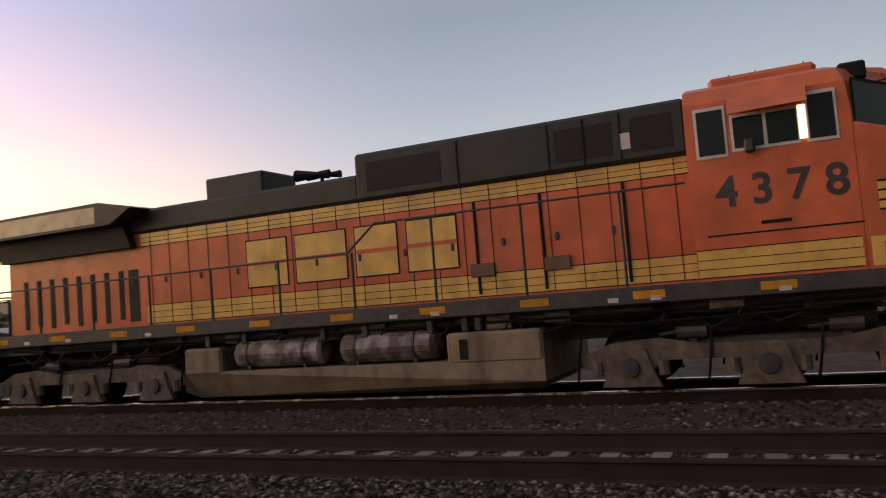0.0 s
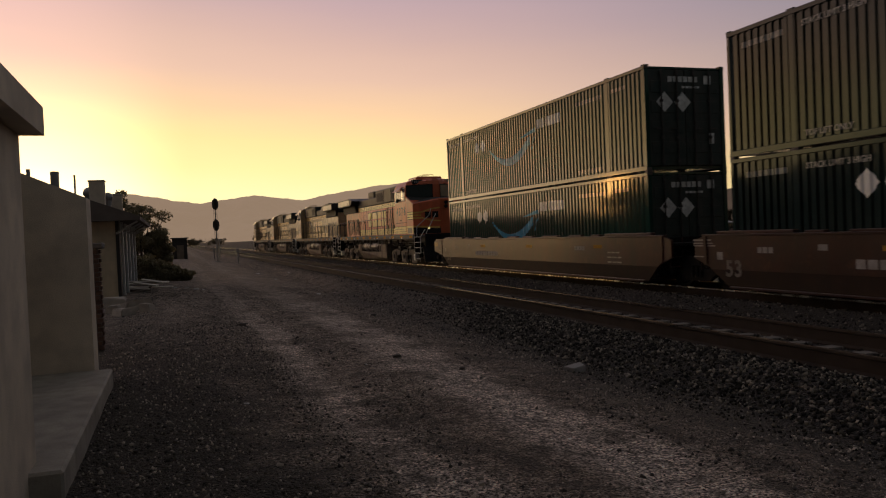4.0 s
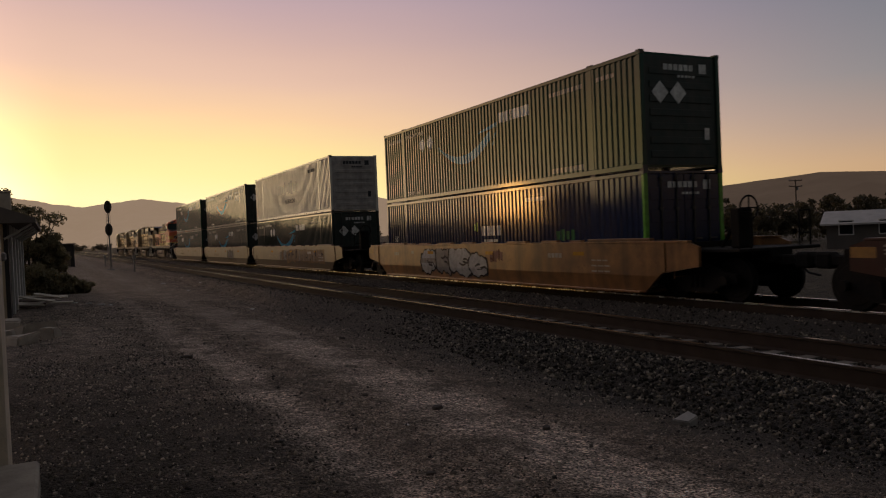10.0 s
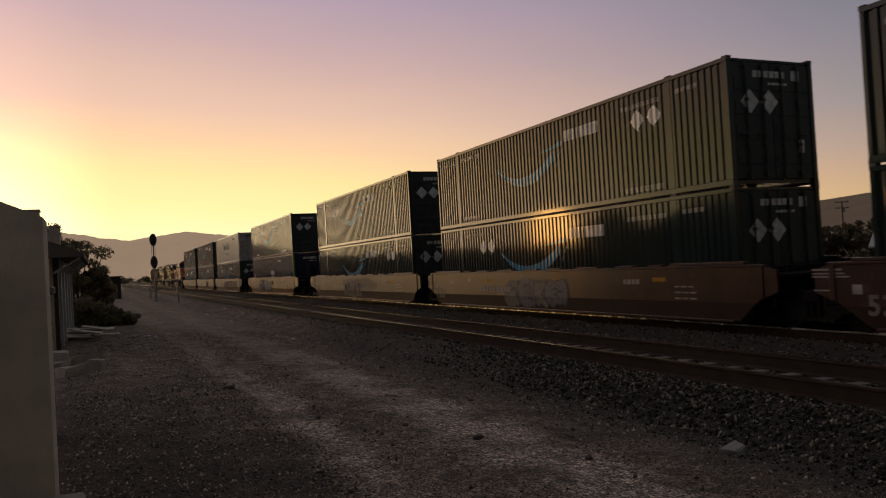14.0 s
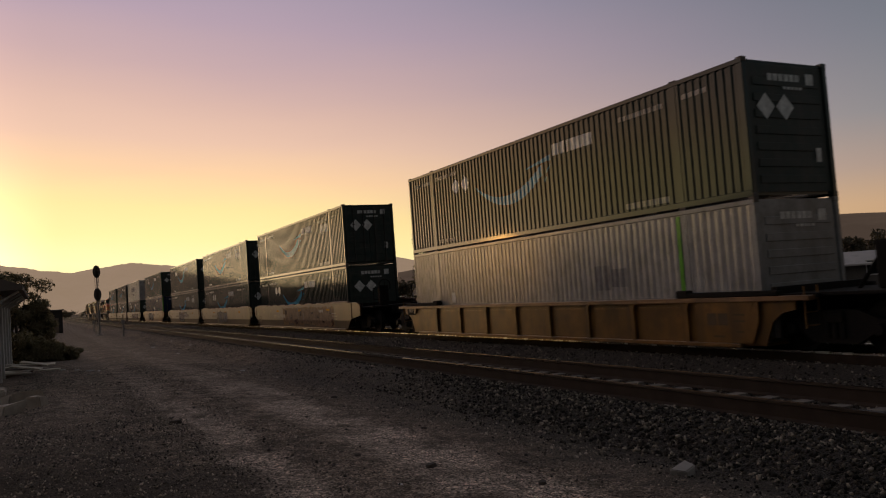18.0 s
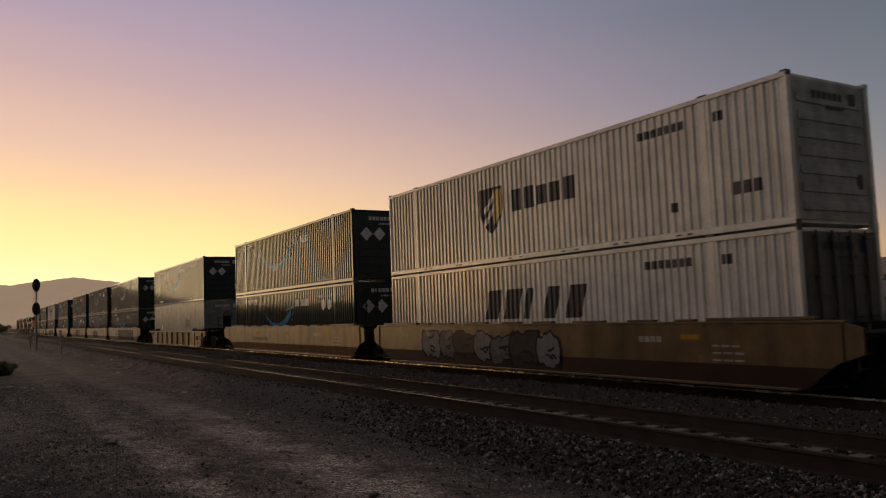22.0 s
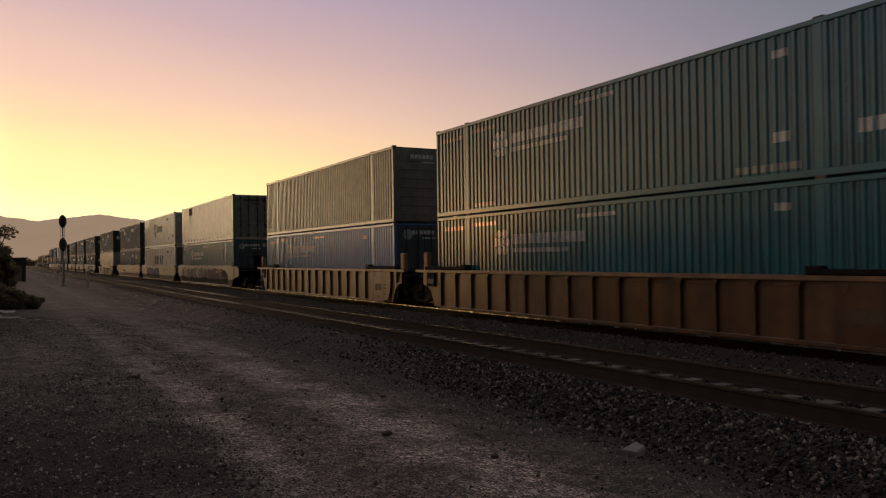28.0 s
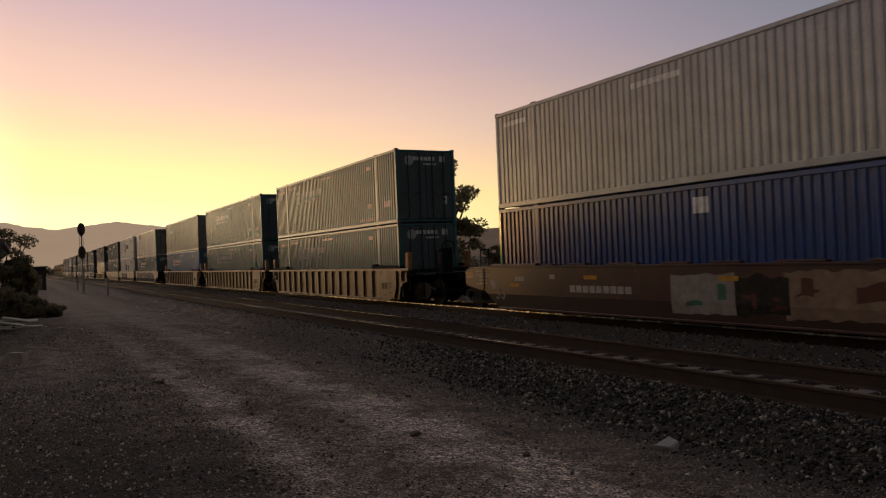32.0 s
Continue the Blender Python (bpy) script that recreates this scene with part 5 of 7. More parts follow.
        MOVERS.append((car, lead - CL / 2, 0, 0))


build_cars()


# ---------------------------------------------------------------- engines
ORANGE = (0.62, 0.142, 0.056)
O_PAINT = material("faded_orange_paint", ORANGE, 0.34, 0, 0.16, 1.1, 0.05, 40, 0.28, dirt=(0.10, 0.05, 0.03), dirt_amount=0.22, spec=0.35)
Y_PAINT = material("chrome_yellow_paint", (0.74, 0.45, 0.10), 0.30, 0, 0.15, 1.2, 0.05, 40, 0.25, dirt_amount=0.25)
ROOF_PAINT = material("dark_green_grey_paint", (0.030, 0.036, 0.033), 0.5, 0, 0.25, 1.2, 0.05, 40, 0.25, dirt_amount=0.25, spec=0.3)
FRAME_PAINT = material("grimy_black_frame", (0.035, 0.034, 0.032), 0.6, 0, 0.3, 2, 0.1, 40, 0.2, dirt_amount=0.4, dirt=(0.10, 0.08, 0.06))
TANK_PAINT = material("dusty_tank_paint", (0.27, 0.205, 0.14), 0.75, 0, 0.3, 1.5, 0.15, 40, 0.75, dirt=(0.09, 0.05, 0.03), dirt_amount=0.3, rust=0.3)
BOGIE = material("dusty_cast_steel", (0.15, 0.112, 0.078), 0.8, 0, 0.4, 3, 0.3, 40, 0.4, dirt=(0.03, 0.024, 0.02), dirt_amount=0.55)
PEELED = material("peeling_tank_paint", (0.10, 0.066, 0.052), 0.5, 0, 0.4, 1.7, 0.2, 30, 0.1, dirt_amount=0.8, dirt=(0.42, 0.38, 0.34))
SCREEN = material("dark_grille", (0.012, 0.012, 0.012), 0.7, 0.2, 0.3, 8, 0.5, 160)
HANDRAIL = material("painted_handrail", (0.05, 0.05, 0.048), 0.5, 0.2, 0.2, 3, 0.05, 40)
WHITE_RAIL = material("white_handrail", (0.55, 0.52, 0.48), 0.5, 0.0, 0.2, 3, 0.05, 40)
LAMP = glow("lamp_glow", (1.0, 0.80, 0.35), 0.7)
CAB_LIGHT = glow("lit_cab_panel", (1.0, 0.78, 0.42), 1.2)
LWR = 0.53
WINDSHIELD = material("teal_windshield_glass", (0.012, 0.034, 0.036), 0.10, 0.0, 0.1, 2, 0.0, 20, spec=0.4)
VENT = material("brown_vent_paint", (0.16, 0.085, 0.045), 0.6, 0, 0.3, 4, 0.1, 40, 0.2, dirt_amount=0.3)
STEP_EDGE = material("dull_step_edge", (0.50, 0.48, 0.44), 0.6, 0.0, 0.3, 3, 0.05, 40)


@lru_cache(maxsize=None)
def engine_bogie_meshes():
    out = []
    for s in (-1, 1):
        bm = bmesh.new()
        prism(bm, [(-2.75, 0.62), (-2.75, 0.42), (-2.3, 0.36), (-1.7, 0.36), (-1.45, 0.52), (-0.6, 0.52), (-0.35, 0.34), (0.35, 0.34), (0.6, 0.52), (1.45, 0.52), (1.7, 0.36),
                   (2.3, 0.36), (2.75, 0.42), (2.75, 0.62), (2.3, 0.80), (1.55, 0.86), (0.9, 0.74), (-0.9, 0.74), (-1.55, 0.86), (-2.3, 0.80)], s * 1.12, s * 1.26)
        for y in (-2.0, 0, 2.0):
            prism(bm, [(y - 0.34, 0.40), (y - 0.46, 0.13), (y + 0.46, 0.13), (y + 0.34, 0.40), (y + 0.25, 0.70), (y - 0.25, 0.70)], s * 1.2, s * 1.33)
        for y in (-2.52, -1.5, -0.48, 0.48, 1.5, 2.52):
            tube(bm, (s * 1.24, y, 0.30), (s * 1.24, y, 0.52), 0.09, 8)
        tube(bm, (s * 1.26, -1.0, 0.60), (s * 1.275, -1.0, 0.60), 0.07, 10)
        tube(bm, (s * 1.26, 1.0, 0.60), (s * 1.275, 1.0, 0.60), 0.07, 10)
        out.append(finish("bogie_frame", bm))
    caps = []
    for s in (-1, 1):
        bm = bmesh.new()
        tube(bm, (s * 1.33, 0, 0), (s * 1.38, 0, 0), 0.155, 14, 0.14)
        tube(bm, (s * 1.38, 0, 0), (s * 1.395, 0, 0), 0.085, 12)
        caps.append(finish("axle_cap", bm))
    bm = bmesh.new()
    box(bm, -1.1, 1.1, -2.3, 2.3, 0.62, 0.82, 0.03)
    return out, caps, finish("bogie", bm)


@lru_cache(maxsize=None)
def engine_wheels():
    bm = bmesh.new()
    tube(bm, (-1.2, 0, 0), (1.2, 0, 0), 0.1, 8)
    for s in (-1, 1):
        tube(bm, (s * 0.68, 0, 0), (s * 0.72, 0, 0), LWR + 0.028, 24)
        tube(bm, (s * 0.72, 0, 0), (s * 0.83, 0, 0), LWR, 24)
        tube(bm, (s * 0.83, 0, 0), (s * 0.845, 0, 0), LWR * 0.8, 24, LWR * 0.76)
        tube(bm, (s * 0.83, 0, 0), (s * 0.92, 0, 0), 0.16, 10)
    return finish("wheelset", bm)


def engine_bogie(root, y):
    frames, caps, mid = engine_bogie_meshes()
    b = mesh_part("bogie", mid, FRAME_PAINT, root, pose(0, y, 0))
    for me in frames:
        mesh_part("bogie_frame", me, BOGIE, b)
    for s in (-1, 1):
        for dy in (-1.05, 1.05):
            bm = bmesh.new()
            tube(bm, (s * 1.16, dy - 0.22, 0.93), (s * 1.16, dy + 0.22, 0.93), 0.12, 10)
            tube(bm, (s * 1.16, dy + 0.22, 0.93), (s * 1.16, dy + 0.5, 0.90), 0.03, 6)
            box(bm, s * 1.05, s * 1.2, dy - 0.06, dy + 0.06, 0.74, 1.0)
            part("brake_cylinder", bm, FRAME_PAINT, b).matrix_basis = pose(0, 0, 0)
        bm = bmesh.new()
        for dy in (-2.75, -0.75, 0.75, 2.75):
            pipe(bm, [(s * 1.24, dy, 0.95), (s * 1.30, dy + 0.05, 0.55), (s * 1.22, dy + 0.12, 0.16)], 0.022)
        pipe(bm, [(s * 1.20, -2.6, 1.02), (s * 1.22, -1.2, 1.05), (s * 1.20, 0.3, 0.98), (s * 1.22, 1.4, 1.06), (s * 1.20, 2.6, 1.0)], 0.03)
        part("sand_hose", bm, TRUCK_MAT, b)
    for dy in (-2.0, 0, 2.0):
        w = mesh_part("wheelset", engine_wheels(), TRUCK_MAT, b, pose(0, dy, LWR))
        SPINNERS.append((w, pose(0, dy, LWR), LWR))
        for me in caps:
            mesh_part("axle_cap", me, FRAME_PAINT, b, pose(0, dy, 0.42))


def flat_plate(root, name, mat, y0, y1, z0, z1, x, thick=0.012, label="", bevel=0.0):
    """A thin raised plate on both sides of the engine."""
    for s in (-1, 1):
        bm = bmesh.new()
        box(bm, s * x, s * (x + thick), y0, y1, z0, z1, bevel)
        part(name, bm, mat, root, label)


def banded(root, y0, y1, z0, z1, x):
    """A yellow band with thin black pinstripes."""
    for s in (-1, 1):
        bm = bmesh.new()
        box(bm, s * x, s * (x + 0.006), y0, y1, z0, z1)
        b = part("yellow_band", bm, Y_PAINT, root)
        bm = bmesh.new()
        for f in (0.0, 0.3, 0.62, 0.97):
            z = z0 + (z1 - z0) * f
            box(bm, s * (x + 0.006), s * (x + 0.009), y0, y1, z, z + (0.011 if 0 < f < 0.9 else 0.016))
        part("pinstripe", bm, BLACK, b)


def engine(label, number=None, orange=O_PAINT, roof=ROOF_PAINT, yellow=Y_PAINT):
    """A six-axle diesel engine, cab towards -y, origin under its middle."""
    root = tagged(new("diesel_locomotive"), label, "locomotive", "engines pulling the train")
    # frame, pilot and couplers
    for s in (-1, 1):
        bm = bmesh.new()
        box(bm, s * 1.2, s * 1.5, -9.62, 9.6, 1.40, 1.67, 0.02)
        part("side_sill", bm, FRAME_PAINT, root)
        for i in range(11):
            bm = bmesh.new()
            y = -9.3 + i * 1.82
            box(bm, s * 1.50, s * 1.508, y, y + 0.48, 1.48, 1.60)
            part("reflector_strip", bm, decal((0.62, 0.28, 0.02)), root, "orange-yellow reflective strip")
    bm = bmesh.new()
    box(bm, -1.2, 1.2, -10.62, 10.62, 1.2, 1.62, 0.02)
    box(bm, -0.5, 0.5, -8.5, 8.5, 0.85, 1.2)
    part("underframe", bm, FRAME_PAINT, root)
    for sy in (-1, 1):
        bm = bmesh.new()
        box(bm, -1.2, 1.2, sy * 10.62, sy * 10.70, 0.9, 1.66, 0.02)
        prism(bm, [(sy * 10.70, 1.0), (sy * 10.95, 0.22), (sy * 10.86, 0.2), (sy * 10.6, 1.0)], -1.35, 1.35)
        part("pilot", bm, BLACK, root)
        coupler(root, sy * 11.15, sy)
        for s in (-1, 1):
            bm = bmesh.new()
            box(bm, s * 1.0, s * 1.48, sy * 9.66, sy * 9.70, 0.36, 1.6)
            st = part("step_back", bm, BLACK, root)
            for i in range(5):
                z = 0.38 + i * 0.28
                bm = bmesh.new()
                box(bm, s * 0.98, s * 1.48, sy * 9.74, sy * 10.62, z, z + 0.03)
                part("step", bm, FRAME_PAINT, st)
                bm = bmesh.new()
                box(bm, s * 1.48, s * 1.495, sy * 9.76, sy * 10.64, z - 0.005, z + 0.035)
                part("step_edge", bm, STEP_EDGE, st, "dull white step edge")
            bm = bmesh.new()
            pipe(bm, [(s * 1.47, sy * 9.68, 0.6), (s * 1.47, sy * 9.68, 1.7)], 0.022)
            pipe(bm, [(s * 1.47, sy * 10.68, 0.7), (s * 1.47, sy * 10.68, 1.5), (s * 1.2, sy * 10.68, 1.9)], 0.022)
            part("step_handrail", bm, WHITE_RAIL, root)
            bm = bmesh.new()
            box(bm, s * 1.2, s * 1.5, sy * 9.45, sy * 9.72, 0.28, 0.62, 0.03)
            part("sand_box", bm, WHITE_RAIL, root)
    # fuel tank with air reservoirs
    bm = bmesh.new()
    prism(bm, [(-3.66, 0.66), (-3.66, 0.28), (-3.5, 0.13), (3.7, 0.13), (3.84, 0.28), (3.84, 0.66)], -1.42, 1.42)
    for v in bm.verts:
        if v.co.z < 0.2:
            v.co.x *= 0.78
    tank = part("fuel_tank", bm, TANK_PAINT, root, "dust-caked fuel tank")
    for y0, y1 in ((-3.66, -1.95), (2.9, 3.84)):
        bm = bmesh.new()
        box(bm, -1.44, 1.44, y0, y1, 0.6, 1.13, 0.05)
        part("tank_block", bm, TANK_PAINT, tank)
    bm = bmesh.new()
    box(bm, -0.9, 0.9, -1.95, 2.9, 0.6, 1.2)
    part("tank_top", bm, FRAME_PAINT, tank)
    for s in (-1, 1):
        for y0, y1 in ((0.67, 2.55), (-1.64, 0.14)):
            bm = bmesh.new()
            tube(bm, (s * 1.18, y0, 0.96), (s * 1.18, y1, 0.96), 0.27, 18)
            tube(bm, (s * 1.18, y0 - 0.06, 0.96), (s * 1.18, y0, 0.96), 0.2, 18, 0.27)
            tube(bm, (s * 1.18, y1, 0.96), (s * 1.18, y1 + 0.06, 0.96), 0.27, 18, 0.2)
            a = part("air_reservoir", bm, PEELED, root, "cylindrical air tank with peeling paint", False)
            for y in (y0 + 0.3, y1 - 0.3):
                bm = bmesh.new()
                tube(bm, (s * 1.18, y, 0.96), (s * 1.18, y + 0.05, 0.96), 0.285, 18)
                box(bm, s * 1.3, s * 1.36, y, y + 0.06, 0.62, 0.74)
                part("strap", bm, STEEL, a)
        bm = bmesh.new()
        box(bm, s * 1.445, s * 1.455, -2.35, -2.2, 0.68, 1.02)
        part("sight_gauge", bm, BLACK, tank)
    for y in (-7.0, 6.75):
        engine_bogie(root, y)
    # long hood
    bm = bmesh.new()
    box(bm, -0.95, 0.95, -6.2, 9.5, 1.62, 3.66, 0.02)
    hood = part("long_hood", bm, orange, root)
    bm = bmesh.new()
    box(bm, -0.97, 0.97, -0.2, 9.4, 3.655, 4.17, 0.06)
    part("hood_roof", bm, roof, hood)
    bm = bmesh.new()
    box(bm, -1.08, 1.08, -6.15, -0.2, 3.655, 4.53, 0.05)
    part("equipment_cover", bm, roof, hood)
    for y0, y1 in ((-1.95, -0.45), (-5.0, -4.05), (-5.95, -5.3)):
        flat_plate(hood, "air_grille", SCREEN, y0, y1, 3.8, 4.34, 1.08, 0.01)
    for y in (-4.55, -3.95, -5.15, -2.3):
        bm = bmesh.new()
        box(bm, -1.1, -1.085, y, y + 0.03, 3.7, 4.45)
        part("seam", bm, BLACK, hood)
    banded(hood, -6.1, 5.2, 1.70, 2.10, 0.95)
    banded(hood, -6.1, 5.3, 3.36, 3.65, 0.95)
    for i in range(22):
        y = -5.9 + i * 0.52
        for s in (-1, 1):
            bm = bmesh.new()
            box(bm, s * 0.957, s * 0.964, y, y + 0.011, 1.72, 3.64)
            part("door_seam", bm, BLACK, hood)
    for y in (-5.1, -3.7, -2.5):
        bm = bmesh.new()
        box(bm, -0.985, -0.95, y, y + 0.05, 1.75, 3.36, 0.01)
        part("door_post", bm, BLACK, hood)
    for i in range(12):
        y = -4.9 + i * 0.95
        bm = bmesh.new()
        for s in (-1, 1):
            box(bm, s * 0.96, s * 0.985, y, y + 0.06, 2.55, 2.68, 0.008)
        part("door_latch", bm, STEEL, hood)
    for y in (-2.56, -3.90):
        flat_plate(hood, "vent_louvre", VENT, y - 0.22, y + 0.22, 2.05, 2.28, 0.965, 0.05, "", 0.01)
    bm = bmesh.new()
    box(bm, -1.10, -1.09, -5.29, -5.13, 3.86, 4.12, 0.004)
    part("white_marker", bm, WHITE_RAIL, hood)
    for y in (8.2, 6.9, 4.6, -1.1, -1.9, -4.95, -5.6, -7.4):
        flat_plate(root, "sill_marker", WHITE_RAIL, y, y + 0.16, 1.45, 1.52, 1.50, 0.008)
    for y in (-2.6, -2.35, -1.7, -0.4, 0.5, 2.3, 3.2):
        bm = bmesh.new()
        box(bm, -1.38, -1.28, y, y + 0.12, 1.14, 1.38, 0.02)
        part("valve_box", bm, FRAME_PAINT, root)
    # exhaust stack box and horn
    bm = bmesh.new()
    box(bm, -0.6, 0.6, 2.25, 3.75, 4.05, 4.66, 0.04)
    part("exhaust_box", bm, roof, hood)
    bm = bmesh.new()
    for dy, dx in ((0, -0.12), (0.12, 0.05), (-0.1, 0.15)):
        tube(bm, (dx, 1.2 + dy, 4.48), (dx, 1.75 + dy, 4.52), 0.035, 8, 0.11)
        tube(bm, (dx, 1.2 + dy, 4.48), (dx, 0.95 + dy, 4.46), 0.05, 8, 0.08)
    tube(bm, (0, 1.2, 4.05), (0, 1.2, 4.46), 0.04, 6)
    part("horn", bm, BLACK, hood)
    # radiator section with overhanging wings
    bm = bmesh.new()
    prism(bm, [(5.0, 4.16), (5.6, 3.86), (9.75, 3.86), (9.75, 4.34), (5.9, 4.36)], -1.5, 1.5)
    rad = part("radiator_wing", bm, roof, root)
    bm = bmesh.new()
    for s in (-1, 1):
        prism(bm, [(5.4, 3.36), (9.5, 3.36), (9.6, 3.86), (5.6, 3.86)], s * 0.95, s * 1.15)
    part("radiator_screen", bm, SCREEN, rad)
    flat_plate(rad, "wing_panel", material("bare_faded_panel", (0.34, 0.30, 0.235), 0.3, 0, 0.2, 1.5, 0.05, 40, 0.3, dirt_amount=0.3), 6.0, 9.7, 3.92, 4.28, 1.5, 0.01)
    for i in range(9):
        y = 5.42 + i * 0.43
        flat_plate(hood, "louvre_slot", SCREEN, y, y + (0.14 if i else 0.28), 1.78 + 0.06 * (i % 2), 2.9, 0.95, 0.012)
    # cab and nose
    bm = bmesh.new()
    plan = [(1.5, -6.17), (1.5, -8.38), (0.22, -9.22), (-0.22, -9.22), (-1.5, -8.38), (-1.5, -6.17)]
    levels = [(1.66, 1.0, 0.0), (3.9, 1.0, 0.0), (4.30, 0.975, 0.04), (4.52, 0.88, 0.12), (4.67, 0.55, 0.25)]
    rings = [[bm.verts.new((x * f, y if y > -7 else y + d, z)) for x, y in plan] for z, f, d in levels]
    for a, b in zip(rings, rings[1:]):
        for i in range(6):
            bm.faces.new((a[i], a[(i + 1) % 6], b[(i + 1) % 6], b[i]))
    bm.faces.new(rings[0][::-1])
    bm.faces.new(rings[-1])
    cab = part("cab", bm, orange, root, "faded orange crew cab")
    bm = bmesh.new()
    box(bm, -0.75, 0.75, -8.05, -6.5, 4.60, 4.82, 0.06)
    for y in (-7.9, -7.2, -6.8):
        pipe(bm, [(-0.3, y, 4.8), (-0.3, y, 4.93), (0.3, y, 4.93), (0.3, y, 4.8)], 0.012)
    part("roof_unit", bm, orange, cab)
    bm = bmesh.new()
    low = [(1.49, -8.38), (1.49, -9.63), (0.32, -10.66), (-0.32, -10.66), (-1.49, -9.63), (-1.49, -8.38)]
    tops = (3.72, 3.31, 3.50, 3.50, 3.31, 3.72)
    r0 = [bm.verts.new((x, y, 1.66)) for x, y in low]
    r1 = [bm.verts.new((x, y, z - 0.05)) for (x, y), z in zip(low, tops)]
    r2 = [bm.verts.new((x * 0.975, y + (0.04 if y < -9 else 0), z)) for (x, y), z in zip(low, tops)]
    for p, q in ((r0, r1), (r1, r2)):
        for i in range(6):
            bm.faces.new((p[i], p[(i + 1) % 6], q[(i + 1) % 6], q[i]))
    mid = [bm.verts.new((x, -9.1, 3.62)) for x in (0.3, -0.3)]
    bm.faces.new((r2[0], r2[1], r2[2], mid[0]))
    bm.faces.new((mid[0], r2[2], r2[3], mid[1]))
    bm.faces.new((mid[1], r2[3], r2[4], r2[5]))
    bm.faces.new((r2[5], r2[0], mid[0], mid[1]))
    bm.faces.new(r0[::-1])
    nose = part("nose", bm, orange, root)
    bm = bmesh.new()
    up = 0.008
    d = [bm.verts.new((x * 0.96, y + (0.07 if y < -9 else 0), z + up)) for (x, y), z in zip(low, tops)] + [bm.verts.new((x, -9.1, 3.62 + up)) for x in (0.3, -0.3)]
    for f in ((0, 1, 2, 6), (6, 2, 3, 7), (7, 3, 4, 5), (5, 0, 6, 7)):
        bm.faces.new([d[i] for i in f])
    part("anti_glare_deck", bm, roof, nose, "dark anti-glare paint on the nose top")

    def facet(name, mat, s, t0, t1, z0, z1, off, parent, lift=0.0, label=""):
        """A plate on the slanting front of the nose, t from its outer edge to the middle."""
        ax, ay, bx, by = 1.49, -9.63, 0.32, -10.66
        nx, ny = 0.66, -0.75
        bm = bmesh.new()
        pts = [(t0, z0), (t1, z0 + lift), (t1, z1 + lift), (t0, z1)]
        outer = [bm.verts.new((s * (ax + (bx - ax) * t + nx * off), ay + (by - ay) * t + ny * off, z)) for t, z in pts]
        inner = [bm.verts.new((s * (ax + (bx - ax) * t + nx * (off - 0.004)), ay + (by - ay) * t + ny * (off - 0.004), z)) for t, z in pts]
        bm.faces.new(outer)
        for i in range(4):
            bm.faces.new((outer[(i + 1) % 4], outer[i], inner[i], inner[(i + 1) % 4]))
        return part(name, bm, mat, parent, label)

    for s in (-1, 1):
        bm = bmesh.new()
        box(bm, s * 1.49, s * 1.496, -8.60, -9.62, 2.44, 2.86)
        p = part("yellow_band", bm, Y_PAINT, nose)
        bm = bmesh.new()
        for f in (0, 0.3, 0.62, 0.93):
            box(bm, s * 1.496, s * 1.500, -8.60, -9.62, 2.44 + 0.42 * f, 2.47 + 0.42 * f)
        part("pinstripe", bm, BLACK, p)
        facet("dark_skirt", BLACK, s, 0.0, 1.0, 1.67, 2.02, 0.005, nose)
        facet("yellow_band", Y_PAINT, s, 0.0, 0.97, 2.03, 2.12, 0.006, nose, -0.10)
        for f in (0.02, 0.36, 0.70):
            facet("yellow_band", Y_PAINT, s, 0.0, 0.30, 2.46 + 0.42 * f, 2.55 + 0.42 * f, 0.006, nose)
        facet("emblem_edge", Y_PAINT, s, 0.26, 0.64, 2.74, 2.81, 0.012, nose, 0.18)
        facet("emblem_edge", Y_PAINT, s, 0.64, 1.0, 2.92, 2.99, 0.012, nose, 0.05)
        facet("emblem_edge", Y_PAINT, s, 0.26, 0.64, 2.51, 2.58, 0.012, nose, -0.18)
        facet("emblem_edge", Y_PAINT, s, 0.64, 1.0, 2.33, 2.40, 0.012, nose, -0.05)
        for t0 in (0.44, 0.71):
            facet("lettering_bar", BLACK, s, t0, t0 + 0.22, 2.50, 2.82, 0.012, nose)
        bm = bmesh.new()
        box(bm, s * 1.49, s * 1.497, -8.45, -9.62, 1.70, 2.10)
        part("yellow_band", bm, Y_PAINT, nose)
    bm = bmesh.new()
    box(bm, -0.3, 0.3, -10.66, -10.69, 1.7, 2.9, 0.02)
    part("nose_door", bm, orange, nose)
    for z in (3.06, 3.27):
        bm = bmesh.new()
        tube(bm, (0, -10.6, z), (0, -10.72, z), 0.095, 14)
        part("headlight", bm, BLACK, nose)
    for s in (-1, 1):
        bm = bmesh.new()
        tube(bm, (s * 1.0, -10.72, 1.95), (s * 1.0, -10.80, 1.95), 0.042, 12)
        part("ditch_light", bm, LAMP if number else BLACK, nose, "lit yellow ditch light" if number else "")
        bm = bmesh.new()
        pipe(bm, [(s * 1.38, -9.78, 1.5), (s * 1.38, -9.85, 2.05), (s * 0.85, -10.35, 2.62), (s * 0.78, -10.5, 2.95)], 0.022)
        pipe(bm, [(s * 1.10, -10.6, 1.05), (s * 1.10, -10.62, 1.75), (s * 0.6, -10.75, 2.7)], 0.022)
        part("nose_handrail", bm, WHITE_RAIL, nose)
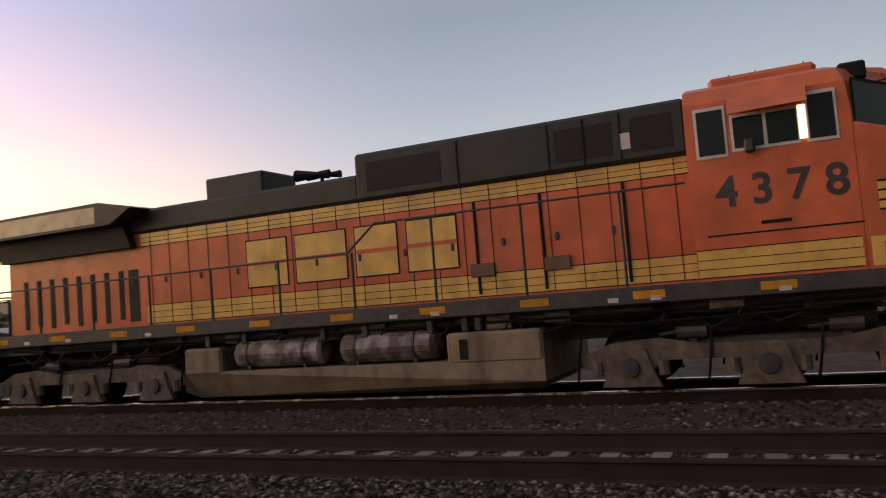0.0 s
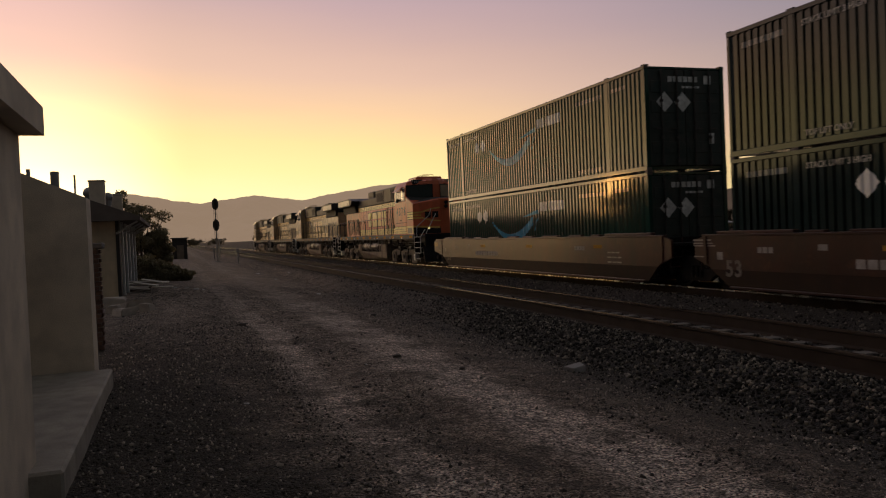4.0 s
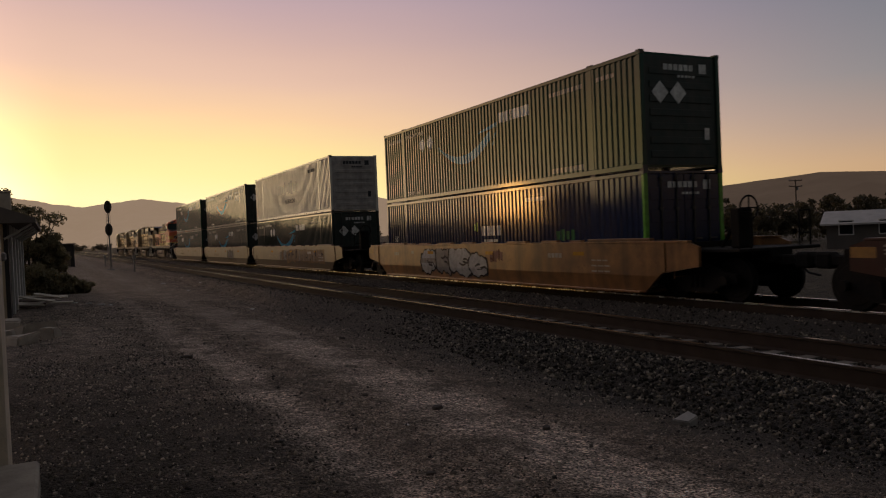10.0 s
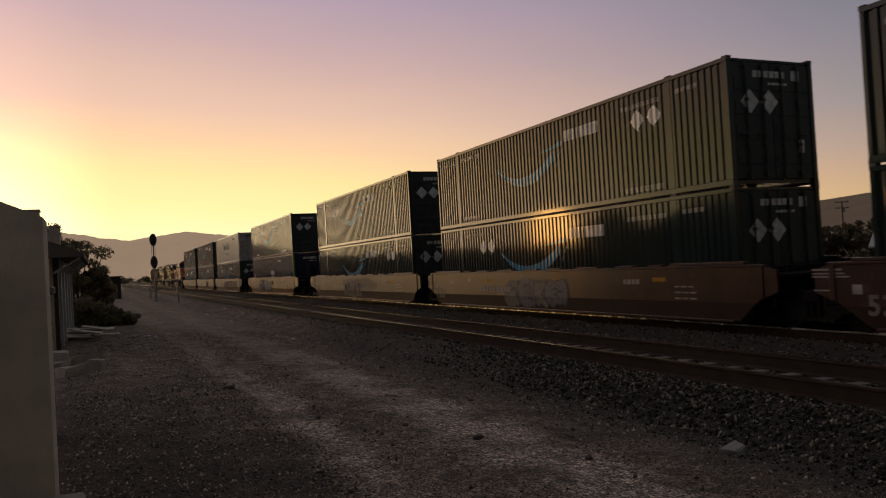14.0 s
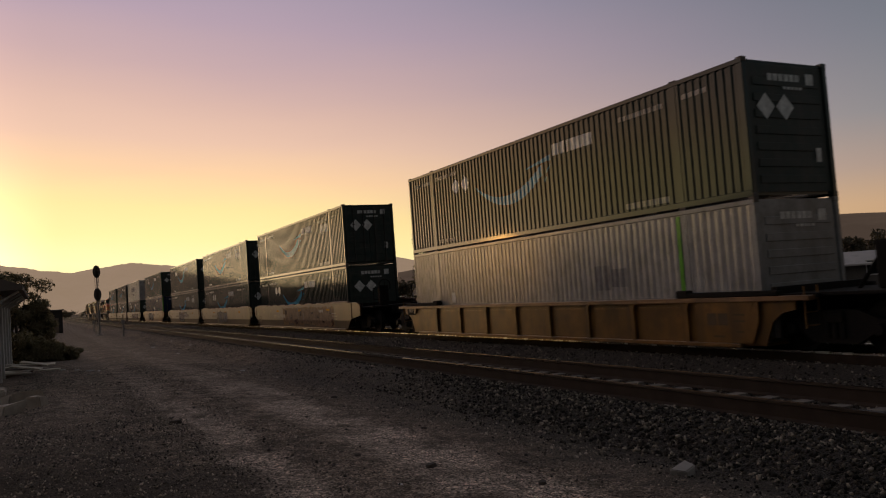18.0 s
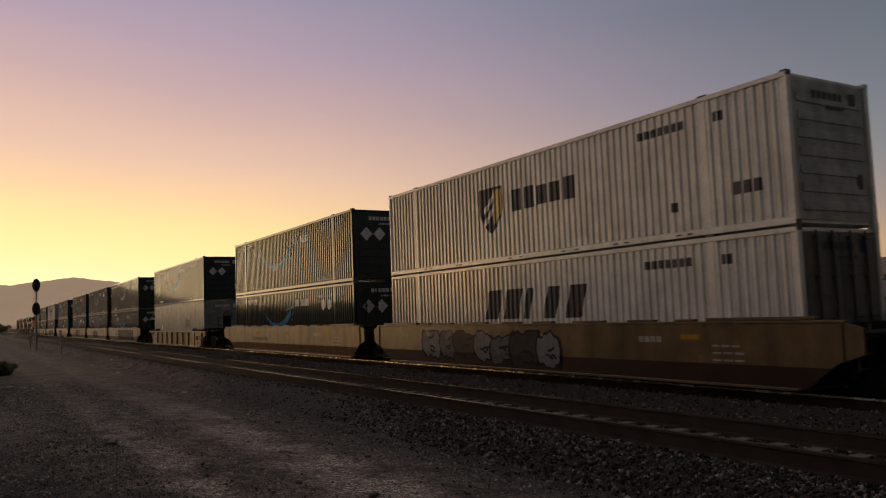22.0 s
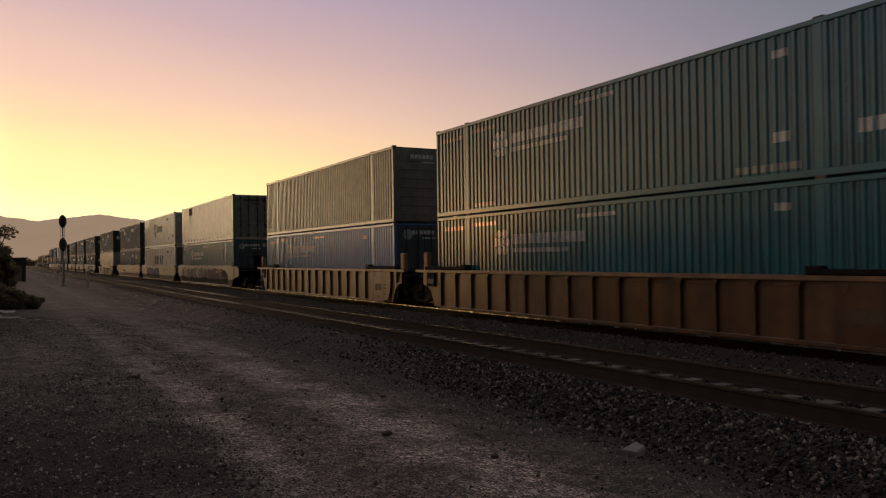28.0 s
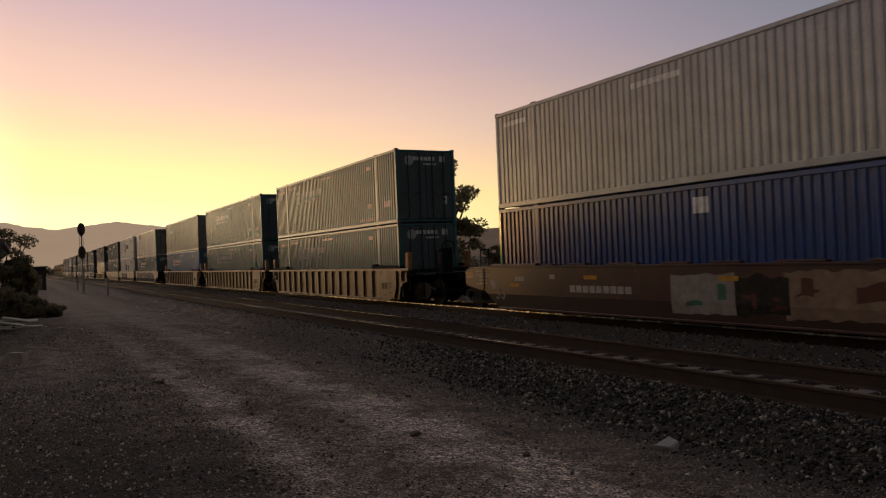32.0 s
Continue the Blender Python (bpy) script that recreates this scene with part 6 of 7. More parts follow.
    # windscreen panes on the angled and flat front
    for x0, y0, x1, y1 in ((-1.42, -8.432, -0.24, -9.207), (0.24, -9.207, 1.42, -8.432)):
        dx, dy = x1 - x0, y1 - y0
        ln = math.hypot(dx, dy)
        nx, ny = dy / ln, -dx / ln
        for grow, off, name, mat in ((0.05, 0.006, "window_frame", BLACK), (0.0, 0.012, "window_pane", WINDSHIELD)):
            bm = bmesh.new()
            ux, uy = dx / ln * grow, dy / ln * grow
            vs = [bm.verts.new(v) for v in ((x0 - ux + nx * off, y0 - uy + ny * off, 3.66 - grow), (x1 + ux + nx * off, y1 + uy + ny * off, 3.66 - grow),
                                            (x1 + ux + nx * off, y1 + uy + ny * off, 4.28 + grow), (x0 - ux + nx * off, y0 - uy + ny * off, 4.28 + grow))]
            bm.faces.new(vs)
            part(name, bm, mat, cab)
    for s in (-1, 1):
        bm = bmesh.new()
        box(bm, s * 0.55, s * 1.12, -8.30, -8.66, 4.36, 4.62, 0.03)
        nb = part("number_box", bm, BLACK, cab)
        bm = bmesh.new()
        for k in range(4):
            x = s * (0.64 + k * 0.115)
            box(bm, x, x + s * 0.075, -8.66, -8.664, 4.43, 4.56)
        part("lettering_bar", bm, FAINT_MARK, nb)
    bm = bmesh.new()
    box(bm, -0.50, 0.50, -8.50, -8.95, 4.36, 4.56, 0.05)
    part("headlight_visor", bm, orange, cab)
    bm = bmesh.new()
    for x in (-1.0, 1.0):
        pipe(bm, [(x, -8.8, 4.30), (x * 0.8, -9.05, 4.36), (x * 0.45, -9.18, 4.34)], 0.012)
    part("wiper_arm", bm, BLACK, cab)
    # side windows: rear pane, sliding pair under an awning, front pane
    for s in (-1, 1):
        for i, (y0, y1, z0, z1) in enumerate(((-6.35, -6.72, 3.50, 4.16), (-6.85, -7.25, 3.55, 4.0), (-7.30, -7.70, 3.55, 4.0), (-7.85, -8.18, 3.54, 4.16))):
            bm = bmesh.new()
            box(bm, s * 1.495, s * 1.515, y0 + 0.04, y1 - 0.04, z0 - 0.05, z1 + 0.05, 0.008)
            fr = part("window_frame", bm, WHITE_RAIL, cab)
            bm = bmesh.new()
            box(bm, s * 1.514, s * 1.52, y0, y1, z0, z1)
            part("window_pane", bm, GLASS, fr)
        if number and s < 0:
            bm = bmesh.new()
            box(bm, -1.522, -1.518, -7.72, -7.82, 3.56, 4.04)
            part("lit_pane", bm, CAB_LIGHT, cab, "narrow pane lit from inside the cab")
        bm = bmesh.new()
        prism(bm, [(-6.8, 4.18), (-6.8, 4.16), (-7.8, 4.16), (-7.8, 4.18)], s * 1.45, s * 1.48)
        vs = [bm.verts.new(v) for v in ((s * 1.48, -6.8, 4.30), (s * 1.48, -7.85, 4.34), (s * 1.80, -7.85, 4.04), (s * 1.80, -6.8, 4.02))]
        bm.faces.new(vs)
        part("awning", bm, orange, cab)
        bm = bmesh.new()
        box(bm, s * 1.52, s * 1.66, -6.98, -7.12, 3.46, 3.66, 0.03)
        part("mirror", bm, STEEL, cab)
        bm = bmesh.new()
        box(bm, s * 1.500, s * 1.506, -6.35, -8.4, 2.30, 2.325)
        box(bm, s * 1.500, s * 1.512, -7.1, -7.5, 2.42, 2.47)
        part("trim_line", bm, BLACK, cab)
    banded(cab, -6.18, -8.35, 1.70, 2.12, 1.5)
    if number:
        readable(cab, number, 0.62, -6.52, 2.73, decal((0.045, 0.03, 0.028), 0.4), -1.506, space=1.56, bold=0.014)
        bm = bmesh.new()
        box(bm, -1.505, -1.50, -8.6, -9.4, 1.72, 2.02)
        part("worn_patch", bm, decal((0.45, 0.36, 0.28)), nose)
    # large side emblem as four plain outlined slabs, each cut by a stripe
    a = 2.50
    bands = ((0.025, 0.975, 0.46, 0.54),)
    for w in (1.0, 1.18, 0.92, 1.02):
        for s in (-1, 1):
            bm = bmesh.new()
            box(bm, s * 0.958, s * 0.966, a, a - w, 2.24, 3.20, 0.003)
            o = part("lettering_outline", bm, BLACK, hood)
            bm = bmesh.new()
            box(bm, s * 0.966, s * 0.971, a - 0.025, a - w + 0.025, 2.265, 3.175)
            part("lettering_bar", bm, Y_PAINT, o)
            for u0, u1, v0, v1 in bands:
                for grow, off, mat in ((0.0, 0.971, orange),):
                    bm = bmesh.new()
                    box(bm, s * off, s * (off + 0.003), a - w * u0 + grow, a - w * u1 - grow, 2.24 + 0.96 * v0 - grow, 2.24 + 0.96 * v1 + grow)
                    part("lettering_inset", bm, mat, o)
        a -= w + 0.17
    # walkway handrail
    for s in (-1, 1):
        ys = [-5.1 + i * 1.62 for i in range(10)]
        for y in ys:
            bm = bmesh.new()
            tube(bm, (s * 1.46, y, 1.6), (s * 1.46, y, 2.68 if y > -0.5 else 3.16), 0.024, 6)
            part("handrail_post", bm, HANDRAIL, root)
        bm = bmesh.new()
        pipe(bm, [(s * 1.46, -6.1, 3.16), (s * 1.46, -0.75, 3.16), (s * 1.46, -0.15, 2.68), (s * 1.46, ys[-1], 2.68), (s * 1.2, 9.6, 2.6)], 0.02)
        part("handrail", bm, HANDRAIL, root)
    bm = bmesh.new()
    for x in (-1.1, 1.1):
        pipe(bm, [(x, 9.9, 1.6), (x, 9.9, 2.6), (x * 0.3, 9.9, 2.6)], 0.022)
    part("end_handrail", bm, HANDRAIL, root)
    # piping along the frame
    for s in (-1, 1):
        bm = bmesh.new()
        pipe(bm, [(s * 1.3, -9.0, 1.3), (s * 1.32, -4.0, 1.27), (s * 1.32, 4.0, 1.27), (s * 1.3, 9.0, 1.3)], 0.03)
        pipe(bm, [(s * 1.36, -8.0, 1.18), (s * 1.34, -5.0, 1.1), (s * 1.36, -3.8, 1.2)], 0.022)
        part("brake_pipe", bm, TRUCK_MAT, root)
        r = random.Random(31)
        for k in range(16):
            y = -9.0 + k * 1.15 + r.uniform(-0.3, 0.3)
            bm = bmesh.new()
            w, h = r.uniform(0.12, 0.5), r.uniform(0.12, 0.3)
            box(bm, s * r.uniform(0.9, 1.1), s * r.uniform(1.2, 1.36), y, y + w, 1.38 - h, 1.40, 0.02)
            part("equipment_box", bm, (TRUCK_MAT, FRAME_PAINT, BOGIE)[k % 3], root)
            bm = bmesh.new()
            pipe(bm, [(s * 1.30, y, 1.36), (s * 1.34, y + 0.1, 1.15), (s * 1.30, y + r.uniform(0.3, 0.7), r.uniform(0.95, 1.1)), (s * 1.2, y + 0.9, 1.2)], 0.02)
            part("air_hose", bm, BLACK, root)
    return root


def build_engines():
    lead = engine("faded orange diesel engine with yellow bands and number 4378", "4378")
    MOVERS.append((lead, 3.5, 0, 0))
    # pale gold body colour holds the sunset reflection and haze on these engines
    second = engine("orange and dark diesel engine painted pale as in sunset glow, cab forward", None, material("sun_bleached_orange_paint", (0.58, 0.42, 0.23), 0.22, 0, 0.14, 1.1, 0.05, 40, 0.3, dirt_amount=0.3))
    for i in range(3):
        ob = second if i == 0 else copy_thing(second, pose(0, 0, 0))
        MOVERS.append((ob, 25.75 + 22.3 * i, 0, 180))
        if i:
            for w in ob.children_recursive:
                if w.name.startswith("wheelset"):
                    SPINNERS.append((w, w.matrix_basis.copy(), LWR))


build_engines()


# ---------------------------------------------------------------- depot beside the road
ROOFING = material("weathered_roofing", (0.16, 0.13, 0.11), 0.9, 0, 0.25, 2, 0.3, 30, 0.2)
BRICK = material("dark_brick", (0.13, 0.075, 0.055), 0.9, 0, 0.3, 4, 0.4, 50, per_object=0.3)
METAL = material("galvanised_vent", (0.32, 0.31, 0.30), 0.5, 0.6, 0.2, 3, 0.1, 40)
DOOR = material("old_dark_door", (0.035, 0.03, 0.027), 0.7, 0, 0.3, 3, 0.2, 40)


def build_depot():
    root = tagged(new("depot_building"), "pale stucco depot with deep doorway and concrete porch slab", "building")
    bm = bmesh.new()
    box(bm, -0.8, -0.37, -9, 2.35, -0.1, 2.50, 0.02)
    part("wall", bm, STUCCO, root)
    bm = bmesh.new()
    prism(bm, [(-9.2, 2.50), (2.48, 2.50), (2.48, 2.70), (-9.2, 2.70)], -0.9, -0.23)
    vs = [bm.verts.new(v) for v in ((-0.23, -9.2, 2.70), (-0.23, 2.48, 2.70), (-2.2, 2.48, 3.45), (-2.2, -9.2, 3.45))]
    bm.faces.new(vs)
    vs = [bm.verts.new(v) for v in ((-0.23, 2.48, 2.70), (-0.9, 2.48, 2.70), (-2.2, 2.48, 3.45))]
    bm.faces.new(vs)
    part("cornice", bm, STUCCO, root)
    bm = bmesh.new()
    box(bm, -1.35, -1.08, 2.35, 6.5, -0.1, 2.75)
    part("recess_wall", bm, STUCCO, root)
    bm = bmesh.new()
    box(bm, -1.08, -1.03, 2.9, 4.0, 0.26, 2.3, 0.01)
    d = part("door", bm, DOOR, root, "dark weathered door in the recess")
    bm = bmesh.new()
    for y0, y1 in ((2.75, 2.9), (4.0, 4.15)):
        box(bm, -1.09, -0.98, y0, y1, 0.24, 2.4)
    box(bm, -1.09, -0.98, 2.75, 4.15, 2.3, 2.42)
    part("door_frame", bm, WOOD, d)
    bm = bmesh.new()
    tube(bm, (-1.03, 3.85, 1.2), (-0.96, 3.85, 1.2), 0.03, 8)
    part("door_knob", bm, METAL, d)
    # end wall with a raking top
    bm = bmesh.new()
    a = [bm.verts.new(v) for v in ((-0.36, 6.48, -0.1), (-0.36, 6.48, 2.29), (-2.6, 6.48, 3.3), (-2.6, 6.48, -0.1))]
    c = [bm.verts.new((v.co.x, 7.0, v.co.z)) for v in a]
    bm.faces.new(a)
    bm.faces.new(c[::-1])
    for i in range(4):
        bm.faces.new((a[(i + 1) % 4], a[i], c[i], c[(i + 1) % 4]))
    part("end_wall", bm, STUCCO, root)
    bm = bmesh.new()
    box(bm, -9, -2.2, -9, 7.0, -0.1, 3.2)
    part("rear_block", bm, STUCCO, root)
    bm = bmesh.new()
    box(bm, -9.2, -2.2, -9.2, 7.0, 3.2, 3.45)
    part("roof", bm, ROOFING, root)
    for x, y, w, z in ((-2.9, 6.0, 0.09, 3.75), (-3.2, 4.5, 0.05, 3.8)):
        bm = bmesh.new()
        tube(bm, (x, y, 3.3), (x, y, z), w, 10)
        tube(bm, (x, y, z), (x, y, z + 0.08), w * 1.5, 10)
        part("roof_vent", bm, METAL, root)
    bm = bmesh.new()
    for v in box(bm, -1.06, -0.16, 2.0, 6.46, -0.12, 0.24, 0.02):
        pass
    slab = part("porch_slab", bm, material("worn_concrete_slab", (0.38, 0.34, 0.28), 0.85, 0.0, 0.25, 2, 0.4, 45, 0.2, dirt_amount=0.3), None)
    tagged(slab, "worn pale concrete porch slab before the doorway", "porch")


build_depot()


def build_brick_post():
    root = tagged(new("brick_post"), "dark weathered brick gate post", "post")
    bm = bmesh.new()
    box(bm, -0.15, 0.15, -0.15, 0.15, -0.1, 1.62)
    part("core", bm, CONCRETE, root)
    bm = bmesh.new()
    box(bm, -0.095, 0.095, -0.045, 0.045, -0.03, 0.03, 0.006)
    me = finish("brick", bm)
    for c in range(22):
        z = 0.02 + c * 0.074
        for k in range(4):
            a = k * 90 + (90 if c % 2 else 0)
            off = 0.07 if c % 2 else -0.07
            m = pose(0, 0, z, 0, 0, k * 90) @ pose(off, -0.145, 0, random.uniform(-1, 1), 0, random.uniform(-1, 1))
            mesh_part("brick", me, BRICK, root, m)
    bm = bmesh.new()
    box(bm, -0.24, 0.24, -0.24, 0.24, 1.62, 1.72, 0.02)
    part("cap", bm, CONCRETE, root)
    root.matrix_basis = pose(-0.72, 10.2, 0.05)


build_brick_post()


def build_shed():
    """Tan building with white battens on its flank and vents on the low roof."""
    root = tagged(new("tan_building"), "tan plank building with white battens and rooftop vents", "building")
    bm = bmesh.new()
    box(bm, -8, -1.12, 23.3, 34.0, -0.1, 2.55)
    part("wall", bm, material("tan_wall", (0.76, 0.60, 0.40), 0.85, 0, 0.15, 1.5, 0.3, 50, 0.25, dirt_amount=0.15), root)
    bm = bmesh.new()
    box(bm, -1.12, -1.02, 23.25, 24.2, -0.1, 2.55)
    part("corner_board", bm, DOOR, root)
    bm = bmesh.new()
    box(bm, -1.12, -1.06, 24.2, 34.0, -0.1, 2.5)
    part("dark_siding", bm, DOOR, root, "dark weathered siding on the flank")
    for y in (24.6, 26.7, 28.8, 31.2, 33.6):
        bm = bmesh.new()
        box(bm, -1.06, -0.98, y, y + 0.36, -0.08, 2.5, 0.01)
        part("batten", bm, WHITE, root, "white-painted vertical batten")
    bm = bmesh.new()
    prism(bm, [(22.7, 2.50), (34.6, 2.50), (34.6, 2.62), (22.7, 2.62)], -8.4, -0.35)
    vs = [bm.verts.new(v) for v in ((-0.35, 22.7, 2.62), (-0.35, 34.6, 2.62), (-4.2, 34.6, 4.1), (-4.2, 22.7, 4.1))]
    bm.faces.new(vs)
    vs = [bm.verts.new(v) for v in ((-8.4, 22.7, 2.62), (-4.2, 22.7, 4.1), (-4.2, 34.6, 4.1), (-8.4, 34.6, 2.62))]
    bm.faces.new(vs)
    for y in (22.7, 34.6):
        bm.faces.new([bm.verts.new(v) for v in ((-0.35, y, 2.62), (-4.2, y, 4.1), (-8.4, y, 2.62))])
    part("roof", bm, ROOFING, root)
    for i in range(5):
        bm = bmesh.new()
        y = 23.2 + i * 2.5
        vs = [(-1.1, y, 2.1), (-0.45, y, 2.48)]
        tube(bm, vs[0], vs[1], 0.035, 6)
        part("eave_bracket", bm, WHITE, root)
    for x, y, w, z0, z1, kind in ((-1.64, 23.9, 0.23, 2.9, 3.80, 0), (-1.15, 25.5, 0.16, 2.8, 3.45, 0), (-2.9, 24.2, 0.13, 3.4, 4.18, 1), (-2.3, 24.0, 0.03, 3.3, 4.05, 1), (-3.7, 24.5, 0.06, 3.7, 4.3, 1),
                                  (-1.95, 24.6, 0.14, 3.0, 3.50, 2), (-1.4, 24.9, 0.12, 2.9, 3.36, 2)):
        bm = bmesh.new()
        if kind == 0:
            box(bm, x - w, x + w, y - w, y + w, z0, z1, 0.02)
            box(bm, x - w * 1.1, x + w * 1.1, y - w * 1.1, y + w * 1.1, z1, z1 + 0.05, 0.01)
        else:
            tube(bm, (x, y, z0), (x, y, z1), w, 12)
            if kind == 2:
                bmesh.ops.create_uvsphere(bm, u_segments=12, v_segments=8, radius=w * 1.35, matrix=Matrix.Translation((x, y, z1)))
        part("roof_vent", bm, STUCCO if kind == 0 else METAL, root)


build_shed()


# ---------------------------------------------------------------- litter and stones
def rubble_mesh(name, size, seed, sub=2):
    bm = bmesh.new()
    bmesh.ops.create_icosphere(bm, subdivisions=sub, radius=1)
    for v in bm.verts:
        k = 1 + 0.28 * noise.noise(v.co * 1.4 + Vector((seed, 0, 0))) + 0.08 * noise.noise(v.co * 4 + Vector((0, seed, 0)))
        v.co = Vector((max(-0.8, min(0.8, v.co.x * k)) * size[0], max(-0.8, min(0.8, v.co.y * k)) * size[1], max(-0.6, min(0.55, v.co.z * k)) * size[2]))
    return finish(name, bm)


def chip_mesh(name, size, seed):
    """A flat-faced broken block."""
    r = random.Random(seed)
    bm = bmesh.new()
    vs = box(bm, -size[0], size[0], -size[1], size[1], -size[2], size[2])
    for v in vs:
        v.co = Vector((v.co.x * r.uniform(0.55, 1.1), v.co.y * r.uniform(0.6, 1.15), v.co.z * r.uniform(0.5, 1.15)))
    bmesh.ops.bevel(bm, geom=bm.edges[:], offset=size[2] * 0.18, segments=2, affect="EDGES", clamp_overlap=True)
    return finish(name, bm)


def build_litter():
    rock = new("broken_stone", chip_mesh("broken_stone", (0.19, 0.10, 0.065), 21))
    rock.data.materials.append(material("pale_broken_stone", (0.36, 0.33, 0.30), 0.85, 0, 0.2, 6, 0.4, 50))
    rock.matrix_basis = pose(5.99, 6.33, ground_z(5.99, 6.33) + 0.04, 9, -7, 28)
    tagged(rock, "pale angular stone lying at the ballast edge", "stone")
    pale = material("pale_concrete_lump", (0.40, 0.34, 0.28), 0.9, 0, 0.25, 4, 0.4, 40)
    for i, (x, y, s) in enumerate(((-1.05, 19.6, (0.5, 0.3, 0.24)), (-0.35, 18.2, (0.62, 0.24, 0.22)), (-0.6, 16.9, (0.42, 0.28, 0.2)), (-0.1, 17.4, (0.28, 0.2, 0.17)), (-0.9, 17.8, (0.3, 0.22, 0.16)))):
        ob = new("concrete_lump", chip_mesh("concrete_lump", tuple(v * 0.8 for v in s), 10 + i))
        ob.data.materials.append(pale)
        ob.matrix_basis = pose(x, y, ground_z(x, y) + s[2] * 0.35, 0, 0, 20 * i)
        tagged(ob, "broken lump of old concrete on the dirt", "rubble", "rubble by the depot")
    r = random.Random(4)
    bare = material("bleached_board", (0.78, 0.70, 0.58), 0.8, 0, 0.2, 3, 0.3, 40, per_object=0.2)
    for i in range(11):
        bm = bmesh.new()
        ln = r.uniform(0.7, 1.5)
        box(bm, -ln / 2, ln / 2, -0.07, 0.07, -0.02, 0.02, 0.004)
        ob = part("loose_board", bm, bare if i % 4 else WOOD, None)
        x, y = r.uniform(-0.75, 0.0), r.uniform(26.6, 28.6)
        ob.matrix_basis = pose(x, y, ground_z(x, y) + 0.06 + 0.03 * i, r.uniform(4, 22), r.uniform(-9, 9), r.uniform(-50, 50))
        tagged(ob, "weathered loose board in a scrap heap", "board", "scrap boards")
    paper = material("white_litter", (0.70, 0.68, 0.64), 0.7, 0, 0.15, 6, 0.2, 40)
    spots = [(5.65, 47.7, 0.16), (5.6, 38.0, 0.10), (7.05, 43.5, 0.14), (5.41, 24.19, 0.13), (1.35, 27.5, 0.14), (1.0, 28.1, 0.10), (0.6, 28.4, 0.12), (1.6, 27.3, 0.09), (3.1, 7.2, 0.035), (1.25, 4.9, 0.04), (7.1, 50.5, 0.12), (4.4, 33.0, 0.07)]
    for i, (x, y, s) in enumerate(spots):
        ob = new("litter_scrap", rubble_mesh("litter_scrap", (s, s * 0.6, s * 0.3), 30 + i, 1))
        ob.data.materials.append(paper)
        ob.matrix_basis = pose(x, y, ground_z(x, y) + s * 0.12, 0, 0, 37 * i)
        tagged(ob, "small pale scrap lying on the dirt", "litter", "litter on the road")
    dark = material("dark_clod", (0.075, 0.06, 0.05), 0.95, 0, 0.3, 5, 0.3, 40)
    for i, (x, y, s) in enumerate(((1.87, 13.26, 0.12), (3.71, 7.76, 0.09), (4.3, 6.5, 0.07), (3.3, 8.9, 0.06), (4.9, 10.4, 0.06), (2.6, 5.6, 0.05), (5.2, 15.2, 0.08), (4.75, 7.5, 0.05))):
        ob = new("dirt_clod", rubble_mesh("dirt_clod", (s, s * 0.7, s * 0.5), 50 + i, 1))
        ob.data.materials.append(dark)
        ob.matrix_basis = pose(x, y, ground_z(x, y) + s * 0.2, 0, 0, 31 * i)
        tagged(ob, "dark clod of dirt on the wheel track", "clod", "clods on the road")


build_litter()


# ---------------------------------------------------------------- plants
# leaf colour raised to include the evening haze over the shrubs
LEAF = material("dusty_leaves", (0.27, 0.235, 0.155), 0.7, 0, 0.3, 3, 0.0, 40, per_island=0.45)
FAR_LEAF = material("far_leaves", (0.06, 0.056, 0.04), 0.8, 0, 0.3, 1, 0.0, 40, per_island=0.4)
BARK = material("rough_bark", (0.075, 0.055, 0.042), 0.9, 0, 0.3, 4, 0.4, 40)


def thin_leaf(mat, color, share):
    """Lets part of the light through the leaves."""
    nt = mat.node_tree
    b = nt.nodes["Principled BSDF"]
    tr, mx = nt.nodes.new("ShaderNodeBsdfTranslucent"), nt.nodes.new("ShaderNodeMixShader")
    tr.inputs["Color"].default_value = (*color, 1)
    mx.inputs[0].default_value = share
    nt.links.new(b.outputs[0], mx.inputs[1])
    nt.links.new(tr.outputs[0], mx.inputs[2])
    nt.links.new(mx.outputs[0], nt.nodes["Material Output"].inputs[0])


thin_leaf(LEAF, (0.30, 0.25, 0.12), 0.45)
thin_leaf(FAR_LEAF, (0.16, 0.13, 0.07), 0.4)


def leaf_cloud(clumps, per, size, seed, droop=0.0):
    """Small pointed leaves in clumps: rows of centre and radius."""
    rng = np.random.default_rng(seed)
    vs, fs = [], []
    for (cx, cy, cz, r) in clumps:
        d = rng.normal(size=(per, 3))
        d /= np.linalg.norm(d, axis=1)[:, None]
        p = d * (r * rng.uniform(0.25, 1.0, (per, 1)) ** 0.6) * np.array([1, 1, 0.75]) + np.array([cx, cy, cz])
        a = rng.normal(size=(per, 3))
        a[:, 2] -= droop
        a /= np.linalg.norm(a, axis=1)[:, None]
        b = np.cross(a, rng.normal(size=(per, 3)))
        b /= np.linalg.norm(b, axis=1)[:, None] + 1e-9
        s = size * rng.uniform(0.6, 1.4, (per, 1))
        k = sum(len(v) for v in vs)
        q = np.stack([p - a * s, p + b * s * 0.4, p + a * s, p - b * s * 0.4], 1).reshape(-1, 3)
        vs.append(q)
        i = k + 4 * np.arange(per)[:, None]
        fs.append(np.concatenate([i + np.array([[0, 1, 2]]), i + np.array([[0, 2, 3]])]))
    return np_mesh("crown", np.concatenate(vs), np.concatenate(fs))


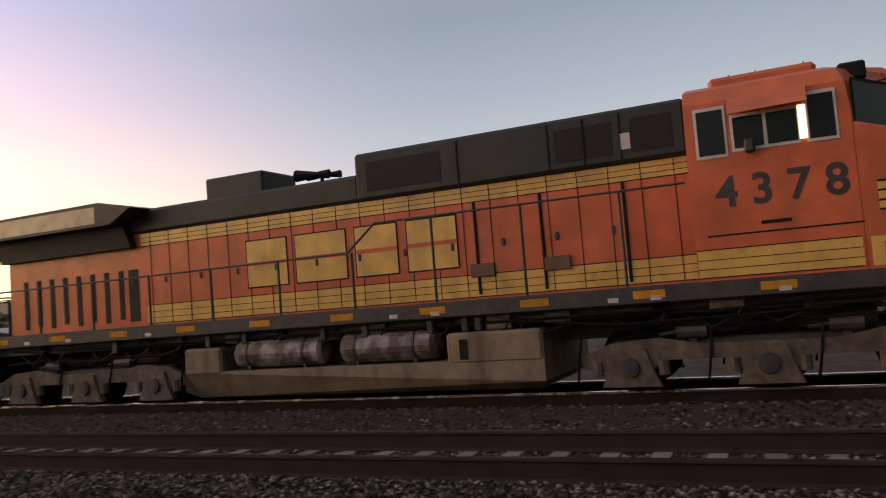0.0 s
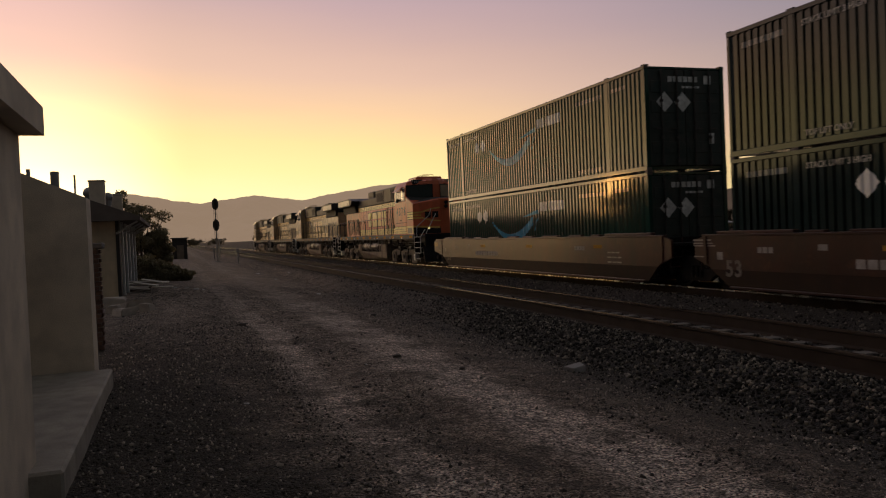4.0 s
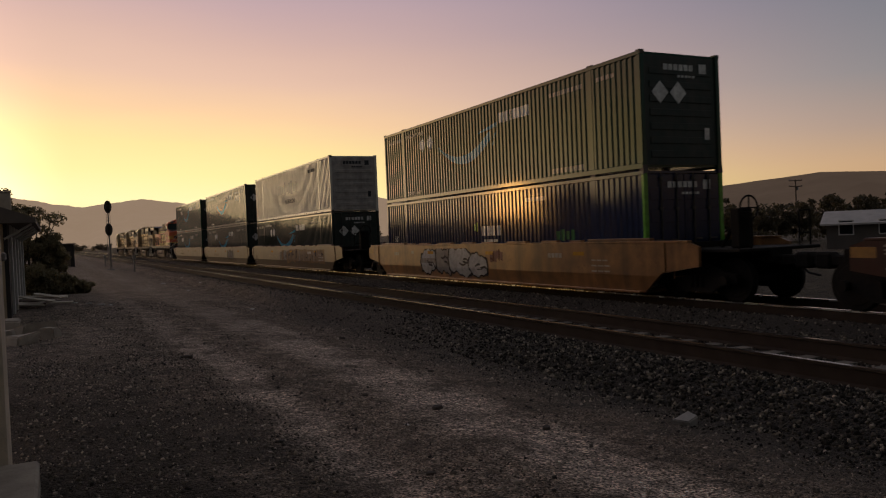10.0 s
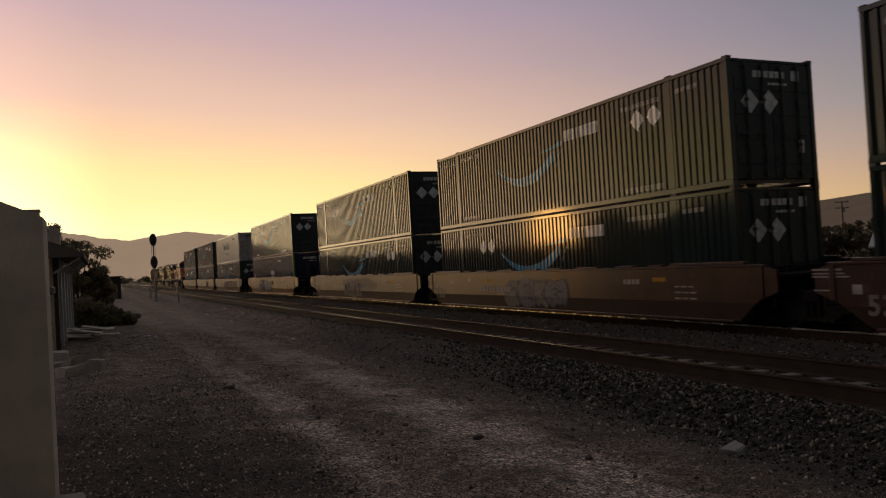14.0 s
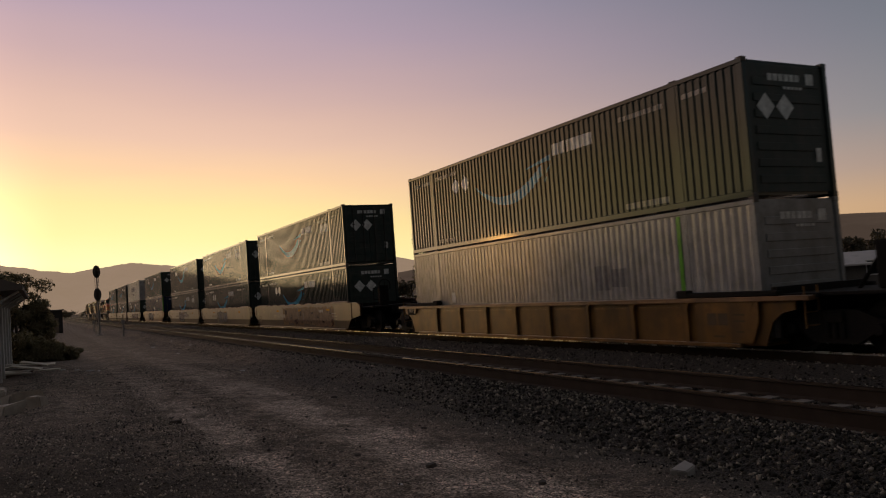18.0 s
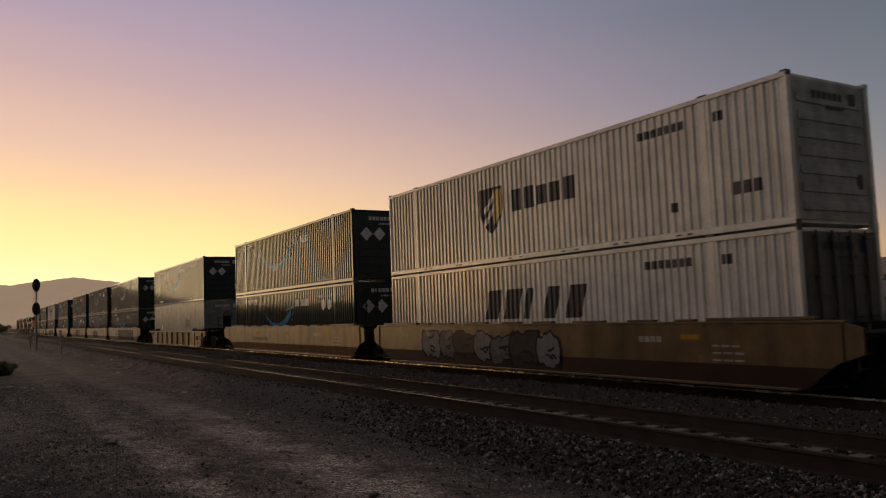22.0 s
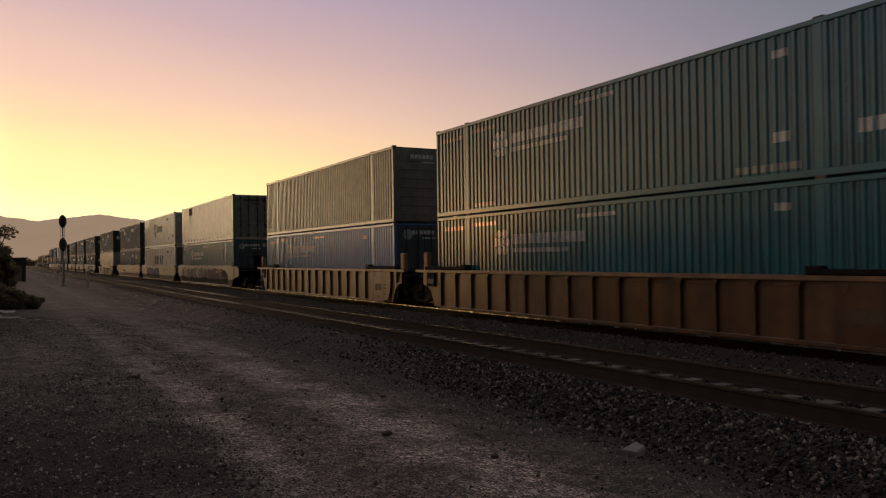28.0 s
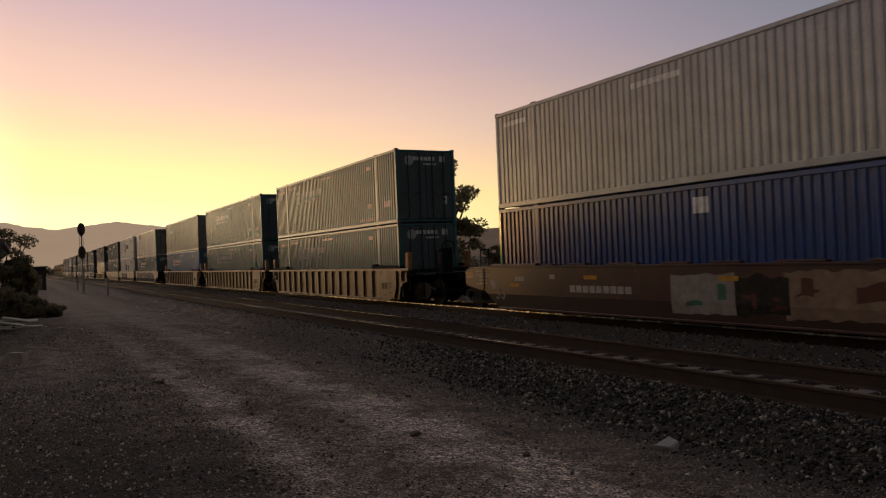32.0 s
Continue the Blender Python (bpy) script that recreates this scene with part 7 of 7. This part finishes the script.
def tree(label, x, y, height, spread, seed, trunk=0.35, clumps=34, per=70, leaf=0.10, mat=LEAF, base=None, group="", name="tree"):
    r = random.Random(seed)
    root = tagged(new(name), label, "tree" if name == "tree" else "shrub", group)
    bm = bmesh.new()
    th = height * trunk
    tips = []
    tube(bm, (0, 0, -0.15), (0.1 * r.uniform(-1, 1), 0.1, th), 0.035 * height ** 0.9, 8, 0.024 * height ** 0.9)
    for i in range(9):
        an, ln = i * 2.4 + r.uniform(-0.4, 0.4), spread * r.uniform(0.45, 0.9)
        z0 = th * r.uniform(0.6, 1.0)
        mid = (math.cos(an) * ln * 0.5, math.sin(an) * ln * 0.5, z0 + (height - z0) * r.uniform(0.3, 0.5))
        tip = (math.cos(an) * ln, math.sin(an) * ln, z0 + (height - z0) * r.uniform(0.45, 0.95))
        tube(bm, (0, 0, z0), mid, 0.014 * height, 6, 0.009 * height)
        tube(bm, mid, tip, 0.009 * height, 5, 0.003 * height)
        tips += [mid, tip]
    tube(bm, (0, 0, th * 0.95), (0, 0.1, height * 0.93), 0.018 * height, 6, 0.004 * height)
    part("trunk", bm, BARK, root)
    cl = []
    for i in range(clumps):
        if i < len(tips):
            c = tips[i]
            p = (c[0], c[1], c[2])
        else:
            an, rr = r.uniform(0, 6.28), spread * math.sqrt(r.random()) * 0.95
            f = r.random()
            zz = th * 0.8 + (height - th * 0.8) * f
            rr *= (1 - 0.55 * f ** 2.2) * r.uniform(0.75, 1.1)
            p = (math.cos(an) * rr, math.sin(an) * rr, zz)
        cl.append((*p, spread * r.uniform(0.16, 0.34)))
    me = leaf_cloud(cl, per, leaf, seed)
    mesh_part("crown", me, mat, root)
    root.matrix_basis = pose(x, y, ground_z(x, y) if base is None else base)
    return root


def at(az, d):
    return -d * math.sin(radians(az)), d * math.cos(radians(az))


def build_plants():
    tree("tall dark leafy tree behind the tracks", 20.8, 39.0, 7.5, 2.4, 11, 0.2, 80, 190, 0.12)
    # shrubs beyond the tan building
    for i, (x, y, h, s) in enumerate(((-2.2, 38.2, 4.4, 1.6), (-0.9, 37.9, 3.7, 1.3), (-0.1, 38.3, 2.4, 0.9), (-5.0, 41, 4.1, 2.0), (0.0, 35.8, 0.75, 0.9), (-0.8, 35.4, 1.1, 0.9), (0.75, 36.4, 0.45, 0.8))):
        tree("hazed grey-green shrub at the road's edge", x, y, h, s, 20 + i, 0.12, 60, 190, 0.065, LEAF, None, "roadside shrubs", "shrub")
    far = ((-35.4, 115, 5.0, 3.4), (-36.8, 118, 5.6, 3.2), (-38.3, 112, 4.6, 3.0), (-39.5, 120, 5.2, 2.0), (-40.9, 110, 3.6, 2.0), (-42.4, 105, 3.2, 2.2), (-43.6, 96, 3.4, 2.2), (-44.6, 92, 4.6, 2.4), (-46.0, 90, 4.7, 2.4),
           (-47.3, 84, 3.6, 2.0), (-48.6, 80, 3.6, 2.2), (-49.8, 86, 3.2, 2.2), (-51.2, 88, 3.8, 2.2), (-53.0, 78, 4.2, 2.4), (-54.6, 74, 3.9, 2.2), (-56.4, 80, 4.4, 2.6), (-58.6, 84, 4.2, 2.8), (-33.8, 125, 4.2, 3.0),
           (-31.8, 130, 4.0, 2.8), (-45.2, 60, 1.6, 1.5), (-48, 56, 1.5, 1.5), (-41.5, 70, 1.7, 1.6), (-61, 80, 4.0, 2.8), (-65, 84, 4.2, 3))
    for i, (az, d, h, s) in enumerate(far):
        x, y = at(az, d)
        tree("dark bushy tree among the houses behind the tracks", x, y, h, s, 40 + i, 0.2, 34, 60, 0.20, FAR_LEAF, None, "trees behind the tracks")


build_plants()


# ---------------------------------------------------------------- poles, signal, houses
# black lightened to brown-grey: the haze before the signal is in the colour
SIGNAL_BLACK = material("faded_black_paint", (0.13, 0.11, 0.095), 0.7, 0, 0.25, 3, 0.1, 40)


def build_signal():
    root = tagged(new("railway_signal"), "two-headed railway colour light signal on a tall mast", "railway signal")
    bm = bmesh.new()
    tube(bm, (0, 0, -0.3), (0, 0, 6.3), 0.07, 10, 0.055)
    box(bm, -0.3, 0.3, -0.3, 0.3, -0.35, 0.1, 0.02)
    part("mast", bm, material("dull_aluminium", (0.30, 0.29, 0.27), 0.5, 0.5, 0.2, 3, 0.1, 40), root)
    for z in (5.92, 3.79):
        bm = bmesh.new()
        k = 20
        a = [bm.verts.new((0.33 * math.cos(2 * math.pi * i / k), -0.10, z + 0.60 * math.sin(2 * math.pi * i / k))) for i in range(k)]
        c = [bm.verts.new((v.co.x, -0.07, v.co.z)) for v in a]
        bm.faces.new(a)
        bm.faces.new(c[::-1])
        for i in range(k):
            bm.faces.new((a[(i + 1) % k], a[i], c[i], c[(i + 1) % k]))
        head = part("signal_head", bm, SIGNAL_BLACK, root)
        for dz in (-0.32, 0, 0.32):
            bm = bmesh.new()
            tube(bm, (0, -0.10, z + dz), (0, -0.34, z + dz - 0.02), 0.12, 12, caps=False)
            part("hood", bm, BLACK, head)
        bm = bmesh.new()
        box(bm, -0.16, 0.16, -0.07, 0.16, z - 0.5, z + 0.5, 0.03)
        part("lamp_case", bm, BLACK, head)
    bm = bmesh.new()
    for x in (-0.16, 0.16):
        tube(bm, (x, 0.2, 0), (x, 0.2, 5.6), 0.015, 6)
    for i in range(17):
        tube(bm, (-0.16, 0.2, 0.3 + i * 0.31), (0.16, 0.2, 0.3 + i * 0.31), 0.012, 5)
    part("ladder", bm, METAL, root)
    root.matrix_basis = pose(4.84, 79.5, -0.35)
    for x, y, h in ((6.6, 76.0, 1.5), (6.4, 104.0, 2.6), (5.4, 98, 1.3)):
        r2 = tagged(new("trackside_post"), "short pale post at the track's edge", "post", "trackside posts")
        bm = bmesh.new()
        tube(bm, (0, 0, -0.3), (0, 0, h), 0.07, 8)
        part("post", bm, METAL, r2)
        bm = bmesh.new()
        box(bm, -0.16, 0.16, -0.1, 0.1, h - 0.35, h, 0.02)
        part("cap_box", bm, METAL, r2)
        r2.matrix_basis = pose(x, y, ground_z(x, y))


build_signal()


def utility_pole(az, d, h, arms=2, turn=0.0):
    root = tagged(new("utility_pole"), "weathered wooden utility pole with crossarms" if arms else "slender bare metal pole behind the tracks", "utility pole", "poles behind the tracks")
    bm = bmesh.new()
    tube(bm, (0, 0, -0.4), (0, 0, h), 0.15, 8, 0.10)
    part("pole", bm, WOOD, root)
    for i in range(arms):
        z = h - 0.15 - i * 0.85
        bm = bmesh.new()
        box(bm, -1.1, 1.1, -0.06, 0.06, z - 0.06, z + 0.06, 0.01)
        a = part("crossarm", bm, WOOD, root)
        for x in (-1.0, -0.6, 0.6, 1.0):
            bm = bmesh.new()
            tube(bm, (x, 0, z + 0.06), (x, 0, z + 0.22), 0.05, 6)
            part("insulator", bm, METAL, a)
    if arms:
        bm = bmesh.new()
        tube(bm, (0.28, 0, h - 1.6), (0.28, 0, h - 0.95), 0.18, 10)
        part("transformer", bm, METAL, root)
    x, y = at(az, d)
    root.matrix_basis = pose(x, y, -0.5, 0, 0, turn)


def house(az, d, w, depth, h, rise, turn, label, wall_col, roof_col, lamp=False):
    root = tagged(new("house"), label, "house", "houses behind the tracks")
    wm = material("house_wall", wall_col, 0.85, 0, 0.15, 1, 0.2, 30, 0.2)
    rm = material("house_roof", roof_col, 0.7, 0, 0.15, 1, 0.2, 30, 0.2)
    bm = bmesh.new()
    box(bm, -w / 2, w / 2, -depth / 2, depth / 2, -0.2, h)
    for s in (-1, 1):
        bm.faces.new([bm.verts.new(v) for v in ((s * w / 2, -depth / 2, h), (s * w / 2, depth / 2, h), (s * w / 2, 0, h + rise))])
    part("wall", bm, wm, root)
    bm = bmesh.new()
    e = 0.4
    for s in (-1, 1):
        a = [(-w / 2 - e, s * (depth / 2 + e), h - 0.12), (w / 2 + e, s * (depth / 2 + e), h - 0.12), (w / 2 + e, 0, h + rise), (-w / 2 - e, 0, h + rise)]
        lo = [bm.verts.new(v) for v in a]
        up = [bm.verts.new((v[0], v[1], v[2] + 0.12)) for v in a]
        bm.faces.new(lo)
        bm.faces.new(up[::-1])
        for i in range(4):
            bm.faces.new((lo[(i + 1) % 4], lo[i], up[i], up[(i + 1) % 4]))
    part("roof", bm, rm, root)
    for i in range(3):
        x = -w / 2 + w * (i + 0.5) / 3
        bm = bmesh.new()
        box(bm, x - 0.5, x + 0.5, -depth / 2 - 0.04, -depth / 2 + 0.02, 0.9, 2.0)
        win = part("window", bm, WHITE, root)
        bm = bmesh.new()
        box(bm, x - 0.42, x + 0.42, -depth / 2 - 0.06, -depth / 2 - 0.035, 0.98, 1.92)
        part("pane", bm, GLASS, win)
    if lamp:
        bm = bmesh.new()
        bmesh.ops.create_uvsphere(bm, u_segments=10, v_segments=6, radius=0.16, matrix=Matrix.Translation((w * 0.3, -depth / 2 - 0.2, h - 0.6)))
        part("yard_lamp", bm, glow("yard_lamp_glow", (1.0, 0.72, 0.25), 6.0), root, "lit warm yard lamp")
    x, y = at(az, d)
    root.matrix_basis = pose(x, y, -0.5, 0, 0, turn)


def build_far_side():
    utility_pole(-41.2, 122, 6.7, 2, -20)
    utility_pole(-50.9, 128, 8.0, 2, -15)
    utility_pole(-36.4, 115, 7.9, 0)
    house(-37.9, 82, 9, 7, 2.0, 0.75, 35, "low white house with a shallow pale metal roof", (0.16, 0.15, 0.14), (0.40, 0.38, 0.36), True)
    house(-56.2, 66, 7.6, 6, 1.75, 0.8, -58, "small house with a pale sheet metal gable roof", (0.10, 0.09, 0.08), (0.42, 0.40, 0.38))
    house(-61.5, 75, 10, 7, 2.2, 1.2, 60, "low pale stucco house behind the tracks", (0.16, 0.145, 0.13), (0.15, 0.13, 0.12))
    # dark box shed far down the road
    root = tagged(new("trackside_shed"), "small dark box shed beside the road", "shed")
    bm = bmesh.new()
    box(bm, 0.5, 2.2, 96, 99, -0.6, 2.3, 0.03)
    part("body", bm, DOOR, root)
    bm = bmesh.new()
    box(bm, 0.3, 2.4, 95.8, 99.2, 2.3, 2.42, 0.02)
    part("roof", bm, ROOFING, root)
    bm = bmesh.new()
    box(bm, 1.0, 1.8, 95.95, 96.0, -0.5, 1.5)
    part("door", bm, WOOD, root)
    far_leaf_rows = ((-7.5, 420, 6, 6), (-9, 380, 5, 6), (-6.2, 480, 5, 7), (-11, 360, 5, 6), (-3.0, 520, 4, 6), (-1.5, 500, 4, 7), (-13, 330, 5, 6), (-15.5, 300, 5, 6), (-18, 260, 5, 5), (-21, 230, 5, 5), (-24, 200, 4.6, 5), (-27, 170, 4.4, 4))
    for i, (az, d, h, s) in enumerate(far_leaf_rows):
        x, y = at(az, d)
        tree("distant dark tree down the line", x, y, h, s, 90 + i, 0.2, 30, 50, 0.4, FAR_LEAF, None, "distant trees")


build_far_side()


# ---------------------------------------------------------------- far hills
def ridge(name, label, points, dist, mat, depth=600, seed=0):
    """A chain of hills: points are (bearing left of +y in degrees, height angle in degrees)."""
    az0, az1 = points[0][0], points[-1][0]
    k = 260
    azs = [az0 + (az1 - az0) * i / k for i in range(k + 1)]
    pa, pe = [p[0] for p in points], [p[1] for p in points]
    if pa[0] > pa[-1]:
        pa, pe = pa[::-1], pe[::-1]
    bm = bmesh.new()
    rows = []
    for a in azs:
        e = float(np.interp(a, pa, pe)) + 0.10 * noise.noise((a * 0.8, seed, 0)) + 0.05 * noise.noise((a * 3.1, seed, 4))
        col = []
        for f in (0.0, 0.25, 0.5, 0.75, 1.0, 1.3):
            d = dist - depth * (1 - f) * (1 + 0.25 * noise.noise((a * 0.5, f * 3, seed)))
            h = dist * math.tan(radians(e)) * (f ** 0.8 if f <= 1 else 0.5) * (1 + (0.18 * noise.noise((a * 1.3, f * 5, seed + 2)) if 0 < f < 1 else 0))
            col.append(bm.verts.new((-d * math.sin(radians(a)), d * math.cos(radians(a)), h + (1.7 if f >= 1 else -2))))
        rows.append(col)
    for p, q in zip(rows, rows[1:]):
        for i in range(len(p) - 1):
            bm.faces.new((p[i], q[i], q[i + 1], p[i + 1]))
    ob = part(name, bm, mat, None, "", True)
    return tagged(ob, label, "hills", kind="structure")


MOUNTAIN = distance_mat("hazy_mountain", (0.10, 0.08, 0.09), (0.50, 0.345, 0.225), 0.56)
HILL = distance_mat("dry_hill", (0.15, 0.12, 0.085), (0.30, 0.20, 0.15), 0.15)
# past bearing 9 out of view: kept low so the train mirrors more sky
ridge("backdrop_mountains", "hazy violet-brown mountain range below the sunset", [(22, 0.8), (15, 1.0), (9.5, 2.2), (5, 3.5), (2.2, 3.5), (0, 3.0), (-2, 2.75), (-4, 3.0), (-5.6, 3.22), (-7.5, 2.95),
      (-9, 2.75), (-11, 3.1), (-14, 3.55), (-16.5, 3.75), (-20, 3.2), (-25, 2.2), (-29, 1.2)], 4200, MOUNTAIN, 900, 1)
# past -200 out of view: raised to block low glow, notched for the afterglow
ridge("backdrop_hills", "dry rounded brown hills behind the far side, added unseen on the left", [(-24, 1.3), (-28, 1.8), (-32, 1.9), (-36, 2.1), (-40, 2.2), (-44, 2.2), (-48, 2.6), (-52.7, 2.95), (-57, 2.7), (-65, 2.0), (-80, 2.2),
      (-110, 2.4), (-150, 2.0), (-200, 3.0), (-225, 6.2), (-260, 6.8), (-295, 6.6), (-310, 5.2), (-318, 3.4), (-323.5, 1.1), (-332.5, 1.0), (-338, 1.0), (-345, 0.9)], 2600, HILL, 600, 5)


# ---------------------------------------------------------------- movement
TURNS = {ob.name: turn for ob, y, z, turn in MOVERS}


def motions():
    ts = [i for i in range(33)]
    for ob, y, z, turn in MOVERS:
        walk(ob, [(t, pose(XT, y + run(t), z, 0, 0, turn)) for t in ts])
    # wheels roll with the distance gone; every second film step keeps each turn under a quarter
    steps = [i / 15 for i in range(481)]
    for w, at_rest, r in SPINNERS:
        top = w
        while top.parent:
            top = top.parent
        way = -1 if abs(TURNS.get(top.name, 0)) > 90 else 1
        walk(w, [(t, at_rest @ pose(0, 0, 0, -way * math.degrees(run(t) / r))) for t in steps])


motions()
